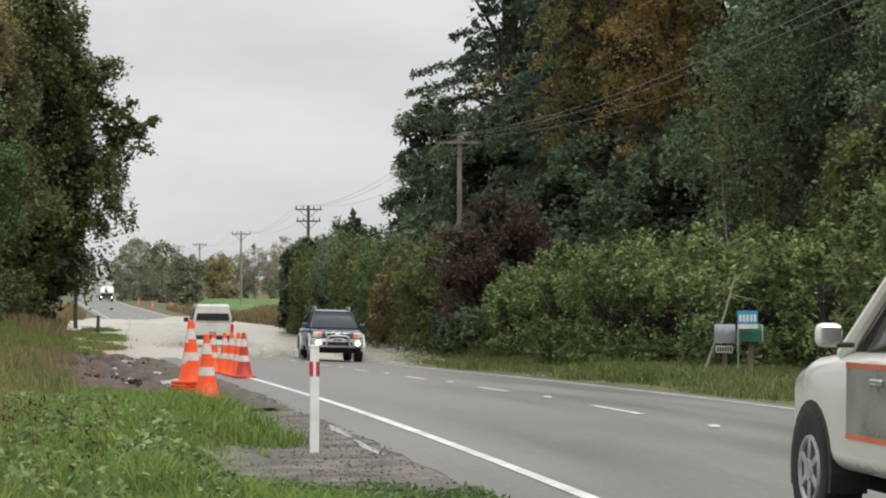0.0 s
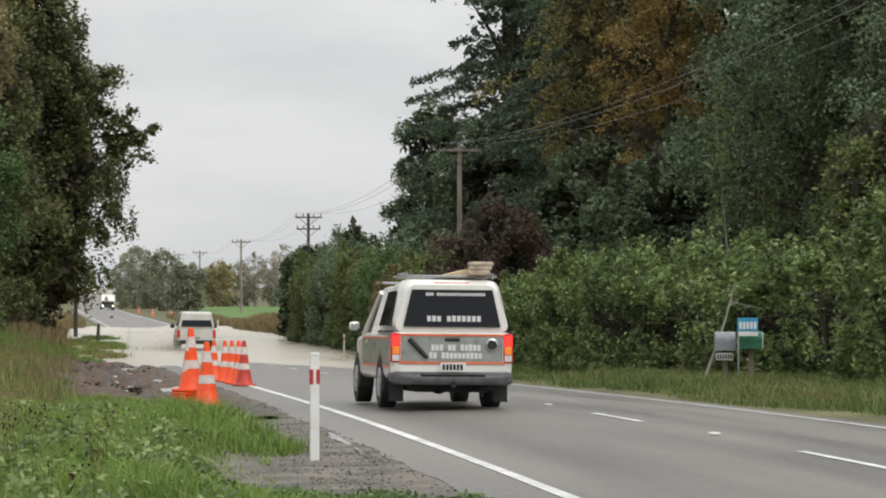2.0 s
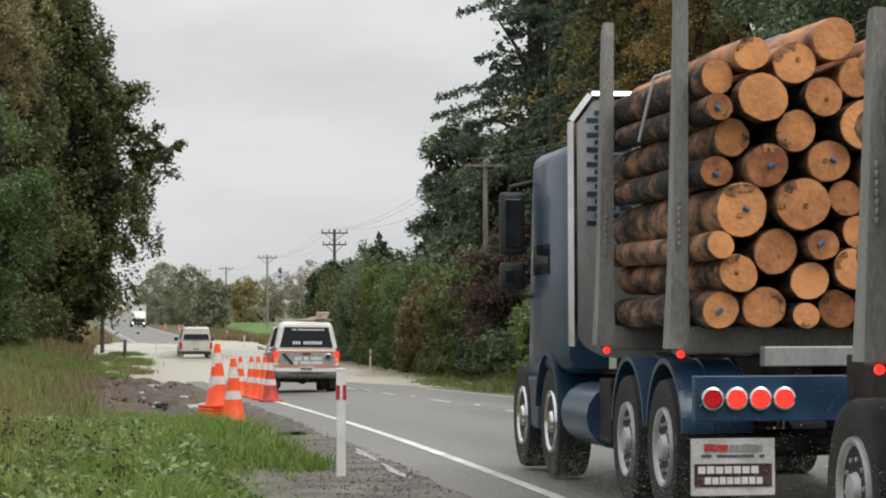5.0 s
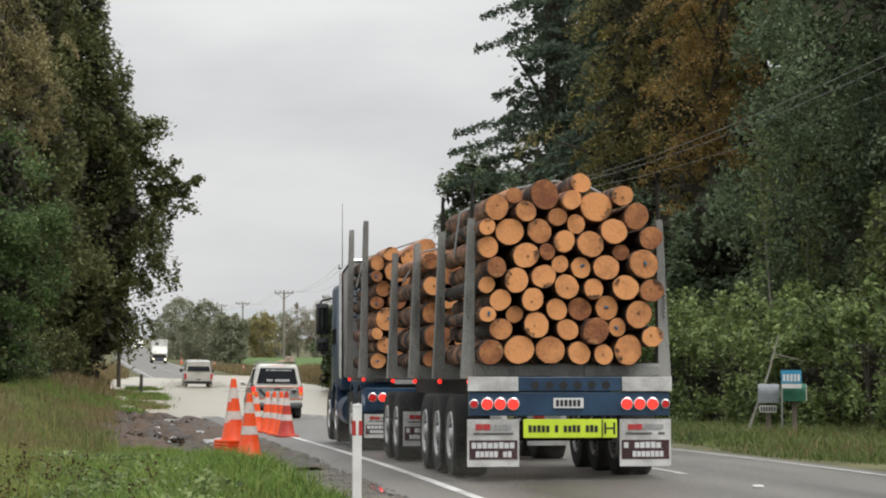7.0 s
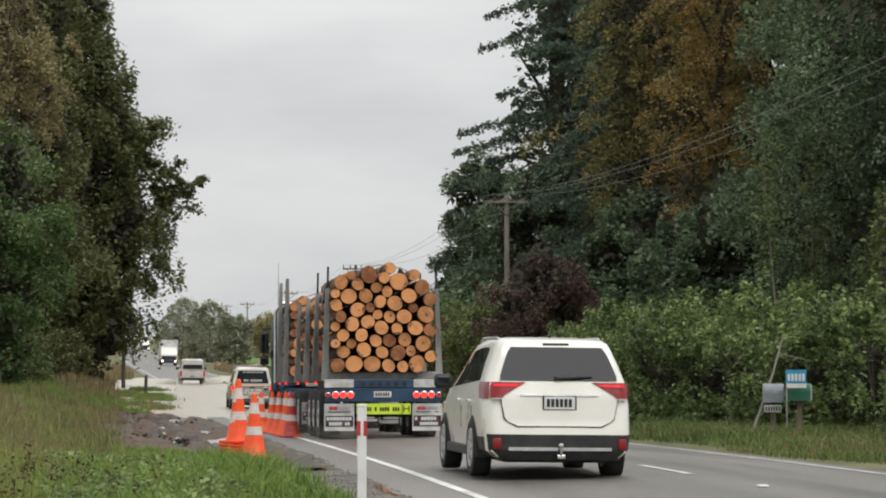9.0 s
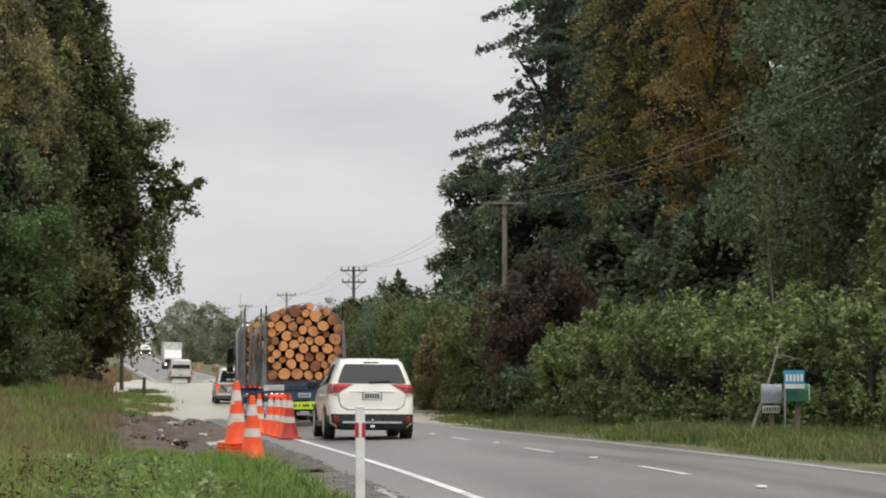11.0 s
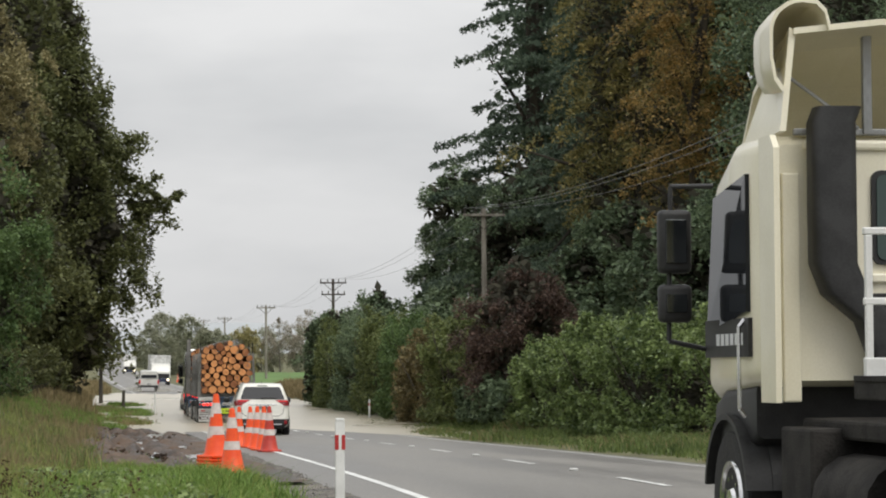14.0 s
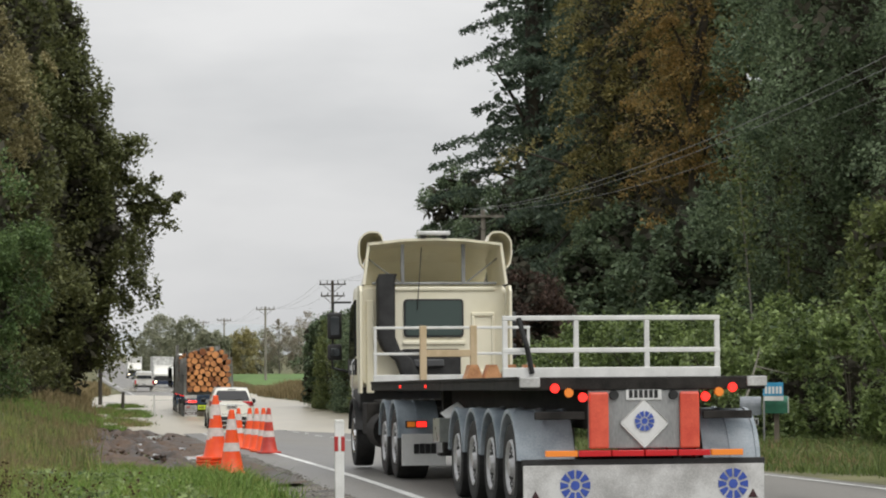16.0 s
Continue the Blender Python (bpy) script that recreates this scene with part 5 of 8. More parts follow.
def arch(veh, y, r, hw, material=None, z=None):
    """Dark wheel opening on both flanks."""
    for s in (-1, 1):
        bm = bmesh.new()
        z0 = z or r * 0.86
        pts = [(y + r * math.cos(a), z0 + r * math.sin(a)) for a in np.linspace(-0.25, math.pi + 0.25, 15)]
        prism(bm, pts, "x", s * (hw - 0.22), s * (hw + 0.006))
        part("wheel_arch", bm, material or M_BLACK, veh)


def plate_bars(veh, x, y, z, w=0.36, h=0.125, face=-1, parent=None):
    bm = bmesh.new()
    box(bm, x - w / 2, x + w / 2, y - 0.006, y + 0.006, z - h / 2, z + h / 2, 0.003)
    p = part("number_plate", bm, M_WHITE, parent or veh)
    for i in range(6):
        bm = bmesh.new()
        u = x - w * 0.42 + i * w * 0.142
        box(bm, u, u + w * 0.10, y + face * 0.011, y + face * 0.004, z - h * 0.32, z + h * 0.32)
        part("plate_mark", bm, M_INK, p)
    return p


def bars(parent, x0, x1, z, h, n, y, material, name="lettering", fill=0.62, seed=3, yo=0.0):
    """Blocks that stand for lettering."""
    rng = random.Random(seed)
    step = (x1 - x0) / n
    for i in range(n):
        if n > 5 and rng.random() < 0.10:
            continue
        bm = bmesh.new()
        u = x0 + i * step
        box(bm, u, u + step * (fill + 0.12), y - 0.004, y + 0.004, z - h / 2, z + h / 2 * rng.uniform(0.75, 1.0))
        part(name, bm, material, parent)


def lamp(veh, x, y, z, r, material, face=-1, name="tail_lamp", rim=True):
    bm = bmesh.new()
    cyl(bm, (x, y, z), (x, y + face * 0.03, z), r, r * 0.9, n=16)
    p = part(name, bm, material, veh)
    if rim:
        bm = bmesh.new()
        n = 18
        loft(bm, [[(x + q * math.cos(2 * math.pi * i / n), y + face * d, z + q * math.sin(2 * math.pi * i / n)) for i in range(n)] for q, d in ((r * 1.02, 0.0), (r * 1.02, 0.036), (r * 1.25, 0.03), (r * 1.28, 0.0))], caps=False)
        part("bezel", bm, M_CHROME, p)
    return p


WHEELS = []   # (vehicle key, wheel, radius)


def white_ute():
    t = thing("pickup_truck", "white double-cab pickup with fibreglass canopy and roof racks", "pickup truck")
    HW = 0.87
    shell("body", [(0.0, HW - 0.07, 0.52, 1.08), (0.06, HW, 0.46, 1.12), (0.6, HW, 0.42, 1.13), (1.9, HW, 0.40, 1.13), (3.9, HW, 0.40, 1.10), (4.5, HW, 0.42, 1.06), (4.95, HW - 0.05, 0.45, 0.98), (5.15, HW - 0.22, 0.5, 0.84)], M_WHITEPAINT, t, r=0.12)
    shell("canopy", [(0.05, HW - 0.02, 1.12, 1.79, 0.14, 0.62), (0.20, HW - 0.02, 1.12, 1.86, 0.14, 0.68), (0.8, HW - 0.02, 1.12, 1.88, 0.16, 0.69), (1.62, HW - 0.02, 1.12, 1.83, 0.16, 0.68)], M_WHITEPAINT, t)
    shell("cab_glass", [(1.66, HW - 0.06, 1.08, 1.70, 0.12, 0.62), (2.0, HW - 0.06, 1.08, 1.74, 0.12, 0.62), (3.2, HW - 0.06, 1.06, 1.72, 0.12, 0.62), (3.95, HW - 0.10, 1.04, 1.16, 0.05, 0.70)], M_GLASS, t)
    shell("roof", [(1.64, 0.64, 1.66, 1.755, 0.04), (2.2, 0.655, 1.69, 1.80, 0.05), (2.9, 0.65, 1.68, 1.785, 0.05), (3.24, 0.60, 1.64, 1.71, 0.03)], M_WHITEPAINT, t)
    for s in (-1, 1):
        for y0, y1, w in ((1.7, 1.7, 0.09), (2.55, 2.50, 0.05), (3.95, 3.2, 0.045)):
            bm = bmesh.new()
            cyl(bm, (s * (HW - 0.055), y0, 1.08), (s * 0.63, y1, 1.72), w, n=8)
            part("pillar", bm, M_WHITEPAINT, t, smooth=True)
        bm = bmesh.new()
        panel(bm, [(s * (HW - 0.005), 0.38, 1.20), (s * (HW - 0.005), 1.5, 1.20), (s * 0.735, 1.42, 1.70), (s * 0.735, 0.52, 1.70)], 0.012)
        part("canopy_side_window", bm, M_GLASS, t)
        bm = bmesh.new()
        box(bm, s * (HW - 0.03), s * (HW + 0.006), 0.08, 1.62, 1.105, 1.135)
        part("canopy_seal", bm, M_BLACK, t)
        bm = bmesh.new()
        panel(bm, [(s * (HW + 0.001), 0.2, 0.62), (s * (HW + 0.001), 3.7, 0.62), (s * (HW + 0.001), 3.7, 1.02), (s * (HW + 0.001), 0.2, 1.02)], 0.004)
        pn = part("side_panel", bm, M_GREYPANEL, t, "grey advertising panel with orange border")
        for z in (0.62, 1.03):
            bm = bmesh.new()
            box(bm, s * (HW - 0.002), s * (HW + 0.009), 0.2, 3.7, z - 0.015, z + 0.015)
            part("stripe", bm, M_ORANGE, pn)
        bm = bmesh.new()
        box(bm, s * HW, s * (HW + 0.10), 3.55, 3.70, 1.13, 1.16, 0.01)
        st = part("mirror_arm", bm, M_BLACK, t)
        bm = bmesh.new()
        box(bm, s * (HW + 0.06), s * (HW + 0.22), 3.56, 3.66, 1.13, 1.27, 0.045, 3)
        part("mirror_shell", bm, M_WHITEPAINT, st, smooth=True)
        bm = bmesh.new()
        box(bm, s * (HW + 0.08), s * (HW + 0.20), 3.548, 3.562, 1.15, 1.25, 0.005)
        part("mirror_glass", bm, M_CHROME, st)
        for y in (2.0, 3.0):
            bm = bmesh.new()
            box(bm, s * HW, s * (HW + 0.03), y, y + 0.2, 0.93, 0.965, 0.01)
            part("door_handle", bm, M_CHROME, t)
        bm = bmesh.new()
        box(bm, s * (HW - 0.13), s * (HW + 0.008), -0.02, 0.10, 0.68, 1.10, 0.02, 2)
        tl = part("tail_light", bm, M_TAILDIM, t, "red tail light cluster", True)
        for z0, z1, m in ((0.92, 1.06, M_TAILRED), (0.80, 0.91, M_AMBER), (0.70, 0.79, M_LENS)):
            bm = bmesh.new()
            box(bm, s * (HW - 0.115), s * (HW - 0.012), -0.03, 0.0, z0, z1, 0.006)
            part("lens", bm, m, tl)
        bm = bmesh.new()
        box(bm, s * (HW - 0.22), s * (HW - 0.01), 0.33, 0.345, 0.12, 0.42, 0.006)
        part("mud_flap", bm, M_BLACK, t)
        bm = bmesh.new()
        tube(bm, [(s * 0.62, 0.3, 1.88), (s * 0.62, 0.3, 1.95), (s * 0.62, 1.35, 1.95), (s * 0.62, 1.35, 1.88)], 0.02)
        part("rack_rail", bm, M_GALV, t)
    bm = bmesh.new()
    panel(bm, [(-0.70, 0.035, 1.19), (0.70, 0.035, 1.19), (0.58, 0.038, 1.72), (-0.58, 0.038, 1.72)], 0.02)
    rw = part("rear_window", bm, M_GLASS, t, "tinted canopy window with white lettering")
    bars(rw, -0.36, 0.50, 1.31, 0.085, 12, 0.010, M_LETTER, "window_lettering")
    bars(rw, -0.38, 0.48, 1.655, 0.045, 22, 0.010, M_LETTER, "window_lettering", 0.6, 5)
    bm = bmesh.new()
    box(bm, -0.73, 0.73, -0.012, 0.01, 0.69, 1.06, 0.006)
    tg = part("tailgate", bm, M_GREYPANEL, t, "grey wrapped tailgate with orange border")
    for z in (0.68, 1.075):
        bm = bmesh.new()
        box(bm, -0.76, 0.76, -0.018, 0.0, z - 0.016, z + 0.016)
        part("stripe", bm, M_ORANGE, tg)
    bars(tg, -0.30, 0.42, 0.90, 0.095, 12, -0.016, M_LETTER, "tailgate_lettering", 0.66, 7)
    bars(tg, -0.33, 0.44, 0.785, 0.09, 13, -0.016, M_LETTER, "tailgate_lettering", 0.66, 8)
    bm = bmesh.new()
    box(bm, -0.11, 0.11, -0.03, 0.0, 0.985, 1.04, 0.015)
    part("tailgate_handle", bm, M_BLACK, tg)
    bm = bmesh.new()
    cyl(bm, (-0.62, -0.02, 1.02), (-0.36, -0.02, 0.75), 0.04, 0.03, n=8)
    part("tool_emblem", bm, M_BLACK, tg)
    lamp(tg, 0.57, -0.008, 0.94, 0.07, M_BLACK, name="round_emblem", rim=True)
    shell("rear_bumper", [(-0.14, 0.60, 0.40, 0.47, 0.03), (-0.11, 0.78, 0.37, 0.51, 0.05), (-0.02, 0.87, 0.37, 0.55, 0.06), (0.30, 0.885, 0.40, 0.56, 0.06)], M_GREYPLASTIC, t)
    bm = bmesh.new()
    box(bm, -0.46, 0.46, -0.148, -0.09, 0.50, 0.525, 0.008)
    part("bumper_step", bm, M_BLACK, t)
    bm = bmesh.new()
    cyl(bm, (0.42, 0.55, 0.30), (0.42, -0.02, 0.30), 0.032, n=10)
    part("exhaust_pipe", bm, M_CHASSIS, t)
    bm = bmesh.new()
    ball(bm, (0, 1.33, 0.34), 0.15, 1, 1, 0.9)
    part("differential", bm, M_CHASSIS, t)
    plate_bars(t, 0.0, -0.10, 0.62)
    bm = bmesh.new()
    cyl(bm, (0, -0.2, 0.36), (0, 0.05, 0.36), 0.03, n=8)
    ball(bm, (0, -0.2, 0.41), 0.028)
    part("tow_ball", bm, M_BLACK, t)
    shell("chassis", [(0.1, 0.55, 0.26, 0.5), (2.5, 0.55, 0.24, 0.5), (4.9, 0.5, 0.24, 0.5)], M_CHASSIS, t)
    bm = bmesh.new()
    box(bm, -0.72, 0.72, 1.25, 1.42, 0.26, 0.42, 0.03)
    part("rear_axle", bm, M_CHASSIS, t)
    for y in (0.35, 1.25, 2.6):
        bm = bmesh.new()
        box(bm, -0.70, 0.70, y, y + 0.07, 1.90 if y < 2 else 1.84, 1.935 if y < 2 else 1.875, 0.01)
        part("roof_bar", bm, M_GALV, t)
    bm = bmesh.new()
    prism(bm, [(-0.05, 1.94), (0.55, 1.94), (0.55, 2.01), (0.30, 2.03)], "y", 0.5, 1.5)
    part("roof_load", bm, M_NEWTIMBER, t, "bundle of timber tied to the roof rack")
    bm = bmesh.new()
    for k in range(3):
        box(bm, -0.16, 0.16, -0.14, 0.14, -0.035, 0.035, 0.03, 3, Matrix.Translation((0.42 + 0.015 * k, 0.30, 1.975 + 0.06 * k)) @ Matrix.Rotation(0.12 * k - 0.1, 4, "Z"))
    part("canvas_bundle", bm, M_CANVAS, t, "folded buff canvas bundle on the roof rack")
    bm = bmesh.new()
    box(bm, -0.25, 0.25, 0.10, 0.14, 1.80, 1.825)
    part("brake_light", bm, M_TAILDIM, t)
    arch(t, 1.33, 0.43, HW)
    arch(t, 4.41, 0.43, HW)
    for w in wheels(t, [(s * 0.77, y) for y in (1.33, 4.41) for s in (-1, 1)], 0.375, 0.25, 0.21, 6):
        WHEELS.append(("ute", w, 0.375))
    return t


def silver_wagon():
    """The pickup with a canopy that leads the queue through the water."""
    t = thing("pickup_truck", "dusty white pickup with canopy driving through flood water", "pickup truck")
    t.scale = (1.13, 1.06, 1.18)
    HW = 0.82
    shell("body", [(0.0, HW - 0.06, 0.5, 1.0), (0.08, HW, 0.42, 1.02), (2.0, HW, 0.4, 1.03), (4.0, HW, 0.4, 0.98), (4.7, HW - 0.12, 0.45, 0.8)], M_SILVER, t, r=0.1)
    shell("canopy", [(0.03, HW - 0.03, 1.02, 1.62, 0.12, 0.64), (0.3, HW - 0.03, 1.02, 1.70, 0.12, 0.66), (2.9, HW - 0.03, 1.0, 1.70, 0.12, 0.64), (3.6, HW - 0.1, 0.98, 1.08, 0.04)], M_SILVER, t)
    bm = bmesh.new()
    panel(bm, [(-0.66, 0.01, 1.08), (0.66, 0.01, 1.08), (0.58, 0.08, 1.55), (-0.58, 0.08, 1.55)], 0.02)
    part("rear_window", bm, M_GLASS, t)
    bm = bmesh.new()
    box(bm, -0.78, 0.78, -0.08, 0.1, 0.36, 0.52, 0.03)
    part("rear_bumper", bm, M_BLACK, t)
    for s in (-1, 1):
        bm = bmesh.new()
        box(bm, s * (HW - 0.12), s * (HW + 0.005), -0.02, 0.08, 0.62, 0.95, 0.015)
        part("tail_light", bm, M_TAILDIM, t)
        bm = bmesh.new()
        panel(bm, [(s * (HW - 0.025), 0.3, 1.1), (s * (HW - 0.025), 2.9, 1.1), (s * 0.70, 2.7, 1.58), (s * 0.70, 0.4, 1.58)], 0.012)
        part("side_window", bm, M_GLASS, t)
        bm = bmesh.new()
        box(bm, s * HW, s * (HW + 0.2), 3.1, 3.22, 1.0, 1.17, 0.03)
        part("mirror", bm, M_BLACK, t)
    plate_bars(t, 0, -0.09, 0.62)
    arch(t, 1.1, 0.4, HW)
    arch(t, 3.9, 0.4, HW)
    for w in wheels(t, [(s * 0.72, y) for y in (1.1, 3.9) for s in (-1, 1)], 0.35, 0.22, 0.2, 6):
        WHEELS.append(("lead", w, 0.35))
    return t


def blue_pickup():
    """Oncoming: its front is at y = 0 looking towards -y in the local frame, so the tail lies at +y."""
    t = thing("pickup_truck", "dark blue four-wheel-drive pickup with silver guards and lit lamps", "pickup truck")
    HW = 0.90
    shell("body", [(0.0, HW - 0.2, 0.55, 0.92), (0.12, HW - 0.06, 0.5, 1.0), (0.5, HW - 0.02, 0.46, 1.06), (1.5, HW - 0.03, 0.44, 1.10), (3.2, HW - 0.03, 0.44, 1.12), (5.0, HW - 0.03, 0.48, 1.10)], M_BLUE, t, r=0.12)
    shell("cab_glass", [(1.15, HW - 0.12, 1.05, 1.14, 0.03), (1.75, HW - 0.10, 1.05, 1.68, 0.10, 0.62), (3.0, HW - 0.10, 1.08, 1.70, 0.10, 0.62), (3.3, HW - 0.10, 1.08, 1.60, 0.10, 0.62)], M_WINDSCREEN, t)
    shell("roof", [(1.72, 0.60, 1.63, 1.69, 0.03), (2.2, 0.645, 1.64, 1.75, 0.05), (3.2, 0.63, 1.62, 1.71, 0.04)], M_BLUE, t)
    for s in (-1, 1):
        for a, b in (((s * 0.79, 1.2, 1.09), (s * 0.62, 1.74, 1.66)), ((s * 0.80, 2.4, 1.1), (s * 0.63, 2.4, 1.68)), ((s * 0.80, 3.25, 1.1), (s * 0.62, 3.1, 1.66))):
            bm = bmesh.new()
            cyl(bm, a, b, 0.045, n=8)
            part("pillar", bm, M_BLUE, t, smooth=True)
        bm = bmesh.new()
        tube(bm, [(s * 0.58, 1.9, 1.74), (s * 0.58, 1.95, 1.83), (s * 0.58, 3.0, 1.83), (s * 0.58, 3.1, 1.72)], 0.022)
        part("roof_rail", bm, M_ALLOY, t)
        bm = bmesh.new()
        box(bm, s * (HW - 0.38), s * (HW - 0.06), -0.03, 0.2, 0.78, 0.98, 0.05, 3)
        hl = part("headlight", bm, M_LENS, t, "amber-edged clear headlight", True)
        bm = bmesh.new()
        box(bm, s * (HW - 0.36), s * (HW - 0.22), -0.04, 0.0, 0.80, 0.95, 0.02)
        part("indicator", bm, M_AMBER, hl)
        lamp(t, s * 0.66, -0.15, 0.62, 0.08, M_HEAD, name="fog_lamp", rim=True)
        for y0, y1 in ((0.12, 1.35), (3.55, 4.75)):
            bm = bmesh.new()
            yc, rr = (y0 + y1) / 2, (y1 - y0) / 2
            pts = [(yc + rr * math.cos(a), 0.36 + rr * 0.93 * math.sin(a)) for a in np.linspace(0.0, math.pi, 13)] + [(yc + rr * 0.78 * math.cos(a), 0.36 + rr * 0.78 * math.sin(a)) for a in np.linspace(math.pi, 0.0, 13)]
            prism(bm, pts, "x", s * (HW - 0.08), s * (HW + 0.05))
            part("wheel_flare", bm, M_ALLOY, t, "silver wheel flare")
        bm = bmesh.new()
        box(bm, s * (HW - 0.02), s * (HW + 0.19), 1.45, 1.58, 1.10, 1.28, 0.04, 3)
        part("mirror", bm, M_BLUE, t, smooth=True)
        bm = bmesh.new()
        tube(bm, [(s * 0.08, -0.15, 0.98), (s * 0.2, -0.02, 1.0)], 0.02)
        part("bonnet_trim", bm, M_CHROME, t)
        bm = bmesh.new()
        cyl(bm, (s * 0.12, 1.22, 1.12), (s * 0.5, 1.32, 1.22), 0.014, n=6)
        part("wiper", bm, M_BLACK, t)
    bm = bmesh.new()
    box(bm, -0.42, 0.42, -0.05, 0.06, 0.82, 0.97, 0.03)
    gr = part("grille", bm, M_CHROME, t, "chrome grille", True)
    for s in (-1, 1):
        bm = bmesh.new()
        box(bm, s * 0.09, s * 0.36, -0.06, -0.03, 0.85, 0.94, 0.012)
        part("grille_opening", bm, M_BLACK, gr)
    shell("front_bumper", [(-0.14, 0.66, 0.48, 0.74, 0.08), (-0.06, 0.84, 0.46, 0.76, 0.08), (0.18, 0.90, 0.46, 0.78, 0.08)], M_ALLOY, t, "silver bumper")
    bm = bmesh.new()
    tube(bm, [(-0.40, -0.2, 0.5), (-0.36, -0.22, 0.80), (-0.25, -0.22, 0.86), (0.25, -0.22, 0.86), (0.36, -0.22, 0.80), (0.40, -0.2, 0.5)], 0.035)
    part("nudge_bar", bm, M_ALLOY, t, smooth=True)
    bm = bmesh.new()
    box(bm, -0.5, 0.5, -0.16, -0.1, 0.54, 0.66, 0.01)
    part("bumper_intake", bm, M_BLACK, t)
    plate_bars(t, 0, -0.25, 0.72)
    shell("chassis", [(0.1, 0.6, 0.28, 0.5), (4.8, 0.55, 0.28, 0.5)], M_CHASSIS, t)
    arch(t, 0.75, 0.45, HW - 0.02)
    arch(t, 4.15, 0.45, HW - 0.02)
    for w in wheels(t, [(s * 0.78, y) for y in (0.75, 4.15) for s in (-1, 1)], 0.385, 0.27, 0.22, 6):
        WHEELS.append(("blue", w, 0.385))
    return t


SUV_RAKE = ((0.22, -0.02), (0.34, -0.075), (0.56, -0.07), (0.66, -0.02), (0.98, 0.0), (1.17, 0.055), (1.40, 0.17), (1.58, 0.27), (1.64, 0.30), (1.72, 0.42))


def suv_rake(z):
    return float(np.interp(z, [q[0] for q in SUV_RAKE], [q[1] for q in SUV_RAKE]))


def suv_half(y):
    """Half width, belt height, roof half width, roof height and sill height of the car at y."""
    hw = np.interp(y, (0, 0.05, 0.16, 0.45, 3.6, 4.2, 4.5, 4.66), (0.765, 0.835, 0.882, 0.905, 0.905, 0.87, 0.78, 0.60))
    belt = np.interp(y, (0, 1.2, 3.2, 3.9, 4.66), (1.17, 1.13, 1.06, 1.0, 0.74))
    rw = np.interp(y, (0, 0.16, 0.5, 1.5, 2.5, 3.45, 3.7, 4.66), (0.615, 0.64, 0.655, 0.67, 0.645, 0.78, 0.8, 0.5))
    rz = np.interp(y, (0, 0.3, 1.3, 2.3, 2.6, 3.45, 3.7, 4.3, 4.66), (1.665, 1.69, 1.715, 1.675, 1.60, 1.10, 1.04, 0.95, 0.78))
    sill = np.interp(y, (0, 0.3, 4.3, 4.66), (0.24, 0.27, 0.27, 0.38))
    return float(hw), float(belt), float(rw), float(rz), float(sill)


def suv_profile(y):
    hw, belt, rw, rz, s = suv_half(y)
    rz = max(rz, belt + 0.03)
    g = rz - belt
    return [(0.0, s), (hw * 0.86, s), (hw - 0.03, s + 0.08), (hw - 0.006, 0.54), (hw, 0.70), (hw - 0.008, 0.88), (hw - 0.03, belt - 0.04), (hw - 0.05, belt),
            (hw - 0.05 + (rw + 0.045 - hw + 0.05) * 0.5, belt + g * 0.42), (rw + 0.045, belt + g * 0.76), (rw + 0.012, belt + g * 0.89), (rw - 0.05, belt + g * 0.965), (rw * 0.6, belt + g * 0.99), (0.0, rz)]


def suv_side(y, z):
    p = suv_profile(y)[1:]
    return float(np.interp(z, [q[1] for q in p], [q[0] for q in p]))


def suv_rear(x, z, off=0.0):
    """A point on the rear face, off metres proud of it."""
    r = abs(x) / max(0.3, suv_side(0.16, z))
    return (x, suv_rake(z) + float(np.interp(r, (0, 0.5, 0.86, 0.94, 1.0), (0, -0.002, 0.0, 0.042, 0.14))) - off, z)


def grid_patch(rows, depth):
    """A thin closed skin: rows of points, thickened by the vector depth."""
    bm = bmesh.new()
    d = Vector(depth)
    a = [[bm.verts.new(p) for p in r] for r in rows]
    b = [[bm.verts.new(Vector(p) + d) for p in r] for r in rows]
    n, m = len(rows), len(rows[0])
    for i in range(n - 1):
        for j in range(m - 1):
            bm.faces.new((a[i][j], a[i][j + 1], a[i + 1][j + 1], a[i + 1][j]))
            bm.faces.new((b[i][j], b[i + 1][j], b[i + 1][j + 1], b[i][j + 1]))
    for i in range(n - 1):
        for j in (0, m - 1):
            bm.faces.new((a[i][j], a[i + 1][j], b[i + 1][j], b[i][j]))
    for j in range(m - 1):
        for i in (0, n - 1):
            bm.faces.new((a[i][j], a[i][j + 1], b[i][j + 1], b[i][j]))
    bmesh.ops.recalc_face_normals(bm, faces=bm.faces[:])
    return bm


def rear_patch(z0, z1, left, right, off, nz=8, nx=16, back=0.03):
    """A skin on the rear face between two edges, given as x over z."""
    rows = []
    for z in np.linspace(z0, z1, nz):
        rows.append([suv_rear(float(x), float(z), off) for x in np.linspace(left(z), right(z), nx)])
    return grid_patch(rows, (0, back, 0))


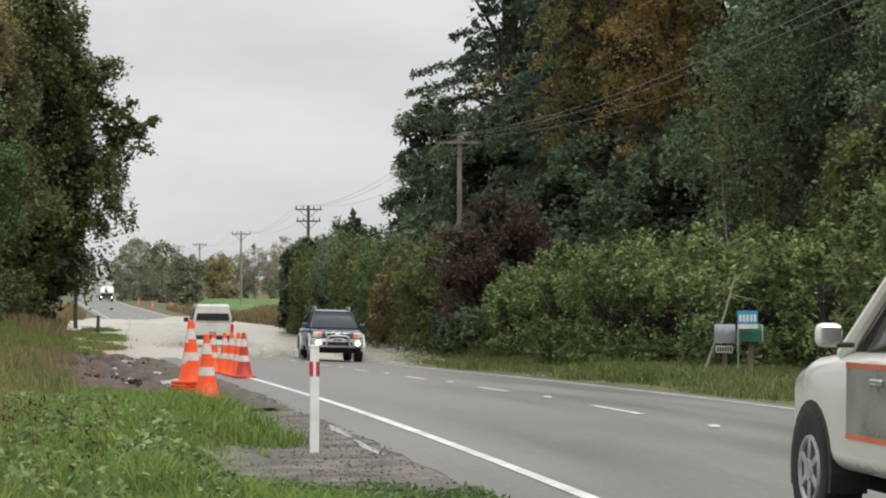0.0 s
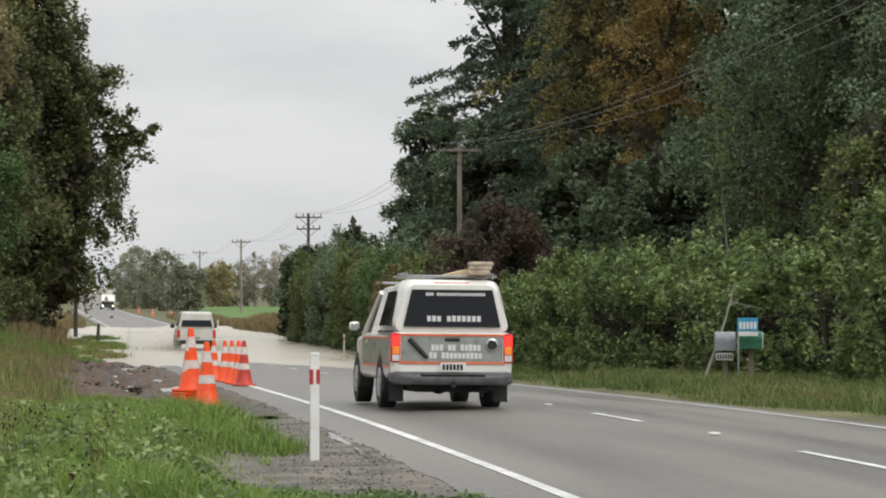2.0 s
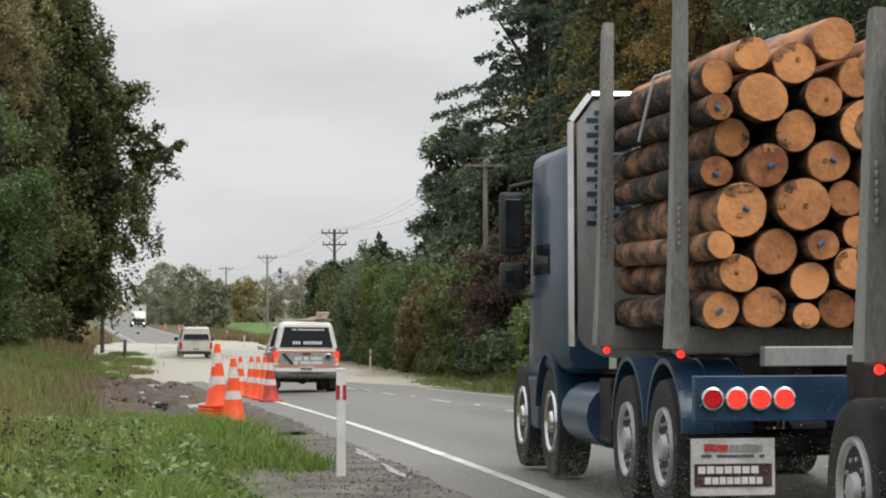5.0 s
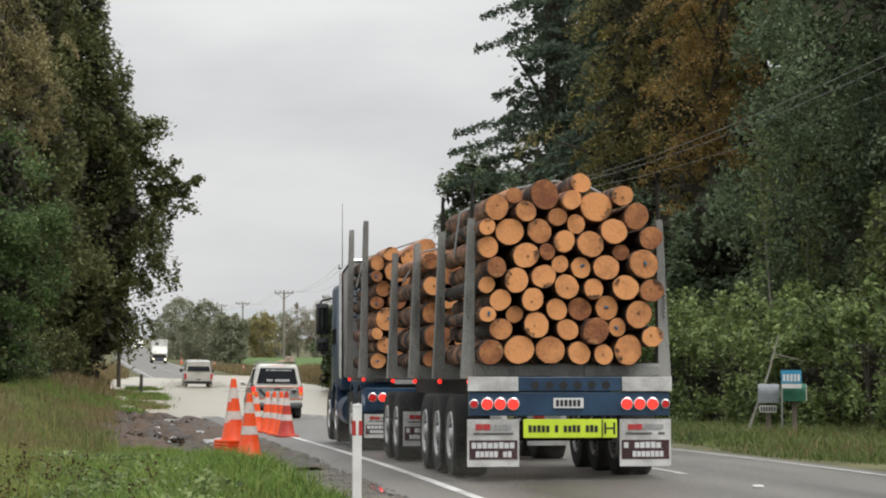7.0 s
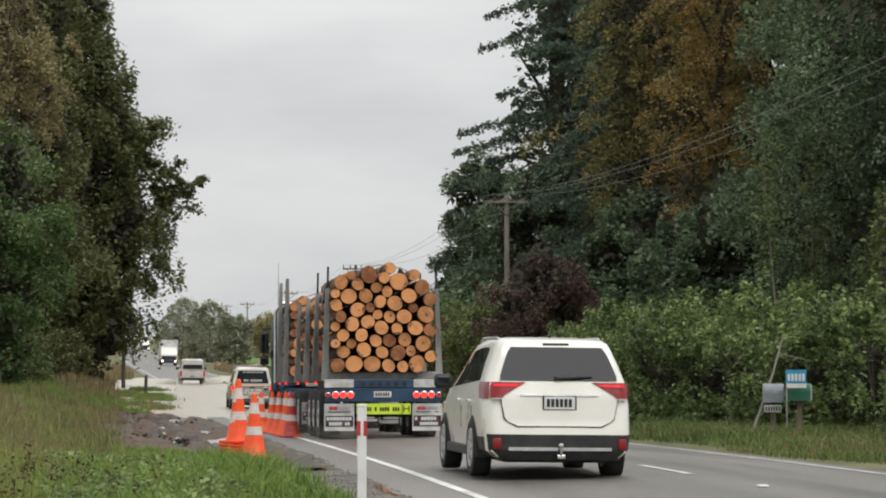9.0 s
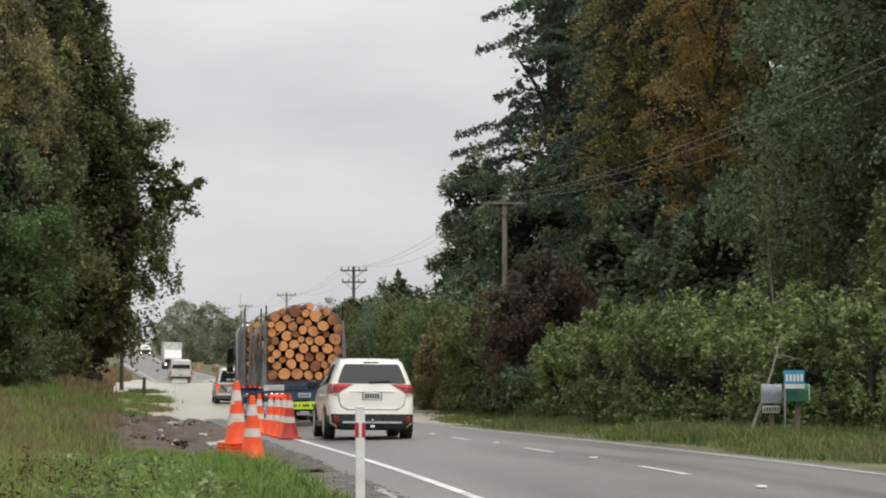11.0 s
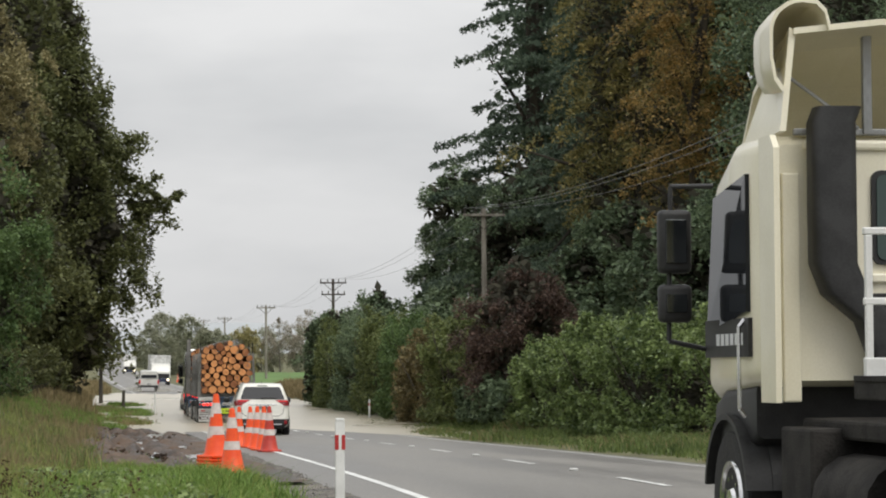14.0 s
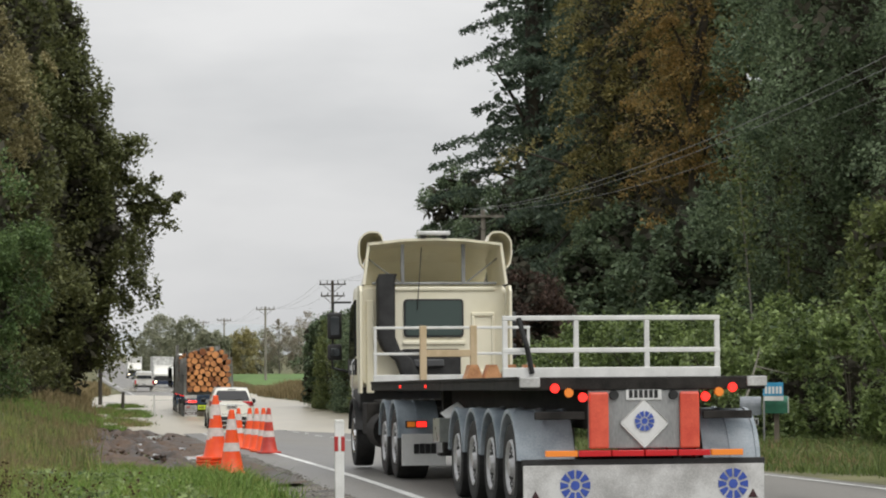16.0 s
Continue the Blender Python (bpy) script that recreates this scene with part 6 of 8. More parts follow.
def white_suv():
    t = thing("suv_car", "pearl white five-door SUV with red tail lights", "car")
    rings = []
    for y, k in ((0.0, 0.001), (0.0, 0.35), (0.0, 0.7), (0.0, 0.92), (0.0, 1.0), (0.05, 1), (0.16, 1), (0.32, 1), (0.6, 1), (1.1, 1), (1.8, 1), (2.3, 1), (2.6, 1), (3.0, 1), (3.45, 1), (3.7, 1), (4.2, 1), (4.5, 1), (4.66, 1)):
        pr = suv_profile(y)
        w = max(0.0, 1 - y / 1.1) ** 1.3
        bulge = 0.03 * (1 - k * k) * (1 if y == 0 else 0)
        half = [(x * k, y + w * suv_rake(z) - bulge * 0.4, z) for x, z in pr]
        rings.append(half + [(-x, yy, z) for x, yy, z in half[-2:0:-1]])
    bm = bmesh.new()
    loft(bm, rings)
    part("body", bm, M_PEARL, t, smooth=True)

    def lerp(z, *q):
        return float(np.interp(z, q[0::2], q[1::2]))
    win = lambda z: lerp(z, 1.165, 0.70, 1.22, 0.705, 1.50, 0.605, 1.575, 0.55)
    part("rear_window", rear_patch(1.175, 1.575, lambda z: -win(z), win, 0.035), M_GLASS, t, "dark tinted rear window", True)
    gate = lambda z: lerp(z, 0.635, 0.50, 0.66, 0.585, 0.72, 0.655, 0.95, 0.70, 1.165, 0.70)
    part("tailgate", rear_patch(0.635, 1.165, lambda z: -gate(z), gate, 0.032, 12), M_PEARL, t, "", True)
    seam = lambda z: gate(max(z, 0.635)) + 0.010
    part("tailgate_seam", rear_patch(0.622, 1.160, lambda z: -seam(z), seam, 0.021, 12), M_CHASSIS, t, "", True)
    bump = lambda z: suv_side(0.16, z) * 0.985
    part("rear_bumper", rear_patch(0.23, 0.535, lambda z: -bump(z), bump, 0.022, 8, 24), M_BLACK, t, "black plastic lower bumper", True)
    part("bumper_trim", rear_patch(0.345, 0.385, lambda z: -0.62, lambda z: 0.62, 0.045, 3, 12), M_CHROME, t, "bright silver bumper strip", True)
    part("tailgate_trim", rear_patch(0.995, 1.015, lambda z: -0.47, lambda z: 0.47, 0.05, 3, 12), M_CHROME, t)
    bm = bmesh.new()
    box(bm, -0.16, 0.16, suv_rake(1.605) - 0.02, suv_rake(1.605) + 0.06, 1.59, 1.625, 0.01)
    part("brake_light", bm, M_BLACK, t)
    bm = bmesh.new()
    cyl(bm, (-0.03, suv_rake(1.205) - 0.065, 1.205), (0.40, suv_rake(1.225) - 0.05, 1.225), 0.026, 0.014, n=8)
    cyl(bm, (-0.03, suv_rake(1.2) - 0.03, 1.20), (-0.03, suv_rake(1.2) - 0.07, 1.20), 0.03, n=8)
    part("rear_wiper", bm, M_BLACK, t)
    plate_bars(t, 0, suv_rake(0.91) - 0.045, 0.91, 0.37, 0.15)
    bm = bmesh.new()
    box(bm, -0.205, 0.205, suv_rake(0.91) - 0.042, suv_rake(0.91), 0.825, 0.995, 0.004)
    part("plate_surround", bm, M_BLACK, t)
    bars(t, -0.63, -0.43, 0.775, 0.022, 7, suv_rake(0.78) - 0.026, M_GALV, "badge")
    for s in (-1, 1):
        inner = lambda z: lerp(z, 0.95, 0.70, 1.0, 0.66, 1.05, 0.58, 1.155, 0.40)
        a, b = (lambda z: inner(z)), (lambda z: suv_side(0.16, z) * 0.955)
        sa, sb = (a, b) if s > 0 else ((lambda z: -b(z)), (lambda z: -a(z)))
        tl = part("tail_light", rear_patch(0.965, 1.155, sa, sb, 0.045, 6, 10, 0.05), M_SUVTAIL, t, "wide red tail light tapering inwards", True)
        c, d = (lambda z: max(inner(z) + 0.02, 0.45)), (lambda z: suv_side(0.16, z) * 0.93)
        sc, sd = (c, d) if s > 0 else ((lambda z: -d(z)), (lambda z: -c(z)))
        part("lens_band", rear_patch(1.10, 1.135, sc, sd, 0.052, 3, 10, 0.012), M_SUVLENS, tl, "", True)
        e, f2 = (lambda z: 0.69), (lambda z: suv_side(0.16, z) * 0.955)
        se, sf = (e, f2) if s > 0 else ((lambda z: -f2(z)), (lambda z: -e(z)))
        part("clear_lens", rear_patch(0.950, 0.972, se, sf, 0.044, 3, 8, 0.04), M_LENS, tl, "", True)
        rows = []
        for z in np.linspace(0.955, 1.155, 5):
            ya, yb = suv_rake(z) + 0.085, 0.42 + 0.9 * (z - 0.955)
            rows.append([(s * (suv_side(float(y), float(z)) + 0.014), float(y), float(z)) for y in np.linspace(ya, yb, 7)])
        part("tail_light_side", grid_patch(rows, (-s * 0.03, 0, 0)), M_SUVTAIL, tl, "", True)
        # side glass: quarter, rear door, front door
        for nm, ya0, ya1, yb0, yb1 in (("quarter_window", 0.72, 0.86, 1.13, 1.13), ("door_window", 1.17, 1.17, 2.02, 2.0), ("door_window", 2.08, 2.06, 3.18, 2.52)):
            rows = []
            for q in np.linspace(0, 1, 6):
                y0, y1 = ya0 + (ya1 - ya0) * q, yb0 + (yb1 - yb0) * q
                row = []
                for y in np.linspace(y0, y1, 8):
                    hw, belt, rw, rz, sl = suv_half(float(y))
                    z = belt + 0.025 + (max(rz, belt + 0.1) - belt) * 0.72 * q
                    row.append((s * (suv_side(float(y), z) + 0.007), float(y) + 0.30 * suv_rake(z) * max(0.0, 1 - float(y) / 1.1), z))
                rows.append(row)
            part(nm, grid_patch(rows, (-s * 0.02, 0, 0)), M_GLASS, t, "", True)
        bm = bmesh.new()
        tube(bm, [(s * 0.61, 0.7, 1.65), (s * 0.625, 0.85, 1.69), (s * 0.635, 2.0, 1.695), (s * 0.62, 2.25, 1.65)], 0.017)
        part("roof_rail", bm, M_ALLOY, t, smooth=True)
        bm = bmesh.new()
        box(bm, s * 0.90, s * 1.13, 2.98, 3.14, 1.06, 1.25, 0.06, 3)
        mr = part("mirror_shell", bm, M_BLACK, t, smooth=True)
        bm = bmesh.new()
        box(bm, s * 0.95, s * 1.10, 2.965, 2.99, 1.10, 1.21, 0.005)
        part("mirror_glass", bm, M_MIRROR, mr)
        bm = bmesh.new()
        box(bm, s * 0.70, s * 0.80, suv_rear(0.75, 0.42)[1] - 0.05, suv_rear(0.75, 0.42)[1] + 0.03, 0.36, 0.49, 0.02, 2)
        part("fog_reflector", bm, M_SUVTAIL, t, smooth=True)
        rows = []
        for z in np.linspace(0.27, 0.50, 4):
            rows.append([(s * (suv_side(float(y), float(z)) + 0.012), float(y), float(z)) for y in np.linspace(0.09, 0.62, 6)])
        part("bumper_corner", grid_patch(rows, (-s * 0.03, 0, 0)), M_BLACK, t, "", True)
        for y in (1.22, 2.2):
            bm = bmesh.new()
            box(bm, s * 0.89, s * 0.935, y, y + 0.2, 0.90, 0.94, 0.014)
            part("door_handle", bm, M_PEARL, t)
        for y in (1.14, 2.05):
            bm = bmesh.new()
            box(bm, s * 0.895, s * 0.9065, y, y + 0.007, 0.58, 0.85)
            part("door_seam", bm, M_CHASSIS, t)
        bm = bmesh.new()
        box(bm, s * 0.86, s * 0.925, 1.3, 3.3, 0.25, 0.37, 0.02)
        part("sill", bm, M_BLACK, t)
    bm = bmesh.new()
    ball(bm, (0, -0.19, 0.41), 0.032)
    cyl(bm, (0, -0.19, 0.30), (0, -0.19, 0.39), 0.02, n=8)
    box(bm, -0.05, 0.05, -0.2, -0.08, 0.25, 0.30, 0.01)
    part("tow_ball", bm, M_CHROME, t)
    bm = bmesh.new()
    cyl(bm, (0, 0.75, 1.69), (0, 0.62, 1.75), 0.02, 0.008, n=6)
    part("roof_aerial", bm, M_BLACK, t)
    shell("underbody", [(0.1, 0.7, 0.2, 0.4), (4.4, 0.7, 0.2, 0.4)], M_CHASSIS, t)
    arch(t, 0.98, 0.40, 0.905)
    arch(t, 3.65, 0.40, 0.905)
    for w in wheels(t, [(s * 0.82, y) for y in (0.98, 3.65) for s in (-1, 1)], 0.35, 0.24, 0.235, 7):
        WHEELS.append(("suv", w, 0.35))
    return t


def pack_rounds(rng, hw, z0, side, crown):
    """Centres and radii of rounds dropped one by one between upright stakes; side: the load's height at the stakes, crown: in the middle."""
    got, misses = [], 0
    xs = np.linspace(-1, 1, 90)
    while misses < 14:
        r = rng.choice((0.10, 0.115, 0.125, 0.135, 0.145, 0.15, 0.16, 0.17, 0.185)) * rng.uniform(0.95, 1.05)
        best = None
        for x in xs * (hw - r):
            z = z0 + r
            for cx, cz, cr in got:
                d = (r + cr) * 1.04
                if abs(x - cx) < d:
                    z = max(z, cz + math.sqrt(d * d - (x - cx) ** 2))
            top = side + (crown - side) * max(0.0, 1 - (abs(x) / hw) ** 1.6)
            if z + r < top + 0.03 and (best is None or z < best[1] - 1e-4):
                best = (float(x), z)
        if best is None:
            misses += 1
            continue
        got.append((best[0], best[1], r))
    return got


def log_pack(veh, y0, y1, z0, side, crown, seed, dye=0.3):
    """Rounds stacked between the stanchions: each log with bark, a sawn end and a heart."""
    rng = random.Random(seed)
    n = 20
    for i, (x, zz, r) in enumerate(pack_rounds(rng, 1.10, z0, side, crown)):
        ya, yb = y0 + rng.uniform(-0.07, 0.12), y1 + rng.uniform(-0.2, 0.15)
        wob = [1 + 0.05 * math.sin(2 * v + i) + rng.uniform(-0.025, 0.025) for v in np.linspace(0, 6.28, n, endpoint=False)]

        def ring(y, q, dx=0.0, dz=0.0):
            return [(x + dx + q * r * wob[j] * math.cos(2 * math.pi * j / n), y, zz + dz + q * r * wob[j] * math.sin(2 * math.pi * j / n)) for j in range(n)]
        bow = rng.uniform(-0.02, 0.02)
        bm = bmesh.new()
        loft(bm, [ring(ya, 0.99), ring(ya + 0.02, 1.0)] + [ring(ya + (yb - ya) * q, 1.0 - 0.08 * q + rng.uniform(-0.015, 0.015), bow * math.sin(3.1 * q), 0.012 * math.sin(5 * q + i)) for q in (0.2, 0.4, 0.6, 0.8, 1.0)])
        lg = part("log", bm, M_PEELED if zz + r > side - 0.05 and rng.random() < 0.7 else M_LOGBARK, veh, smooth=True)
        tilt = rng.uniform(-0.10, 0.10)
        bm = bmesh.new()
        loft(bm, [[(u, v - 0.004 + tilt * 0.1 * (u - x), w) for u, v, w in ring(ya - 0.008, 0.95)], ring(ya + 0.01, 0.972)])
        part("log_end", bm, M_LOGEND, lg)
        if rng.random() < 0.42:
            a0, wd = rng.uniform(0, 6.28), rng.uniform(0.7, 1.5)
            arc = [a0 + wd * k / 7 for k in range(8)]
            ins = [rng.uniform(0.55, 0.8) for k in range(8)]
            bm = bmesh.new()
            prism(bm, [(x + 0.95 * r * math.cos(v), zz + 0.95 * r * math.sin(v)) for v in arc] + [(x + q * r * math.cos(v), zz + q * r * math.sin(v)) for v, q in zip(reversed(arc), ins)], "y", ya - 0.022, ya - 0.009)
            part("bark_smear", bm, M_LOGRIM, lg)
        if rng.random() < 0.45:
            hx, hz, hr = x + rng.uniform(-0.2, 0.2) * r, zz + rng.uniform(-0.2, 0.2) * r, r * rng.uniform(0.08, 0.16)
            bm = bmesh.new()
            loft(bm, [[(hx + q * hr * math.cos(v), ya - d, hz + q * hr * math.sin(v)) for v in np.linspace(0, 6.283, 8)[:-1]] for q, d in ((1.0, 0.010), (0.8, 0.021))])
            part("log_heart", bm, M_LOGRIM, lg)
        if rng.random() < dye * 0.55:
            bm = bmesh.new()
            cyl(bm, (-0.012, 0.004, -0.02), (0.012, -0.002, 0.02), 0.018, 0.012, n=6)
            bmesh.ops.transform(bm, verts=bm.verts[:], matrix=Matrix.Translation((x + rng.uniform(-0.2, 0.2) * r, ya - 0.024, zz + rng.uniform(-0.2, 0.2) * r)) @ Matrix.Rotation(rng.uniform(0, 3), 4, "Y"))
            part("dye_mark", bm, M_DYE, lg)


def stanchions(veh, y, z0, z1, zb=1.18, pin=0.0):
    """A pair of stakes that lean in a little, on a bolster; pin: the thin extension above."""
    for s in (-1, 1):
        bm = bmesh.new()
        loft(bm, [[(s * w + u * k, y + v * k, z) for u, v in ((-0.06, -0.085), (0.06, -0.085), (0.06, 0.085), (-0.06, 0.085))] for z, k, w in ((z0, 1.30, 1.18), (z0 + 0.55, 1.0, 1.17), (z1 - 0.1, 0.72, 1.135), (z1, 0.64, 1.13))])
        st = part("stanchion", bm, M_STANCHION, veh)
        lamp(st, s * 1.18, y - 0.12, z0 - 0.04, 0.028, M_TAILRED, name="marker_lamp", rim=False)
        if pin:
            bm = bmesh.new()
            cyl(bm, (s * 1.13, y, z1 - 0.05), (s * 1.12, y, z1 + pin), 0.022, n=8)
            part("pin", bm, M_CHASSIS, st)
        bm = bmesh.new()
        for i in range(7):
            ball(bm, (s * 1.18, y - 0.115, z0 + 0.75 + i * 0.05), 0.022, 0.7, 0.7, 1.1, 6, 5)
        part("chain", bm, M_STANCHION, st)
    bm = bmesh.new()
    box(bm, -1.2, 1.2, y - 0.10, y + 0.10, zb, zb + 0.2, 0.02)
    part("bolster", bm, M_STANCHION, veh)


def strap(veh, y, pts):
    bm = bmesh.new()
    tube(bm, [(x, y, z) for x, z in pts], 0.014, 6)
    part("load_chain", bm, M_GALV, veh)


def flap(veh, x, y, z0, z1, w, tag):
    bm = bmesh.new()
    box(bm, x - w / 2, x + w / 2, y - 0.008, y + 0.008, z0, z1, 0.006)
    fl = part("mud_flap", bm, M_DIRTYWHITE, veh, "white mud flap with dark lettered panel")
    h = z1 - z0
    bm = bmesh.new()
    box(bm, x - w * 0.46, x + w * 0.46, y - 0.016, y - 0.006, z0 + h * 0.16, z0 + h * 0.56)
    part("lettered_panel", bm, M_MAROON, fl)
    bars(fl, x - w * 0.42, x + w * 0.42, z0 + h * 0.455, h * 0.13, 8, y - 0.02, M_LETTER, "flap_lettering", 0.7, tag)
    bars(fl, x - w * 0.34, x + w * 0.36, z0 + h * 0.27, h * 0.13, 8, y - 0.02, M_LETTER, "flap_lettering", 0.7, tag + 1)
    bars(fl, x - w * 0.34, x - w * 0.05, z0 + h * 0.84, h * 0.13, 2, y - 0.014, M_REDINK, "flap_lettering", 0.8, tag + 2)
    bars(fl, x - w * 0.04, x + w * 0.36, z0 + h * 0.84, h * 0.12, 5, y - 0.014, M_GALV, "flap_lettering", 0.75, tag + 3)
    bars(fl, x - w * 0.38, x + w * 0.38, z0 + h * 0.70, h * 0.04, 12, y - 0.014, M_GREYPLASTIC, "flap_lettering", 0.8, tag + 4)
    return fl


def mudguard(veh, x0, x1, y, r, material, zc=0.52, a0=10, a1=170):
    bm = bmesh.new()
    n = 16
    A = [radians(a0 + (a1 - a0) * i / n) for i in range(n + 1)]
    outer = [(y + r * math.cos(a), zc + r * math.sin(a)) for a in A]
    inner = [(y + (r - 0.025) * math.cos(a), zc + (r - 0.025) * math.sin(a)) for a in reversed(A)]
    prism(bm, outer + inner, "x", x0, x1)
    gd = part("mudguard", bm, material, veh, smooth=True)
    for u in (0.03, 0.5, 0.97):
        x = x0 + (x1 - x0) * u
        bm = bmesh.new()
        prism(bm, [(y + (r + 0.012) * math.cos(a), zc + (r + 0.012) * math.sin(a)) for a in A] + [(y + (r - 0.03) * math.cos(a), zc + (r - 0.03) * math.sin(a)) for a in reversed(A)], "x", x - 0.02, x + 0.02)
        part("rib", bm, material, gd)
    return gd


def log_trailer():
    t = thing("log_trailer", "five-axle logging trailer stacked with sawn pine logs", "trailer")
    for s in (-0.42, 0.42):
        bm = bmesh.new()
        box(bm, s - 0.07, s + 0.07, 0.1, 11.6, 0.92, 1.20, 0.01)
        part("chassis_rail", bm, M_CHASSIS, t)
    bm = bmesh.new()
    box(bm, -1.2, 1.2, 0.02, 0.12, 0.76, 1.04, 0.01)
    be = part("rear_beam", bm, M_TRUCKBLUE, t, "dark blue rear beam with round lamps")
    bm = bmesh.new()
    box(bm, -0.62, 0.62, 0.0, 0.14, 1.05, 1.22, 0.01)
    br = part("upper_beam", bm, M_TRUCKBLUE, t)
    for i in range(6):
        bm = bmesh.new()
        cyl(bm, (-0.42 + i * 0.17, -0.006, 1.12), (-0.42 + i * 0.17, 0.02, 1.12), 0.05, n=12)
        part("beam_hole", bm, M_INK, br)
    for s in (-1, 1):
        for i, m in enumerate((M_TAILRED, M_TAILRED, M_TAILRED, M_TAILDIM)):
            lamp(t, s * (0.68 + i * 0.155), 0.02, 0.90, 0.062 if i < 3 else 0.045, m)
        bm = bmesh.new()
        box(bm, s * 0.62, s * 1.22, -0.02, 0.02, 1.05, 1.22, 0.006)
        part("white_board", bm, M_DIRTYWHITE, t)
        flap(t, s * 0.91, 0.05, 0.16, 0.72, 0.62, 10 * (s + 2))
        for y in (7.1,):
            flap(t, s * 0.91, y, 0.22, 0.72, 0.58, 50 + 10 * s)
    bm = bmesh.new()
    box(bm, -0.56, 0.56, -0.015, 0.015, 0.50, 0.72, 0.006)
    sg = part("yellow_sign", bm, M_YELLOW, t, "fluorescent yellow sign with black lettering")
    bars(sg, -0.50, 0.34, 0.61, 0.085, 16, -0.018, M_INK, "sign_lettering", 0.6, 21)
    bm = bmesh.new()
    box(bm, 0.375, 0.388, -0.024, -0.012, 0.505, 0.715)
    part("sign_border", bm, M_INK, sg)
    text("sign_letter", "H", 0.20, Matrix.Translation((0.47, -0.018, 0.605)), M_INK, sg, 0.13)
    plate_bars(t, -0.02, 0.0, 0.91, 0.36, 0.12)
    for y in (0.3, 3.1, 5.9, 8.8):
        stanchions(t, y, 1.20, 3.10, pin=0.45 if y < 4 else 0.0)
    log_pack(t, -0.08, 3.55, 1.36, 3.22, 3.62, 5, 0.16)
    log_pack(t, 5.5, 9.3, 1.36, 2.95, 3.2, 6, 0.3)
    strap(t, 1.6, [(-1.17, 2.7), (-1.1, 3.25), (-0.4, 3.56), (0.1, 3.66), (0.55, 3.58), (1.1, 3.28), (1.17, 2.7)])
    strap(t, 7.4, [(-1.17, 2.6), (-0.9, 3.05), (0.0, 3.24), (0.9, 3.05), (1.17, 2.6)])
    for s in (-1, 1):
        bm = bmesh.new()
        box(bm, s * 0.2, s * 1.12, 0.16, 0.24, 1.22, 1.36, 0.015)
        part("bolster_plate", bm, M_STANCHION, t)
    for y in (1.5, 2.8, 4.1, 7.7, 9.0):
        bm = bmesh.new()
        cyl(bm, (-1.0, y, 0.5), (1.0, y, 0.5), 0.07, n=10)
        part("axle", bm, M_CHASSIS, t)
    for w in wheels(t, [(s * 1.02, y) for y in (1.5, 2.8, 4.1, 7.7, 9.0) for s in (-1, 1)], 0.50, 0.46, 0.29, 0, M_ALLOY):
        WHEELS.append(("log", w, 0.50))
    bm = bmesh.new()
    cyl(bm, (0, 11.2, 0.9), (0, 13.4, 0.8), 0.09, n=10)
    part("drawbar", bm, M_CHASSIS, t)
    return t


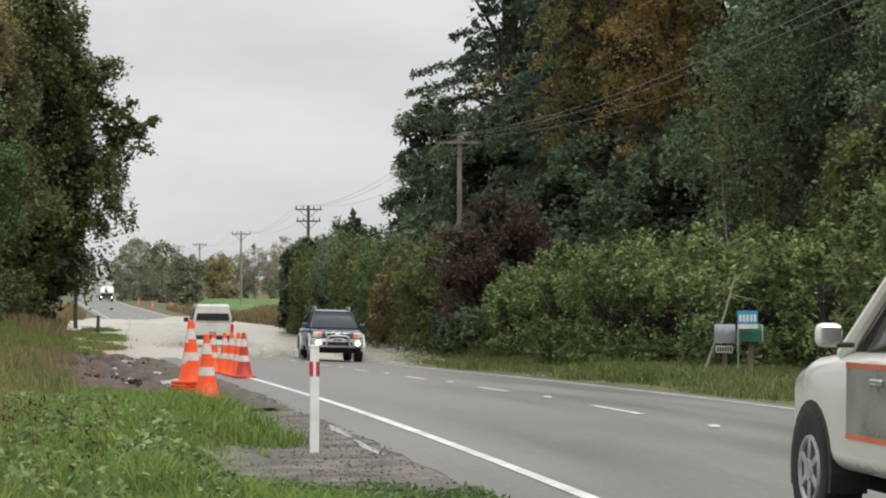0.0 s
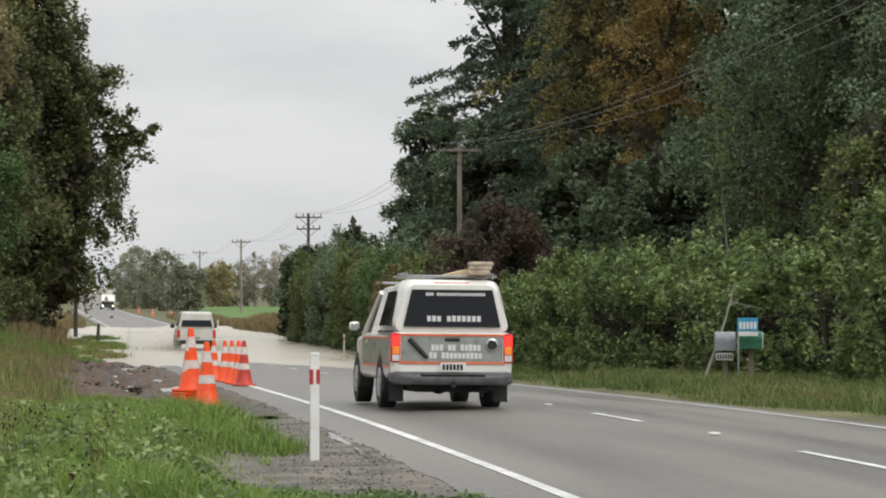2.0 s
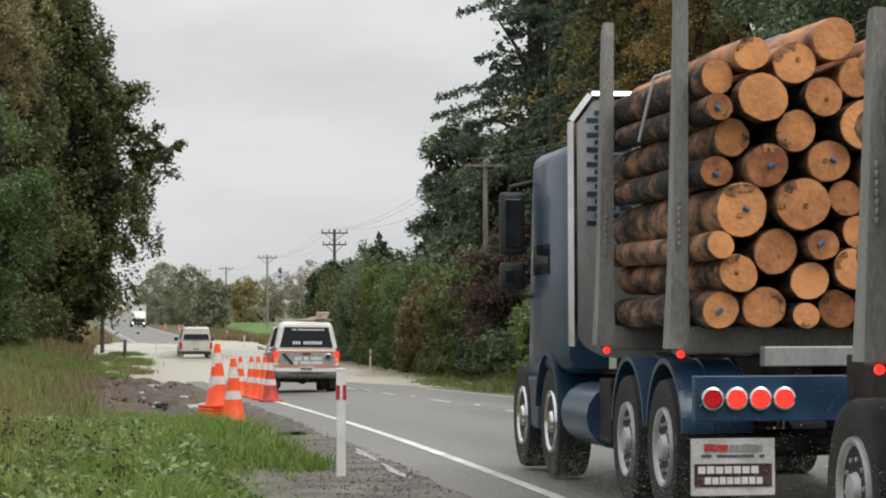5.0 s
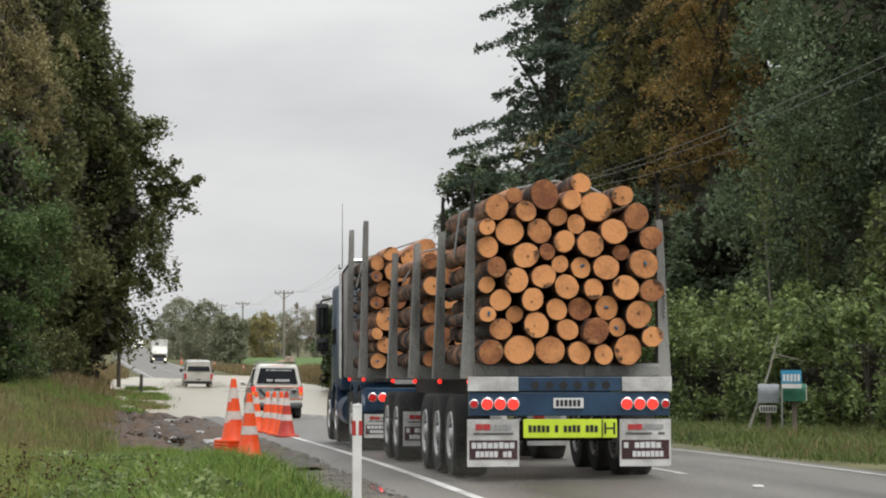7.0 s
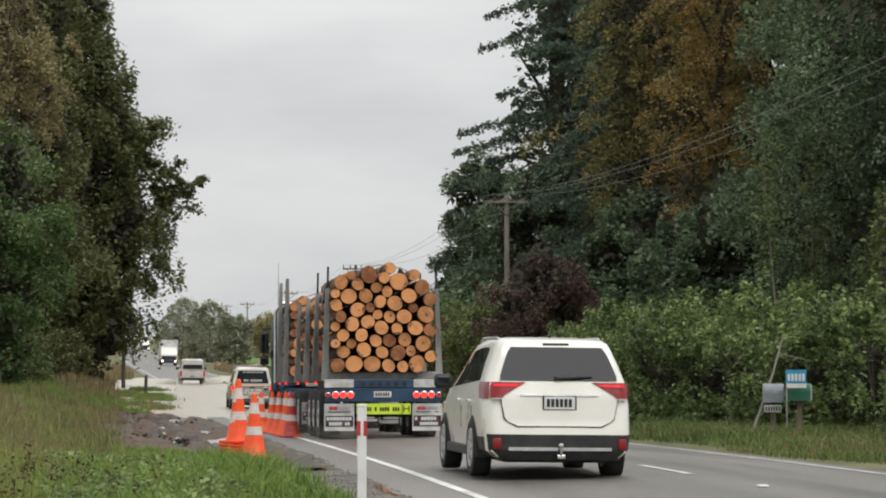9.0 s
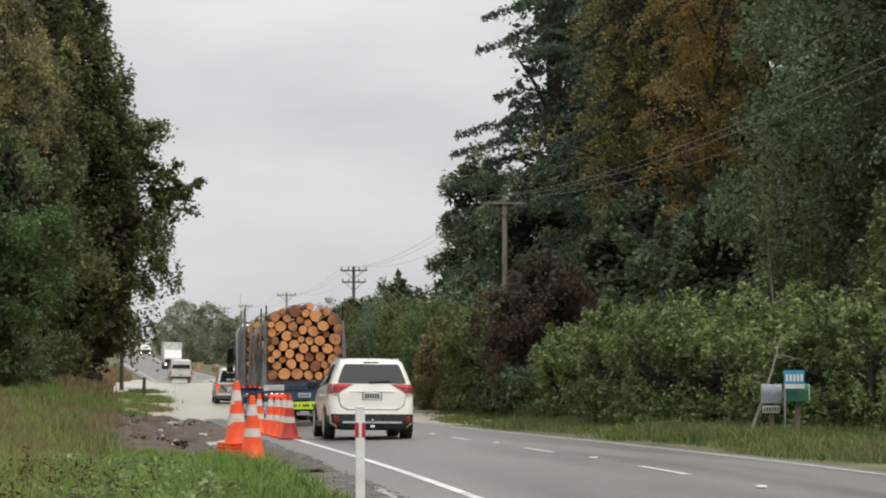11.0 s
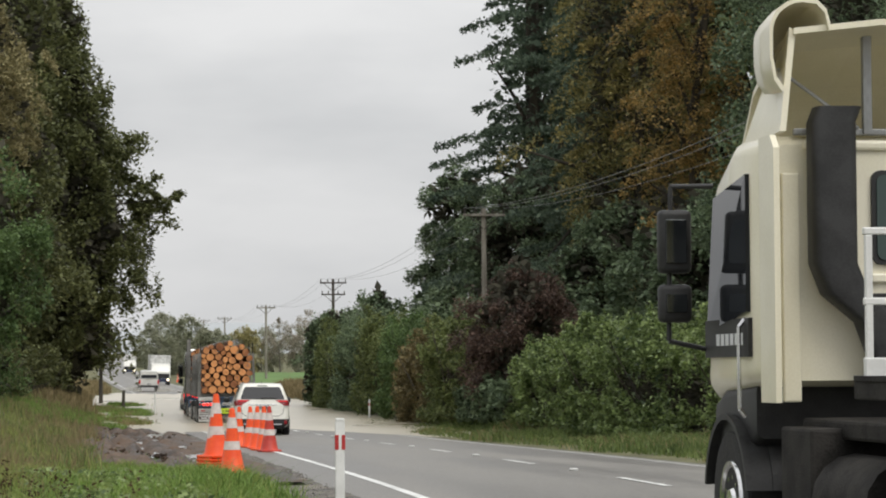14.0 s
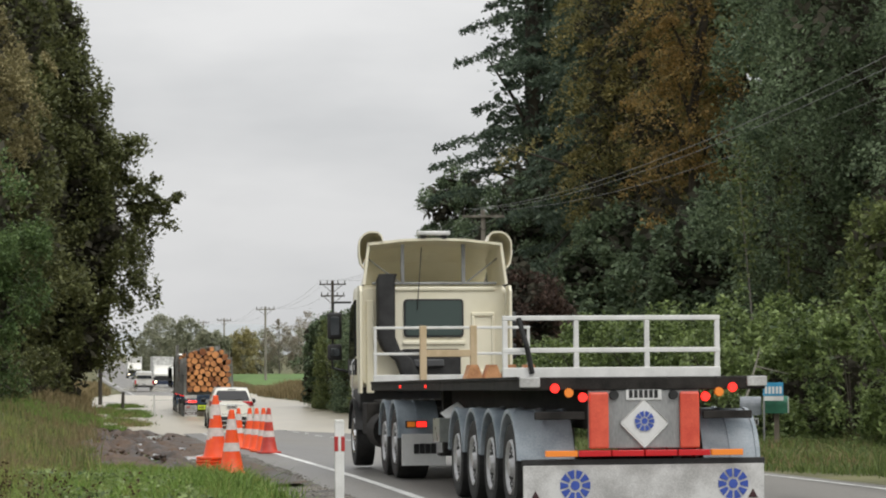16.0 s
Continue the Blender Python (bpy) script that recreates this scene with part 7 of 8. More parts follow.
def log_truck():
    """Its origin stays under the trailer's tail, so that the two ride as one line."""
    t = thing("log_truck", "blue logging truck with chrome rack carrying sawn logs", "truck")
    for s in (-0.42, 0.42):
        bm = bmesh.new()
        box(bm, s - 0.07, s + 0.07, 12.9, 21.6, 0.85, 1.15, 0.01)
        part("chassis_rail", bm, M_CHASSIS, t)
    bm = bmesh.new()
    box(bm, -1.2, 1.2, 12.85, 12.95, 0.72, 1.04, 0.01)
    part("rear_beam", bm, M_TRUCKBLUE, t)
    bm = bmesh.new()
    box(bm, -0.7, 0.9, 12.86, 13.0, 1.10, 1.24, 0.01)
    part("upper_beam", bm, M_GALV, t)
    for s in (-1, 1):
        for i, m in enumerate((M_TAILDIM, M_TAILRED, M_TAILRED, M_TAILRED)):
            lamp(t, s * (1.08 - i * 0.17), 12.85, 0.88, 0.065, m)
        flap(t, s * 0.91, 12.95, 0.20, 0.60, 0.60, 70 + 10 * s)
        for y in (13.75, 15.05):
            mudguard(t, s * 0.72, s * 1.22, y, 0.62, M_TRUCKBLUE)
        mudguard(t, s * 0.80, s * 1.24, 18.6, 0.62, M_TRUCKBLUE)
        bm = bmesh.new()
        cyl(bm, (s * 1.02, 16.4, 0.62), (s * 1.02, 17.6, 0.62), 0.27, n=16)
        part("fuel_tank", bm, M_TRUCKBLUE, t, smooth=True)
        bm = bmesh.new()
        box(bm, s * 0.8, s * 1.2, 15.8, 16.3, 0.42, 0.95, 0.02)
        part("tool_box", bm, M_CHASSIS, t)
    for y in (13.5, 16.2):
        stanchions(t, y, 1.22, 3.88)
    log_pack(t, 12.95, 16.6, 1.36, 3.25, 3.6, 8, 0.5)
    strap(t, 14.8, [(-1.17, 2.8), (-1.05, 3.3), (0.0, 3.64), (1.05, 3.3), (1.17, 2.8)])
    # tall guard behind the cab, with a mesh window
    bm = bmesh.new()
    prism(bm, rounded(2.44, 2.3, 0.35, 6, 0, 2.25), "y", 17.32, 17.36)
    gd = part("head_guard", bm, M_GALV, t, "pale grey cab guard with open mesh")
    bm = bmesh.new()
    tube(bm, [(-1.22, 17.34, 1.2), (-1.22, 17.34, 3.15), (-1.05, 17.34, 3.38), (1.05, 17.34, 3.38), (1.22, 17.34, 3.15), (1.22, 17.34, 1.2)], 0.045)
    part("guard_frame", bm, M_CHROME, gd, smooth=True)
    bm = bmesh.new()
    for i in range(16):
        for j in range(16):
            x, z = -1.1 + i * 0.145, 2.25 + j * 0.064
            box(bm, x + (0.07 if j % 2 else 0), x + 0.105 + (0.07 if j % 2 else 0), 17.312, 17.318, z, z + 0.04)
    tagged(part("guard_mesh", bm, M_TRUCKBLUE, gd), kind="stuff")
    shell("cab", [(17.75, 1.18, 1.0, 2.95, 0.12), (17.9, 1.22, 0.95, 3.0, 0.14), (19.4, 1.22, 0.95, 3.0, 0.14), (19.85, 1.20, 0.8, 2.7, 0.16, 1.12), (20.0, 1.12, 0.75, 1.9, 0.16)], M_TRUCKBLUE, t, "dark blue cab")
    for s in (-1, 1):
        bm = bmesh.new()
        panel(bm, [(s * 1.222, 18.5, 1.85), (s * 1.222, 19.4, 1.85), (s * 1.19, 19.35, 2.6), (s * 1.19, 18.5, 2.6)], 0.01)
        part("door_window", bm, M_GLASS, t)
        bm = bmesh.new()
        tube(bm, [(s * 1.2, 19.55, 2.75), (s * 1.42, 19.6, 2.7), (s * 1.42, 19.6, 1.7), (s * 1.2, 19.5, 1.65)], 0.02)
        mr = part("mirror_arm", bm, M_BLACK, t)
        for z0, z1 in ((2.05, 2.65), (1.72, 1.98)):
            bm = bmesh.new()
            box(bm, s * 1.28, s * 1.52, 19.5, 19.62, z0, z1, 0.04, 3)
            part("mirror_shell", bm, M_BLACK, mr, smooth=True)
            bm = bmesh.new()
            box(bm, s * 1.325, s * 1.475, 19.488, 19.502, z0 + 0.07, z1 - 0.07, 0.004)
            part("mirror_glass", bm, M_MIRROR, mr)
        bm = bmesh.new()
        cyl(bm, (s * 0.8, 17.55, 1.0), (s * 0.8, 17.55, 3.3), 0.075, n=12)
        part("exhaust_stack", bm, M_CHROME, t, smooth=True)
        bm = bmesh.new()
        box(bm, s * 0.9, s * 1.2, 19.3, 20.1, 0.4, 0.9, 0.04)
        part("step", bm, M_TRUCKBLUE, t)
    bm = bmesh.new()
    cyl(bm, (-1.0, 19.7, 2.9), (-1.0, 19.7, 4.6), 0.012, 0.004, n=6)
    part("aerial", bm, M_BLACK, t)
    for y in (13.75, 15.05, 18.6, 20.2):
        bm = bmesh.new()
        cyl(bm, (-1.0, y, 0.5), (1.0, y, 0.5), 0.07, n=10)
        part("axle", bm, M_CHASSIS, t)
    for w in wheels(t, [(s * 1.02, y) for y in (13.75, 15.05) for s in (-1, 1)], 0.50, 0.46, 0.29, 0, M_ALLOY) + wheels(t, [(s * 1.06, y) for y in (18.6, 20.2) for s in (-1, 1)], 0.50, 0.32, 0.29, 0, M_CHROME):
        WHEELS.append(("log", w, 0.50))
    return t


def rail_frame(veh, y, x0, x1, z0, z1, posts, mids, r=0.035, material=None, name="rail_fence"):
    material = material or M_POST
    bm = bmesh.new()
    box(bm, x0, x1, y - r * 1.2, y + r * 1.2, z0, z0 + 0.11, 0.008)
    fe = part(name, bm, material, veh)
    for z in (z1,) + tuple(mids):
        bm = bmesh.new()
        box(bm, x0, x1, y - r, y + r, z - r, z + r, 0.008)
        part("rail", bm, material, fe)
    for x in posts:
        bm = bmesh.new()
        box(bm, x - r, x + r, y - r * 0.9, y + r * 0.9, z0 + 0.1, z1 - r, 0.006)
        part("upright", bm, material, fe)
    return fe


def flatbed_trailer():
    t = thing("flatbed_trailer", "long four-axle flatbed trailer with white end fences", "trailer")
    bm = bmesh.new()
    box(bm, -1.24, 1.24, 0.0, 14.15, 1.24, 1.37, 0.012)
    part("deck", bm, M_CHASSIS, t)
    for s in (-1, 1):
        bm = bmesh.new()
        box(bm, s * 1.238, s * 1.256, 0.1, 14.1, 1.345, 1.378, 0.004)
        part("deck_rim", bm, M_CHASSIS, t)
        for y in (7.4, 10.2):
            bm = bmesh.new()
            box(bm, s * 1.238, s * 1.258, y, y + 0.07, 1.275, 1.315, 0.006)
            part("side_marker", bm, M_TAILRED, t)
        bm = bmesh.new()
        box(bm, s * 0.82 - 0.06, s * 0.82 + 0.06, 8.5, 8.62, 0.42, 1.24, 0.01)
        box(bm, s * 0.82 - 0.12, s * 0.82 + 0.12, 8.44, 8.68, 0.38, 0.42, 0.008)
        part("landing_leg", bm, M_CHASSIS, t)
    bm = bmesh.new()
    box(bm, -1.20, -0.78, 6.5, 7.1, 0.60, 0.90, 0.015)
    tb = part("toolbox", bm, M_GREYPANEL, t, "grey steel toolbox with lifted lid")
    bm = bmesh.new()
    box(bm, -0.13, 0.13, -0.15, 0.15, 0.0, 0.03, 0.008, m=Matrix.Translation((-0.98, 6.78, 0.97)) @ Matrix.Rotation(radians(-32), 4, "Y") @ Matrix.Rotation(radians(18), 4, "X"))
    part("toolbox_lid", bm, M_WHITE, tb)
    for i in range(3):
        bm = bmesh.new()
        tube(bm, [(-0.5 + 0.3 * i, 11.0, 1.1), (-0.55 + 0.3 * i, 11.3, 0.8), (-0.45 + 0.3 * i, 11.9, 0.75), (-0.4 + 0.3 * i, 12.3, 1.0)], 0.022)
        part("air_hose", bm, M_BLACK, t, smooth=True)
    for s in (-0.45, 0.45):
        bm = bmesh.new()
        box(bm, s - 0.07, s + 0.07, 0.2, 10.9, 0.85, 1.24, 0.01)
        part("chassis_rail", bm, M_CHASSIS, t)
    rail_frame(t, 1.6, -1.17, 1.17, 1.37, 2.0, (-1.14, -0.38, 0.38, 1.14), (1.66,), 0.026, name="rear_fence")
    rail_frame(t, 14.0, -1.22, 1.22, 1.37, 2.20, (-1.19, 1.19), (1.80,), 0.021, name="front_fence")
    for x in (-0.46, 0.32):
        bm = bmesh.new()
        box(bm, x - 0.05, x + 0.05, 13.87, 13.97, 1.38, 2.23, 0.008)
        part("timber_post", bm, M_NEWTIMBER, t)
    bm = bmesh.new()
    box(bm, -0.41, 0.27, 13.88, 13.96, 1.75, 1.86, 0.008)
    part("timber_rail", bm, M_NEWTIMBER, t)
    bm = bmesh.new()
    tube(bm, [(-1.0, 1.56, 2.0), (-0.92, 1.52, 1.7), (-0.86, 1.56, 1.42)], 0.028)
    part("ratchet_strap", bm, M_BLACK, t)
    for i, (x, y, w) in enumerate(((-0.75, 3.0, 0.6), (-0.1, 3.3, 0.8), (0.35, 2.6, 0.5), (0.1, 4.0, 0.5))):
        bm = bmesh.new()
        box(bm, x, x + w, y, y + 0.5, 1.37, 1.37 + 0.05 + 0.02 * i, 0.008)
        part("timber_dunnage", bm, M_CHOCK, t)
    for i in range(4):
        bm = bmesh.new()
        prism(bm, [(-0.125, 1.374), (0.125, 1.374), (0.115, 1.46), (0.06, 1.60), (-0.045, 1.60), (-0.09, 1.46)], "y", -0.2, 0.2)
        bmesh.ops.translate(bm, verts=bm.verts[:], vec=(0.27 * i, 0.0, 0.0))
        p = part("timber_chock", bm, M_CHOCK, t)
        p.location = (-0.10, 11.2, 0)
    # tail panel
    bm = bmesh.new()
    box(bm, -0.56, 0.56, 0.02, 0.06, 0.66, 1.24, 0.01)
    pn = part("tail_panel", bm, M_GALV, t, "grey tail panel with diamond placard")
    for s in (-1, 1):
        bm = bmesh.new()
        box(bm, s * 0.36 - 0.0, s * 0.56, -0.02, 0.02, 0.66, 1.22, 0.02)
        part("marker_board", bm, M_BOARD, t, "orange-red vertical reflector board")
        for x, z, m in ((0.90, 1.26, M_TAILRED), (0.76, 1.215, M_AMBER), (0.62, 1.17, M_TAILRED)):
            lamp(t, s * x, -0.005, z, 0.048, m, rim=False)
        lamp(pn, s * 0.30, 0.02, 1.19, 0.05, M_BLACK, name="round_fitting", rim=False)
        bm = bmesh.new()
        box(bm, s * 1.05, s * 1.25, -0.03, 0.03, 1.27, 1.37, 0.01)
        part("corner_marker", bm, M_DIRTYWHITE, t)
        bm = bmesh.new()
        box(bm, s * 0.60, s * 1.1, 0.0, 0.05, 0.95, 1.03, 0.01)
        part("bracket", bm, M_CHASSIS, t)
    plate_bars(t, 0, 0.012, 1.20, 0.36, 0.12)
    bm = bmesh.new()
    box(bm, -0.175, 0.175, -0.012, 0.0, -0.175, 0.175, 0.02, m=Matrix.Translation((0, 0.01, 0.91)) @ Matrix.Rotation(radians(45), 4, "Y"))
    dm = part("diamond_placard", bm, M_WHITE, pn)

    def emblem(x, y, z, r, parent):
        for i in range(10):
            a = 2 * math.pi * i / 10
            bm = bmesh.new()
            pts = [(x + q * r * math.cos(a + d), z + q * r * math.sin(a + d)) for q, d in ((0.46, -0.20), (1.0, -0.235), (1.0, 0.235), (0.46, 0.20))]
            prism(bm, pts, "y", y - 0.006, y)
            part("emblem_segment", bm, M_WHEELBLUE, parent)
        bm = bmesh.new()
        cyl(bm, (x, y - 0.006, z), (x, y, z), r * 0.30, n=14)
        part("emblem_hub", bm, M_WHEELBLUE, parent)
    emblem(0, -0.012, 0.93, 0.10, dm)
    for i in range(6):
        bm = bmesh.new()
        x = -1.0 + i * 0.335
        box(bm, x, x + 0.32, -0.03, 0.03, 0.585, 0.645, 0.005)
        part("reflector_bar", bm, M_AMBER if i in (0, 5) else M_TAILDIM, t)
    bm = bmesh.new()
    box(bm, -1.23, 1.23, 0.03, 0.06, 0.48, 0.56, 0.008)
    part("flap_bar", bm, M_BLACK, t)
    bm = bmesh.new()
    box(bm, -1.22, 1.22, 0.02, 0.035, 0.08, 0.50, 0.01)
    fl = part("rear_flap", bm, M_DIRTYWHITE, t, "full-width white mud flap with blue wheel emblems")
    for s in (-1, 1):
        emblem(s * 0.80 + 0.1, 0.018, 0.30, 0.155, fl)
        bm = bmesh.new()
        prism(bm, [(s * 1.1 - 0.05, 0.16), (s * 1.1 + 0.05, 0.16), (s * 1.1, 0.25)], "y", 0.012, 0.02)
        part("triangle_mark", bm, M_MAROON, fl)
    for k, y in enumerate((0.85, 2.15, 3.45, 4.75)):
        for s in (-1, 1):
            mudguard(t, s * 0.66, s * 1.24, y, 0.60, M_GUARD, 0.44)
        bm = bmesh.new()
        cyl(bm, (-1.0, y, 0.46), (1.0, y, 0.46), 0.07, n=10)
        part("axle", bm, M_CHASSIS, t)
    for w in wheels(t, [(s * 1.0, y) for y in (0.85, 2.15, 3.45, 4.75) for s in (-1, 1)], 0.46, 0.46, 0.28, 0, M_ALLOY):
        WHEELS.append(("semi", w, 0.46))
    return t


def tractor_unit():
    """Origin under the trailer's tail, as with the log truck."""
    t = thing("tractor_unit", "cream cab-over tractor truck with tall roof deflector", "truck")
    B = 16.2
    shell("cab", [(B, 1.16, 1.34, 2.89, 0.10), (B + 0.08, 1.22, 1.32, 2.95, 0.12), (B + 0.7, 1.24, 1.28, 2.97, 0.12), (B + 1.5, 1.23, 1.22, 2.8, 0.14, 1.16), (B + 1.7, 1.15, 1.18, 1.9, 0.14)], M_CREAM, t, "cream cab")
    shell("cab_skirt", [(B + 0.45, 1.16, 0.95, 1.33, 0.06), (B + 1.2, 1.2, 0.62, 1.29, 0.08), (B + 1.68, 1.14, 0.5, 1.22, 0.10)], M_BLACK, t, "black lower cab skirt")
    bm = bmesh.new()
    prism(bm, rounded(0.98, 0.62, 0.06, 4, 0.0, 2.41), "y", B - 0.03, B + 0.03)
    part("window_seal", bm, M_BLACK, t)
    bm = bmesh.new()
    prism(bm, rounded(0.92, 0.56, 0.05, 4, 0.0, 2.41), "y", B - 0.04, B - 0.01)
    part("rear_window", bm, M_CABWINDOW, t, "grey-green rear window")
    for x0, x1, z0, z1 in ((-0.50, 0.52, 1.98, 2.04), (0.62, 1.0, 1.5, 1.56), (0.62, 1.0, 2.44, 2.5), (0.62, 0.67, 1.56, 2.44), (0.95, 1.0, 1.56, 2.44), (-1.1, -0.98, 1.2, 2.7)):
        bm = bmesh.new()
        box(bm, x0, x1, B - 0.035, B + 0.02, z0, z1, 0.012)
        part("pressed_rib", bm, M_CREAM, t)
    bm = bmesh.new()
    box(bm, -0.95, 1.02, B - 0.03, B + 0.02, 2.85, 2.92, 0.02)
    part("roof_rib", bm, M_CREAM, t)
    bm = bmesh.new()
    prism(bm, rounded(0.98, 0.54, 0.06, 4, -0.05, 1.64), "y", B - 0.02, B + 0.04)
    part("engine_opening", bm, M_BLACK, t)
    bm = bmesh.new()
    box(bm, -0.34, 0.16, B - 0.10, B, 1.62, 1.74, 0.02)
    part("engine_cover", bm, M_GREYPLASTIC, t)
    # air intake on the cab's back
    bm = bmesh.new()
    loft(bm, [[(x + u, B - 0.16 + v, z) for u, v in rounded(0.30, 0.22, 0.06, 4)] for x, z in ((-0.76, 3.12), (-0.80, 3.02), (-0.80, 2.1), (-0.72, 1.9), (-0.5, 1.72), (-0.42, 1.5), (-0.42, 1.3))])
    part("air_intake", bm, M_BLACK, t, "black plastic air intake duct", True)
    for s in (-1, 1):
        # side fairing strips and open deflector
        bm = bmesh.new()
        prism(bm, [(B - 0.35, 1.2), (B + 0.02, 1.2), (B + 0.02, 2.93), (B - 0.26, 2.93), (B - 0.35, 2.84)], "x", s * 1.20, s * 1.24)
        part("side_fairing", bm, M_CREAM, t)
        bm = bmesh.new()
        loft(bm, [[(s * 1.14, B - 0.30, 2.95), (s * 1.18, B - 0.30, 2.95), (s * 1.10, B + 1.0, 2.94), (s * 1.06, B + 1.0, 2.94)], [(s * 1.06, B - 0.27, 3.60), (s * 1.10, B - 0.27, 3.63), (s * 0.98, B + 0.6, 3.52), (s * 0.94, B + 0.6, 3.50)]])
        part("deflector_side", bm, M_CREAM, t, smooth=False)
        path = [(0.84, 3.62), (0.87, 3.74), (0.93, 3.80), (1.03, 3.81)] + [(1.03 + 0.22 * math.sin(v), 3.59 + 0.22 * math.cos(v)) for v in np.linspace(0.25, 1.57, 7)] + [(1.25, 3.42), (1.225, 3.28), (1.17, 3.20)]
        mid = (1.02, 3.50)
        thin = [(x + (mid[0] - x) * 0.09, z + (mid[1] - z) * 0.09) for x, z in path]
        bm = bmesh.new()
        loft(bm, [[(s * (u * q + 1.02 * (1 - q)), y, z * q + 3.5 * (1 - q)) for u, z in path + thin[::-1]] for y, q in ((B - 0.34, 1.0), (B - 0.1, 0.97), (B + 0.2, 0.86), (B + 0.36, 0.5), (B + 0.42, 0.04))])
        part("deflector_lip", bm, M_CREAM, t, smooth=True)
        bm = bmesh.new()
        box(bm, s * 0.50 - 0.03, s * 0.50 + 0.03, B + 0.0, B + 0.05, 2.96, 3.62, 0.005)
        part("deflector_strut", bm, M_GALV, t)
        bm = bmesh.new()
        cyl(bm, (s * 0.56, B + 0.02, 3.0), (s * 1.08, B + 0.1, 3.40), 0.012, n=6)
        part("deflector_brace", bm, M_GALV, t)
        bm = bmesh.new()
        tube(bm, [(s * 1.2, B + 1.45, 2.72), (s * 1.5, B + 1.5, 2.72), (s * 1.52, B + 1.5, 1.62), (s * 1.2, B + 1.5, 1.55)], 0.018)
        mr = part("mirror_arm", bm, M_BLACK, t)
        for z0, z1 in ((2.1, 2.55), (1.75, 2.02)):
            bm = bmesh.new()
            box(bm, s * 1.36, s * 1.60, B + 1.42, B + 1.54, z0, z1, 0.04, 3)
            part("mirror_shell", bm, M_BLACK, mr, smooth=True)
            bm = bmesh.new()
            box(bm, s * 1.405, s * 1.555, B + 1.406, B + 1.422, z0 + 0.07, z1 - 0.07, 0.004)
            part("mirror_glass", bm, M_MIRROR, mr)
        bm = bmesh.new()
        panel(bm, [(s * 1.238, B + 0.32, 1.80), (s * 1.232, B + 1.46, 1.68), (s * 1.212, B + 1.32, 2.62), (s * 1.236, B + 0.32, 2.72)], 0.022)
        part("door_window", bm, M_GLASS, t)
        bm = bmesh.new()
        box(bm, s * 1.22, s * 1.256, B + 0.28, B + 1.5, 1.50, 1.76)
        db = part("dark_band", bm, M_BLACK, t, "black door band with pale lettering")
        for k in range(6):
            bm = bmesh.new()
            box(bm, s * 1.254, s * 1.260, B + 0.42 + 0.13 * k, B + 0.51 + 0.13 * k, 1.58, 1.66)
            part("band_lettering", bm, M_LETTER, db)
        bm = bmesh.new()
        tube(bm, [(s * 1.25, B + 0.4, 1.1), (s * 1.29, B + 0.4, 1.15), (s * 1.29, B + 0.4, 1.7), (s * 1.25, B + 0.4, 1.75)], 0.015)
        part("grab_handle", bm, M_CHROME, t)
        for y in (11.2, 12.5):
            mudguard(t, s * 0.66, s * 1.24, y, 0.62, M_GUARD, 0.48)
        bm = bmesh.new()
        cyl(bm, (s * 0.95, 14.0, 0.62), (s * 0.95, 15.1, 0.62), 0.28, n=16)
        part("fuel_tank", bm, M_CHASSIS, t, smooth=True)
        bm = bmesh.new()
        box(bm, s * 0.72, s * 1.2, 15.2, 15.9, 0.55, 1.05, 0.02)
        part("battery_box", bm, M_CHASSIS, t)
        mudguard(t, s * 0.85, s * 1.24, 17.2, 0.60, M_BLACK, 0.5)
        bm = bmesh.new()
        box(bm, s * 0.60, s * 1.22, 10.34, 10.36, 0.20, 0.64, 0.008)
        fl = part("mud_flap", bm, M_WHITE, t, "white mud flap with dark emblem")
        bars(fl, s * 0.91 - 0.14, s * 0.91 + 0.18, 0.44, 0.15, 4, 10.335, M_INK, "flap_emblem", 0.8)
        bm = bmesh.new()
        box(bm, s * 0.85, s * 1.15, 10.42, 10.50, 0.72, 0.82, 0.01)
        lp = part("lamp_housing", bm, M_CHASSIS, t)
        for x0, x1, m in ((0.86, 0.97, M_AMBER), (0.99, 1.13, M_TAILRED)):
            bm = bmesh.new()
            a, b = (s * x0, s * x1) if s > 0 else (-x1, -x0)
            if s < 0:
                a, b = (-1.13 + (x0 - 0.86), -1.13 + (x1 - 0.86))
            box(bm, a, b, 10.40, 10.43, 0.735, 0.81, 0.006)
            part("lens", bm, m, lp)
    bm = bmesh.new()
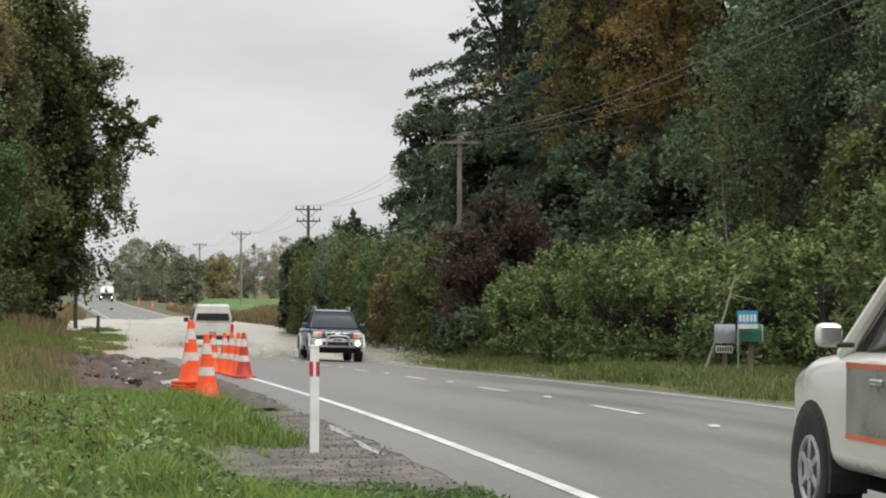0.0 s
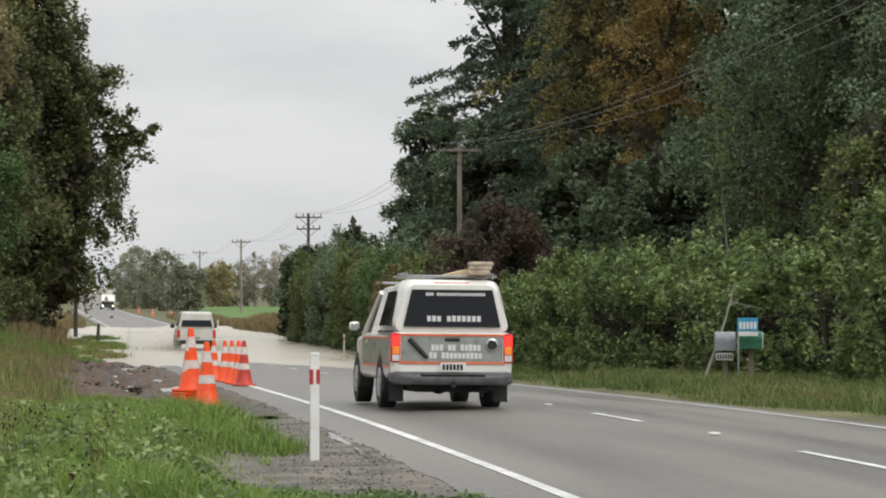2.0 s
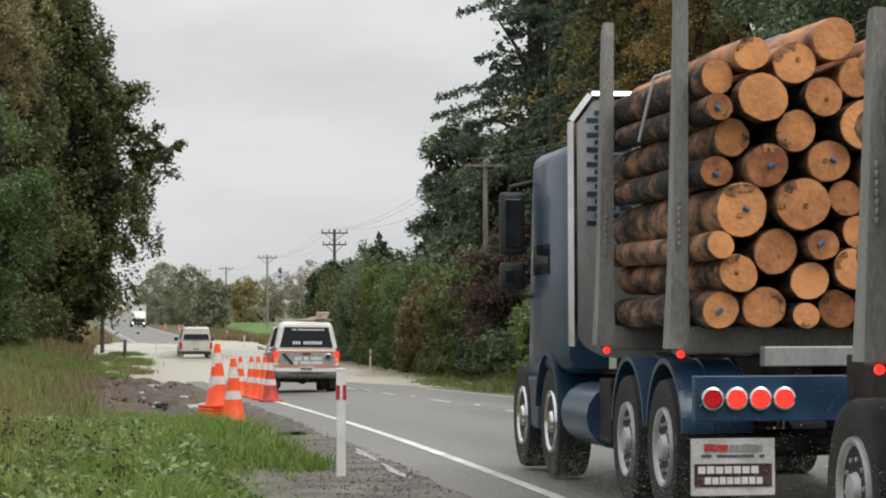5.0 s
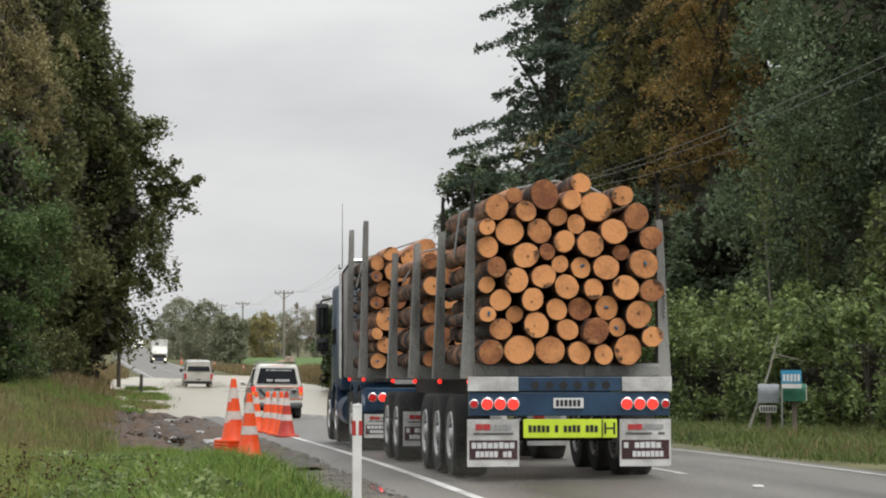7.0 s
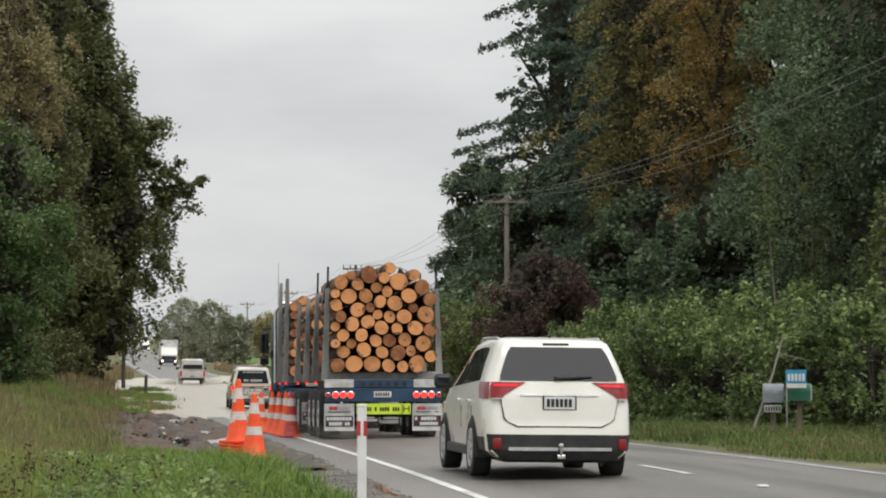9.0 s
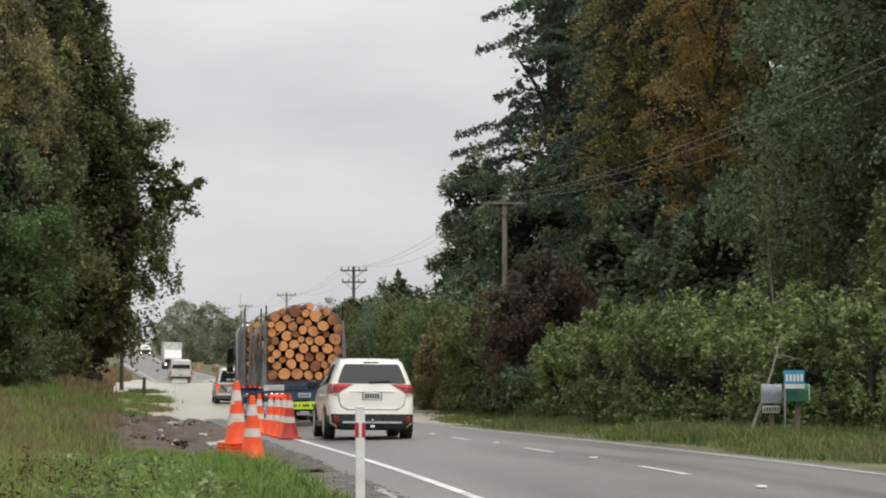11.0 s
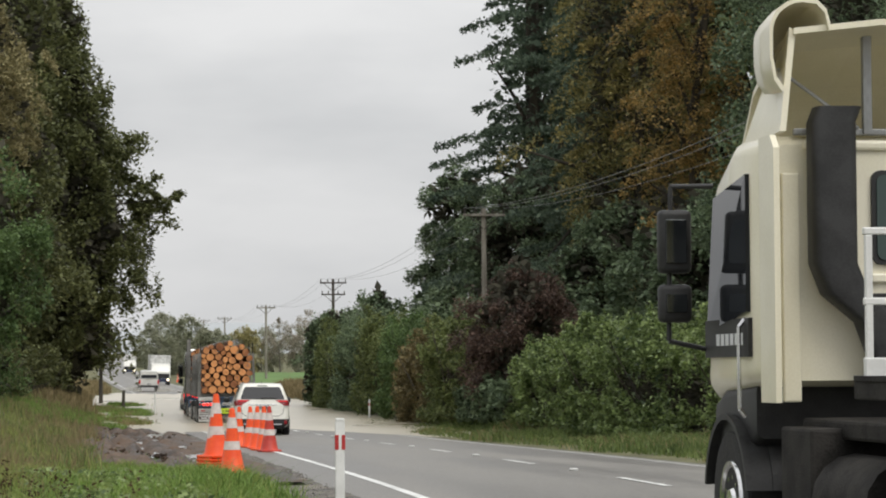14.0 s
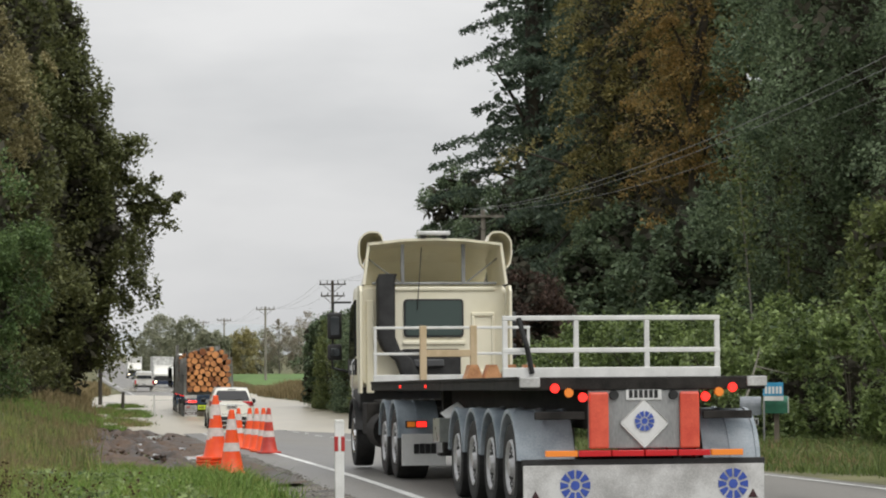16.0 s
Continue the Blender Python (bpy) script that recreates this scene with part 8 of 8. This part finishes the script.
    loft(bm, [[(x, y, z) for x, y, z in ((-1.08, B - 0.30, 3.58), (-0.5, B - 0.30, 3.645), (0.0, B - 0.30, 3.66), (0.5, B - 0.30, 3.645), (1.08, B - 0.30, 3.58), (1.08, B - 0.30, 3.62), (0.5, B - 0.30, 3.685), (0.0, B - 0.30, 3.70), (-0.5, B - 0.30, 3.685), (-1.08, B - 0.30, 3.62))],
              [(x, y, z) for x, y, z in ((-1.05, B + 0.3, 3.52), (-0.5, B + 0.3, 3.58), (0.0, B + 0.3, 3.6), (0.5, B + 0.3, 3.58), (1.05, B + 0.3, 3.52), (1.05, B + 0.3, 3.56), (0.5, B + 0.3, 3.62), (0.0, B + 0.3, 3.64), (-0.5, B + 0.3, 3.62), (-1.05, B + 0.3, 3.56))],
              [(x, y, z) for x, y, z in ((-1.04, B + 0.9, 3.3), (-0.5, B + 0.9, 3.36), (0.0, B + 0.9, 3.38), (0.5, B + 0.9, 3.36), (1.04, B + 0.9, 3.3), (1.04, B + 0.9, 3.34), (0.5, B + 0.9, 3.4), (0.0, B + 0.9, 3.42), (-0.5, B + 0.9, 3.4), (-1.04, B + 0.9, 3.34))],
              [(x, y, z) for x, y, z in ((-1.0, B + 1.5, 2.84), (-0.5, B + 1.5, 2.85), (0.0, B + 1.5, 2.86), (0.5, B + 1.5, 2.85), (1.0, B + 1.5, 2.84), (1.0, B + 1.5, 2.9), (0.5, B + 1.5, 2.91), (0.0, B + 1.5, 2.92), (-0.5, B + 1.5, 2.91), (-1.0, B + 1.5, 2.9))]])
    part("roof_deflector", bm, M_CREAM, t, "cream roof air deflector")
    bm = bmesh.new()
    box(bm, -0.30, 0.24, B - 0.36, B - 0.18, 3.74, 3.81, 0.02)
    bb = part("beacon_bar", bm, M_LENS, t)
    for x in (-0.2, 0.14):
        bm = bmesh.new()
        box(bm, x - 0.05, x + 0.05, B - 0.30, B - 0.22, 3.67, 3.745, 0.01)
        part("beacon_foot", bm, M_BLACK, bb)
    bm = bmesh.new()
    box(bm, -1.0, 1.05, B + 0.02, B + 0.06, 2.955, 3.0, 0.01)
    part("deflector_beam", bm, M_GALV, t)
    bm = bmesh.new()
    cyl(bm, (-0.27, B - 0.06, 2.55), (-0.22, B - 0.25, 3.55), 0.008, n=5)
    part("cable", bm, M_BLACK, t)
    for s in (-0.42, 0.42):
        bm = bmesh.new()
        box(bm, s - 0.06, s + 0.06, 10.6, 18.0, 0.72, 1.0, 0.01)
        part("chassis_rail", bm, M_CHASSIS, t)
    bm = bmesh.new()
    box(bm, -1.0, 1.0, 14.2, 16.1, 0.98, 1.1, 0.02)
    part("catwalk", bm, M_CHASSIS, t)
    for k in range(3):
        bm = bmesh.new()
        tube(bm, [(0.15 + 0.12 * k, B - 0.05, 1.25), (0.2 + 0.12 * k, B - 1.0, 0.98 + 0.03 * k), (0.1 + 0.1 * k, B - 2.0, 1.2)], 0.02)
        part("air_hose", bm, M_TAILDIM if k == 1 else M_BLACK, t)
    bm = bmesh.new()
    cyl(bm, (0, 11.9, 1.0), (0, 11.9, 1.22), 0.45, n=20)
    part("turntable", bm, M_CHASSIS, t)
    for y in (11.2, 12.5, 17.2):
        bm = bmesh.new()
        cyl(bm, (-1.0, y, 0.5), (1.0, y, 0.5), 0.07, n=10)
        part("axle", bm, M_CHASSIS, t)
    for w in wheels(t, [(s * 1.0, y) for y in (11.2, 12.5) for s in (-1, 1)], 0.50, 0.46, 0.29, 0, M_ALLOY) + wheels(t, [(s * 1.06, 17.2) for s in (-1, 1)], 0.50, 0.32, 0.29, 0, M_CHROME):
        WHEELS.append(("semi", w, 0.50))
    return t


def box_truck(label):
    """Oncoming, front at y = 0 facing -y."""
    t = thing("box_truck", label, "truck", "oncoming traffic")
    shell("cab", [(0.0, 1.0, 0.5, 1.5, 0.1), (0.12, 1.1, 0.45, 1.6, 0.1), (0.4, 1.12, 0.45, 2.5, 0.12, 1.05), (2.0, 1.12, 0.5, 2.5, 0.12)], M_WHITEPAINT, t)
    bm = bmesh.new()
    panel(bm, [(-1.0, 0.12, 1.45), (1.0, 0.12, 1.45), (0.95, 0.34, 2.2), (-0.95, 0.34, 2.2)], 0.03)
    part("windscreen", bm, M_WINDSCREEN, t)
    bm = bmesh.new()
    box(bm, -1.2, 1.2, 2.0, 8.5, 0.85, 3.45, 0.05)
    part("box_body", bm, M_DIRTYWHITE, t)
    bm = bmesh.new()
    box(bm, -1.1, 1.1, -0.08, 0.2, 0.35, 0.77, 0.05)
    part("bumper", bm, M_BLUE, t)
    bm = bmesh.new()
    box(bm, -1.0, 1.0, -0.03, 0.1, 0.78, 1.32, 0.03)
    part("grille", bm, M_BLACK, t)
    for s in (-1, 1):
        lamp(t, s * 0.85, -0.08, 0.62, 0.11, M_HEAD, name="headlight", rim=False)
    for w in wheels(t, [(s * 0.98, y) for y in (1.1, 6.4) for s in (-1, 1)], 0.45, 0.3, 0.25, 0):
        WHEELS.append(("", w, 0.45))
    return t


VEH = {"ute": white_ute(), "lead": silver_wagon(), "blue": blue_pickup(), "suv": white_suv(), "log": log_trailer(), "log_truck": log_truck(), "semi": flatbed_trailer(), "tractor": tractor_unit(),
       "box": box_truck("white box truck waiting far along the road"), "box2": box_truck("white box truck coming on behind another")}


# ---------------------------------------------------------------- what moves
# seconds and metres along the road of each tail (or nose, for oncoming traffic)
TRACK = {
    "ute": [(0.0, 10.5), (0.3, 14.3), (0.5, 16.9), (1.0, 23.7), (1.5, 29.5), (2.0, 35.8), (2.5, 41.4), (3.0, 47.2), (3.6, 53.3), (4.4, 61.2), (5.5, 71.8), (6.0, 76.5), (6.5, 81.5), (7.0, 86.8), (7.5, 91.7), (8.0, 96.6), (8.5, 101.8), (9.0, 107.6), (10.0, 115.8), (11.5, 127.0), (12.2, 131.3), (13.0, 136.0), (14.0, 141.5), (15.0, 147.0), (16.0, 152.5)],
    "lead": [(0.0, 113.5), (1.0, 118.0), (2.0, 124.0), (3.0, 131.0), (5.5, 153.0), (7.0, 170.0), (8.0, 179.0), (9.0, 190.0), (11.5, 216.0), (12.5, 225.5), (13.5, 236.0), (14.5, 244.5), (16.0, 253.0)],
    "blue": [(0.0, 84.6), (0.5, 80.2), (1.0, 74.6), (1.5, 69.6), (2.0, 64.6), (2.5, 59.4), (3.0, 54.3), (3.5, 49.0), (4.5, 38.0), (5.5, 25.5), (6.5, 12.0), (8.0, -9.0), (16.0, -120.0)],
    "log": [(0.0, -56.0), (3.0, -21.0), (5.0, 4.4), (5.5, 10.8), (6.0, 17.4), (6.5, 23.3), (7.0, 29.6), (7.5, 35.3), (8.0, 41.1), (8.5, 46.5), (9.0, 52.1), (10.2, 65.6), (11.5, 80.1), (12.0, 85.9), (12.5, 91.9), (13.0, 98.7), (13.5, 104.5), (14.0, 109.8), (14.5, 114.5), (15.0, 119.2), (15.5, 123.6), (16.0, 128.0)],
    "suv": [(0.0, -84.0), (7.0, 4.6), (7.5, 10.9), (8.0, 17.1), (8.5, 23.3), (9.0, 29.9), (9.2, 32.4), (10.2, 43.8), (11.5, 58.2), (12.0, 63.4), (12.5, 68.4), (13.0, 73.3), (13.5, 78.0), (14.0, 82.8), (14.5, 87.5), (15.0, 92.5), (15.5, 97.4), (16.0, 102.4)],
    "semi": [(0.0, -180.0), (13.5, -6.4), (14.0, 0.0), (14.5, 6.5), (15.0, 12.9), (15.5, 18.9), (16.0, 24.8)],
    "box": [(0.0, 428.0), (3.0, 412.0), (5.5, 385.0), (7.0, 367.0), (9.0, 345.0), (11.5, 319.0), (12.5, 310.0), (14.5, 293.0), (16.0, 287.0)],
    "box2": [(0.0, 900.0), (3.0, 830.0), (5.5, 740.0), (7.0, 695.0), (9.0, 635.0), (12.5, 500.0), (14.5, 442.0), (16.0, 404.0)],
}
LANE_OF = {"ute": 5.25, "lead": 5.25, "blue": 8.55, "log": 5.25, "suv": 5.1, "semi": 5.3, "box": 8.5, "box2": 8.5}
SPAN = {"ute": 3.1, "lead": 2.8, "blue": 3.4, "log": 10.0, "suv": 2.7, "semi": 12.0, "box": 5.3, "box2": 5.3}
SEEN = {"ute": (0.0, 3.4), "blue": (0.0, 3.6), "log": (4.6, 9.3), "suv": (7.4, 12.6), "semi": (13.6, 16.0), "lead": (0.0, 1.5)}


def on_road(key, y):
    """The pose of a vehicle whose reference end is at y, tilted with the road."""
    lat, span = LANE_OF[key], SPAN[key]
    if key == "semi":
        lat += 0.2 * min(1.0, max(0.0, (26 - y) / 10))
    if key == "lead":
        lat += 0.65 * min(1.0, max(0.0, (134 - y) / 16))
    a, b = y + 1.0, y + 1.0 + span
    xa, xb = lat + float(bend(a)), lat + float(bend(b))
    za, zb = float(road_z(xa, a)), float(road_z(xb, b))
    pitch = math.degrees(math.atan2(zb - za, span))
    yaw = -math.degrees(math.atan2(xb - xa, span))
    roll = 0.7 if lat < CENTRE else 1.6
    return pose(lat + float(bend(y)), y, za - (zb - za) / span, pitch, 0.0 if key in ("log", "semi") else roll, yaw)


def spray(key, n, x0, x1, y0, y1, h, seed, size=0.05):
    """Drops thrown up by the wheels, which ride along behind them."""
    rng = np.random.default_rng(seed)
    u = rng.random(n)
    s = np.where(rng.random(n) < 0.5, -1, 1)
    x = s * (x0 + (x1 - x0) * np.abs(rng.normal(size=n)) * 0.5)
    y = y0 + (y1 - y0) * u
    z = 0.03 + h * np.abs(rng.normal(size=n)) * 0.45 * (0.35 + 0.65 * np.sin(np.pi * np.clip(u, 0.05, 1)))
    ob = new("water_spray", leaf_mesh("water_spray", np.stack([x, y, z], -1), np.full(n, size), M_SPRAY, rng, aspect=0.8))
    VEH["spray_" + key] = tagged(ob, "fine muddy water spray thrown up by wheels", "spray", kind="stuff")
    return ob


spray("lead", 9000, 0.7, 2.4, -2.5, 4.5, 0.65, 1, 0.04)
spray("blue", 24000, 0.9, 3.4, 0.4, 9.0, 0.55, 2, 0.03)
spray("log", 70000, 0.8, 2.2, -3.0, 19.0, 0.8, 4, 0.0055)


def motions():
    for key, rows in TRACK.items():
        for name in {"log": ("log", "log_truck"), "semi": ("semi", "tractor")}.get(key, (key,)) + (("spray_" + key,) if "spray_" + key in VEH and key != "blue" else ()):
            walk(VEH[name], [(t, on_road(key, y)) for t, y in rows])
    # the plume beside the blue pickup falls back into the water once it has passed
    plume = [(0.0, 86.0, 0.0), (0.5, 84.0, -0.05), (1.0, 83.5, -0.22), (1.6, 83.5, -0.45), (2.4, 83.5, -0.8), (16.0, 83.5, -0.85)]
    walk(VEH["spray_blue"], [(t, pose(LANE_OF["blue"], y, WATER + dz)) for t, y, dz in plume])
    for key, wh, r in WHEELS:
        if key not in SEEN:
            continue
        a, b = SEEN[key]
        ts, ys = zip(*TRACK[key])
        n0, n1 = round(a * FPS), round(b * FPS)
        times = [k / FPS for k in range(n0, n1 + 1)]
        rows = [(0.0, a)] * (a > 0) + [(t, t) for t in times] + [(16.0, b)] * (b < 16)
        y0 = float(np.interp(a, ts, ys))
        base = wh.location.copy()
        walk(wh, [(t, pose(*base, -math.degrees((float(np.interp(u, ts, ys)) - y0) / r))) for t, u in rows])


motions()
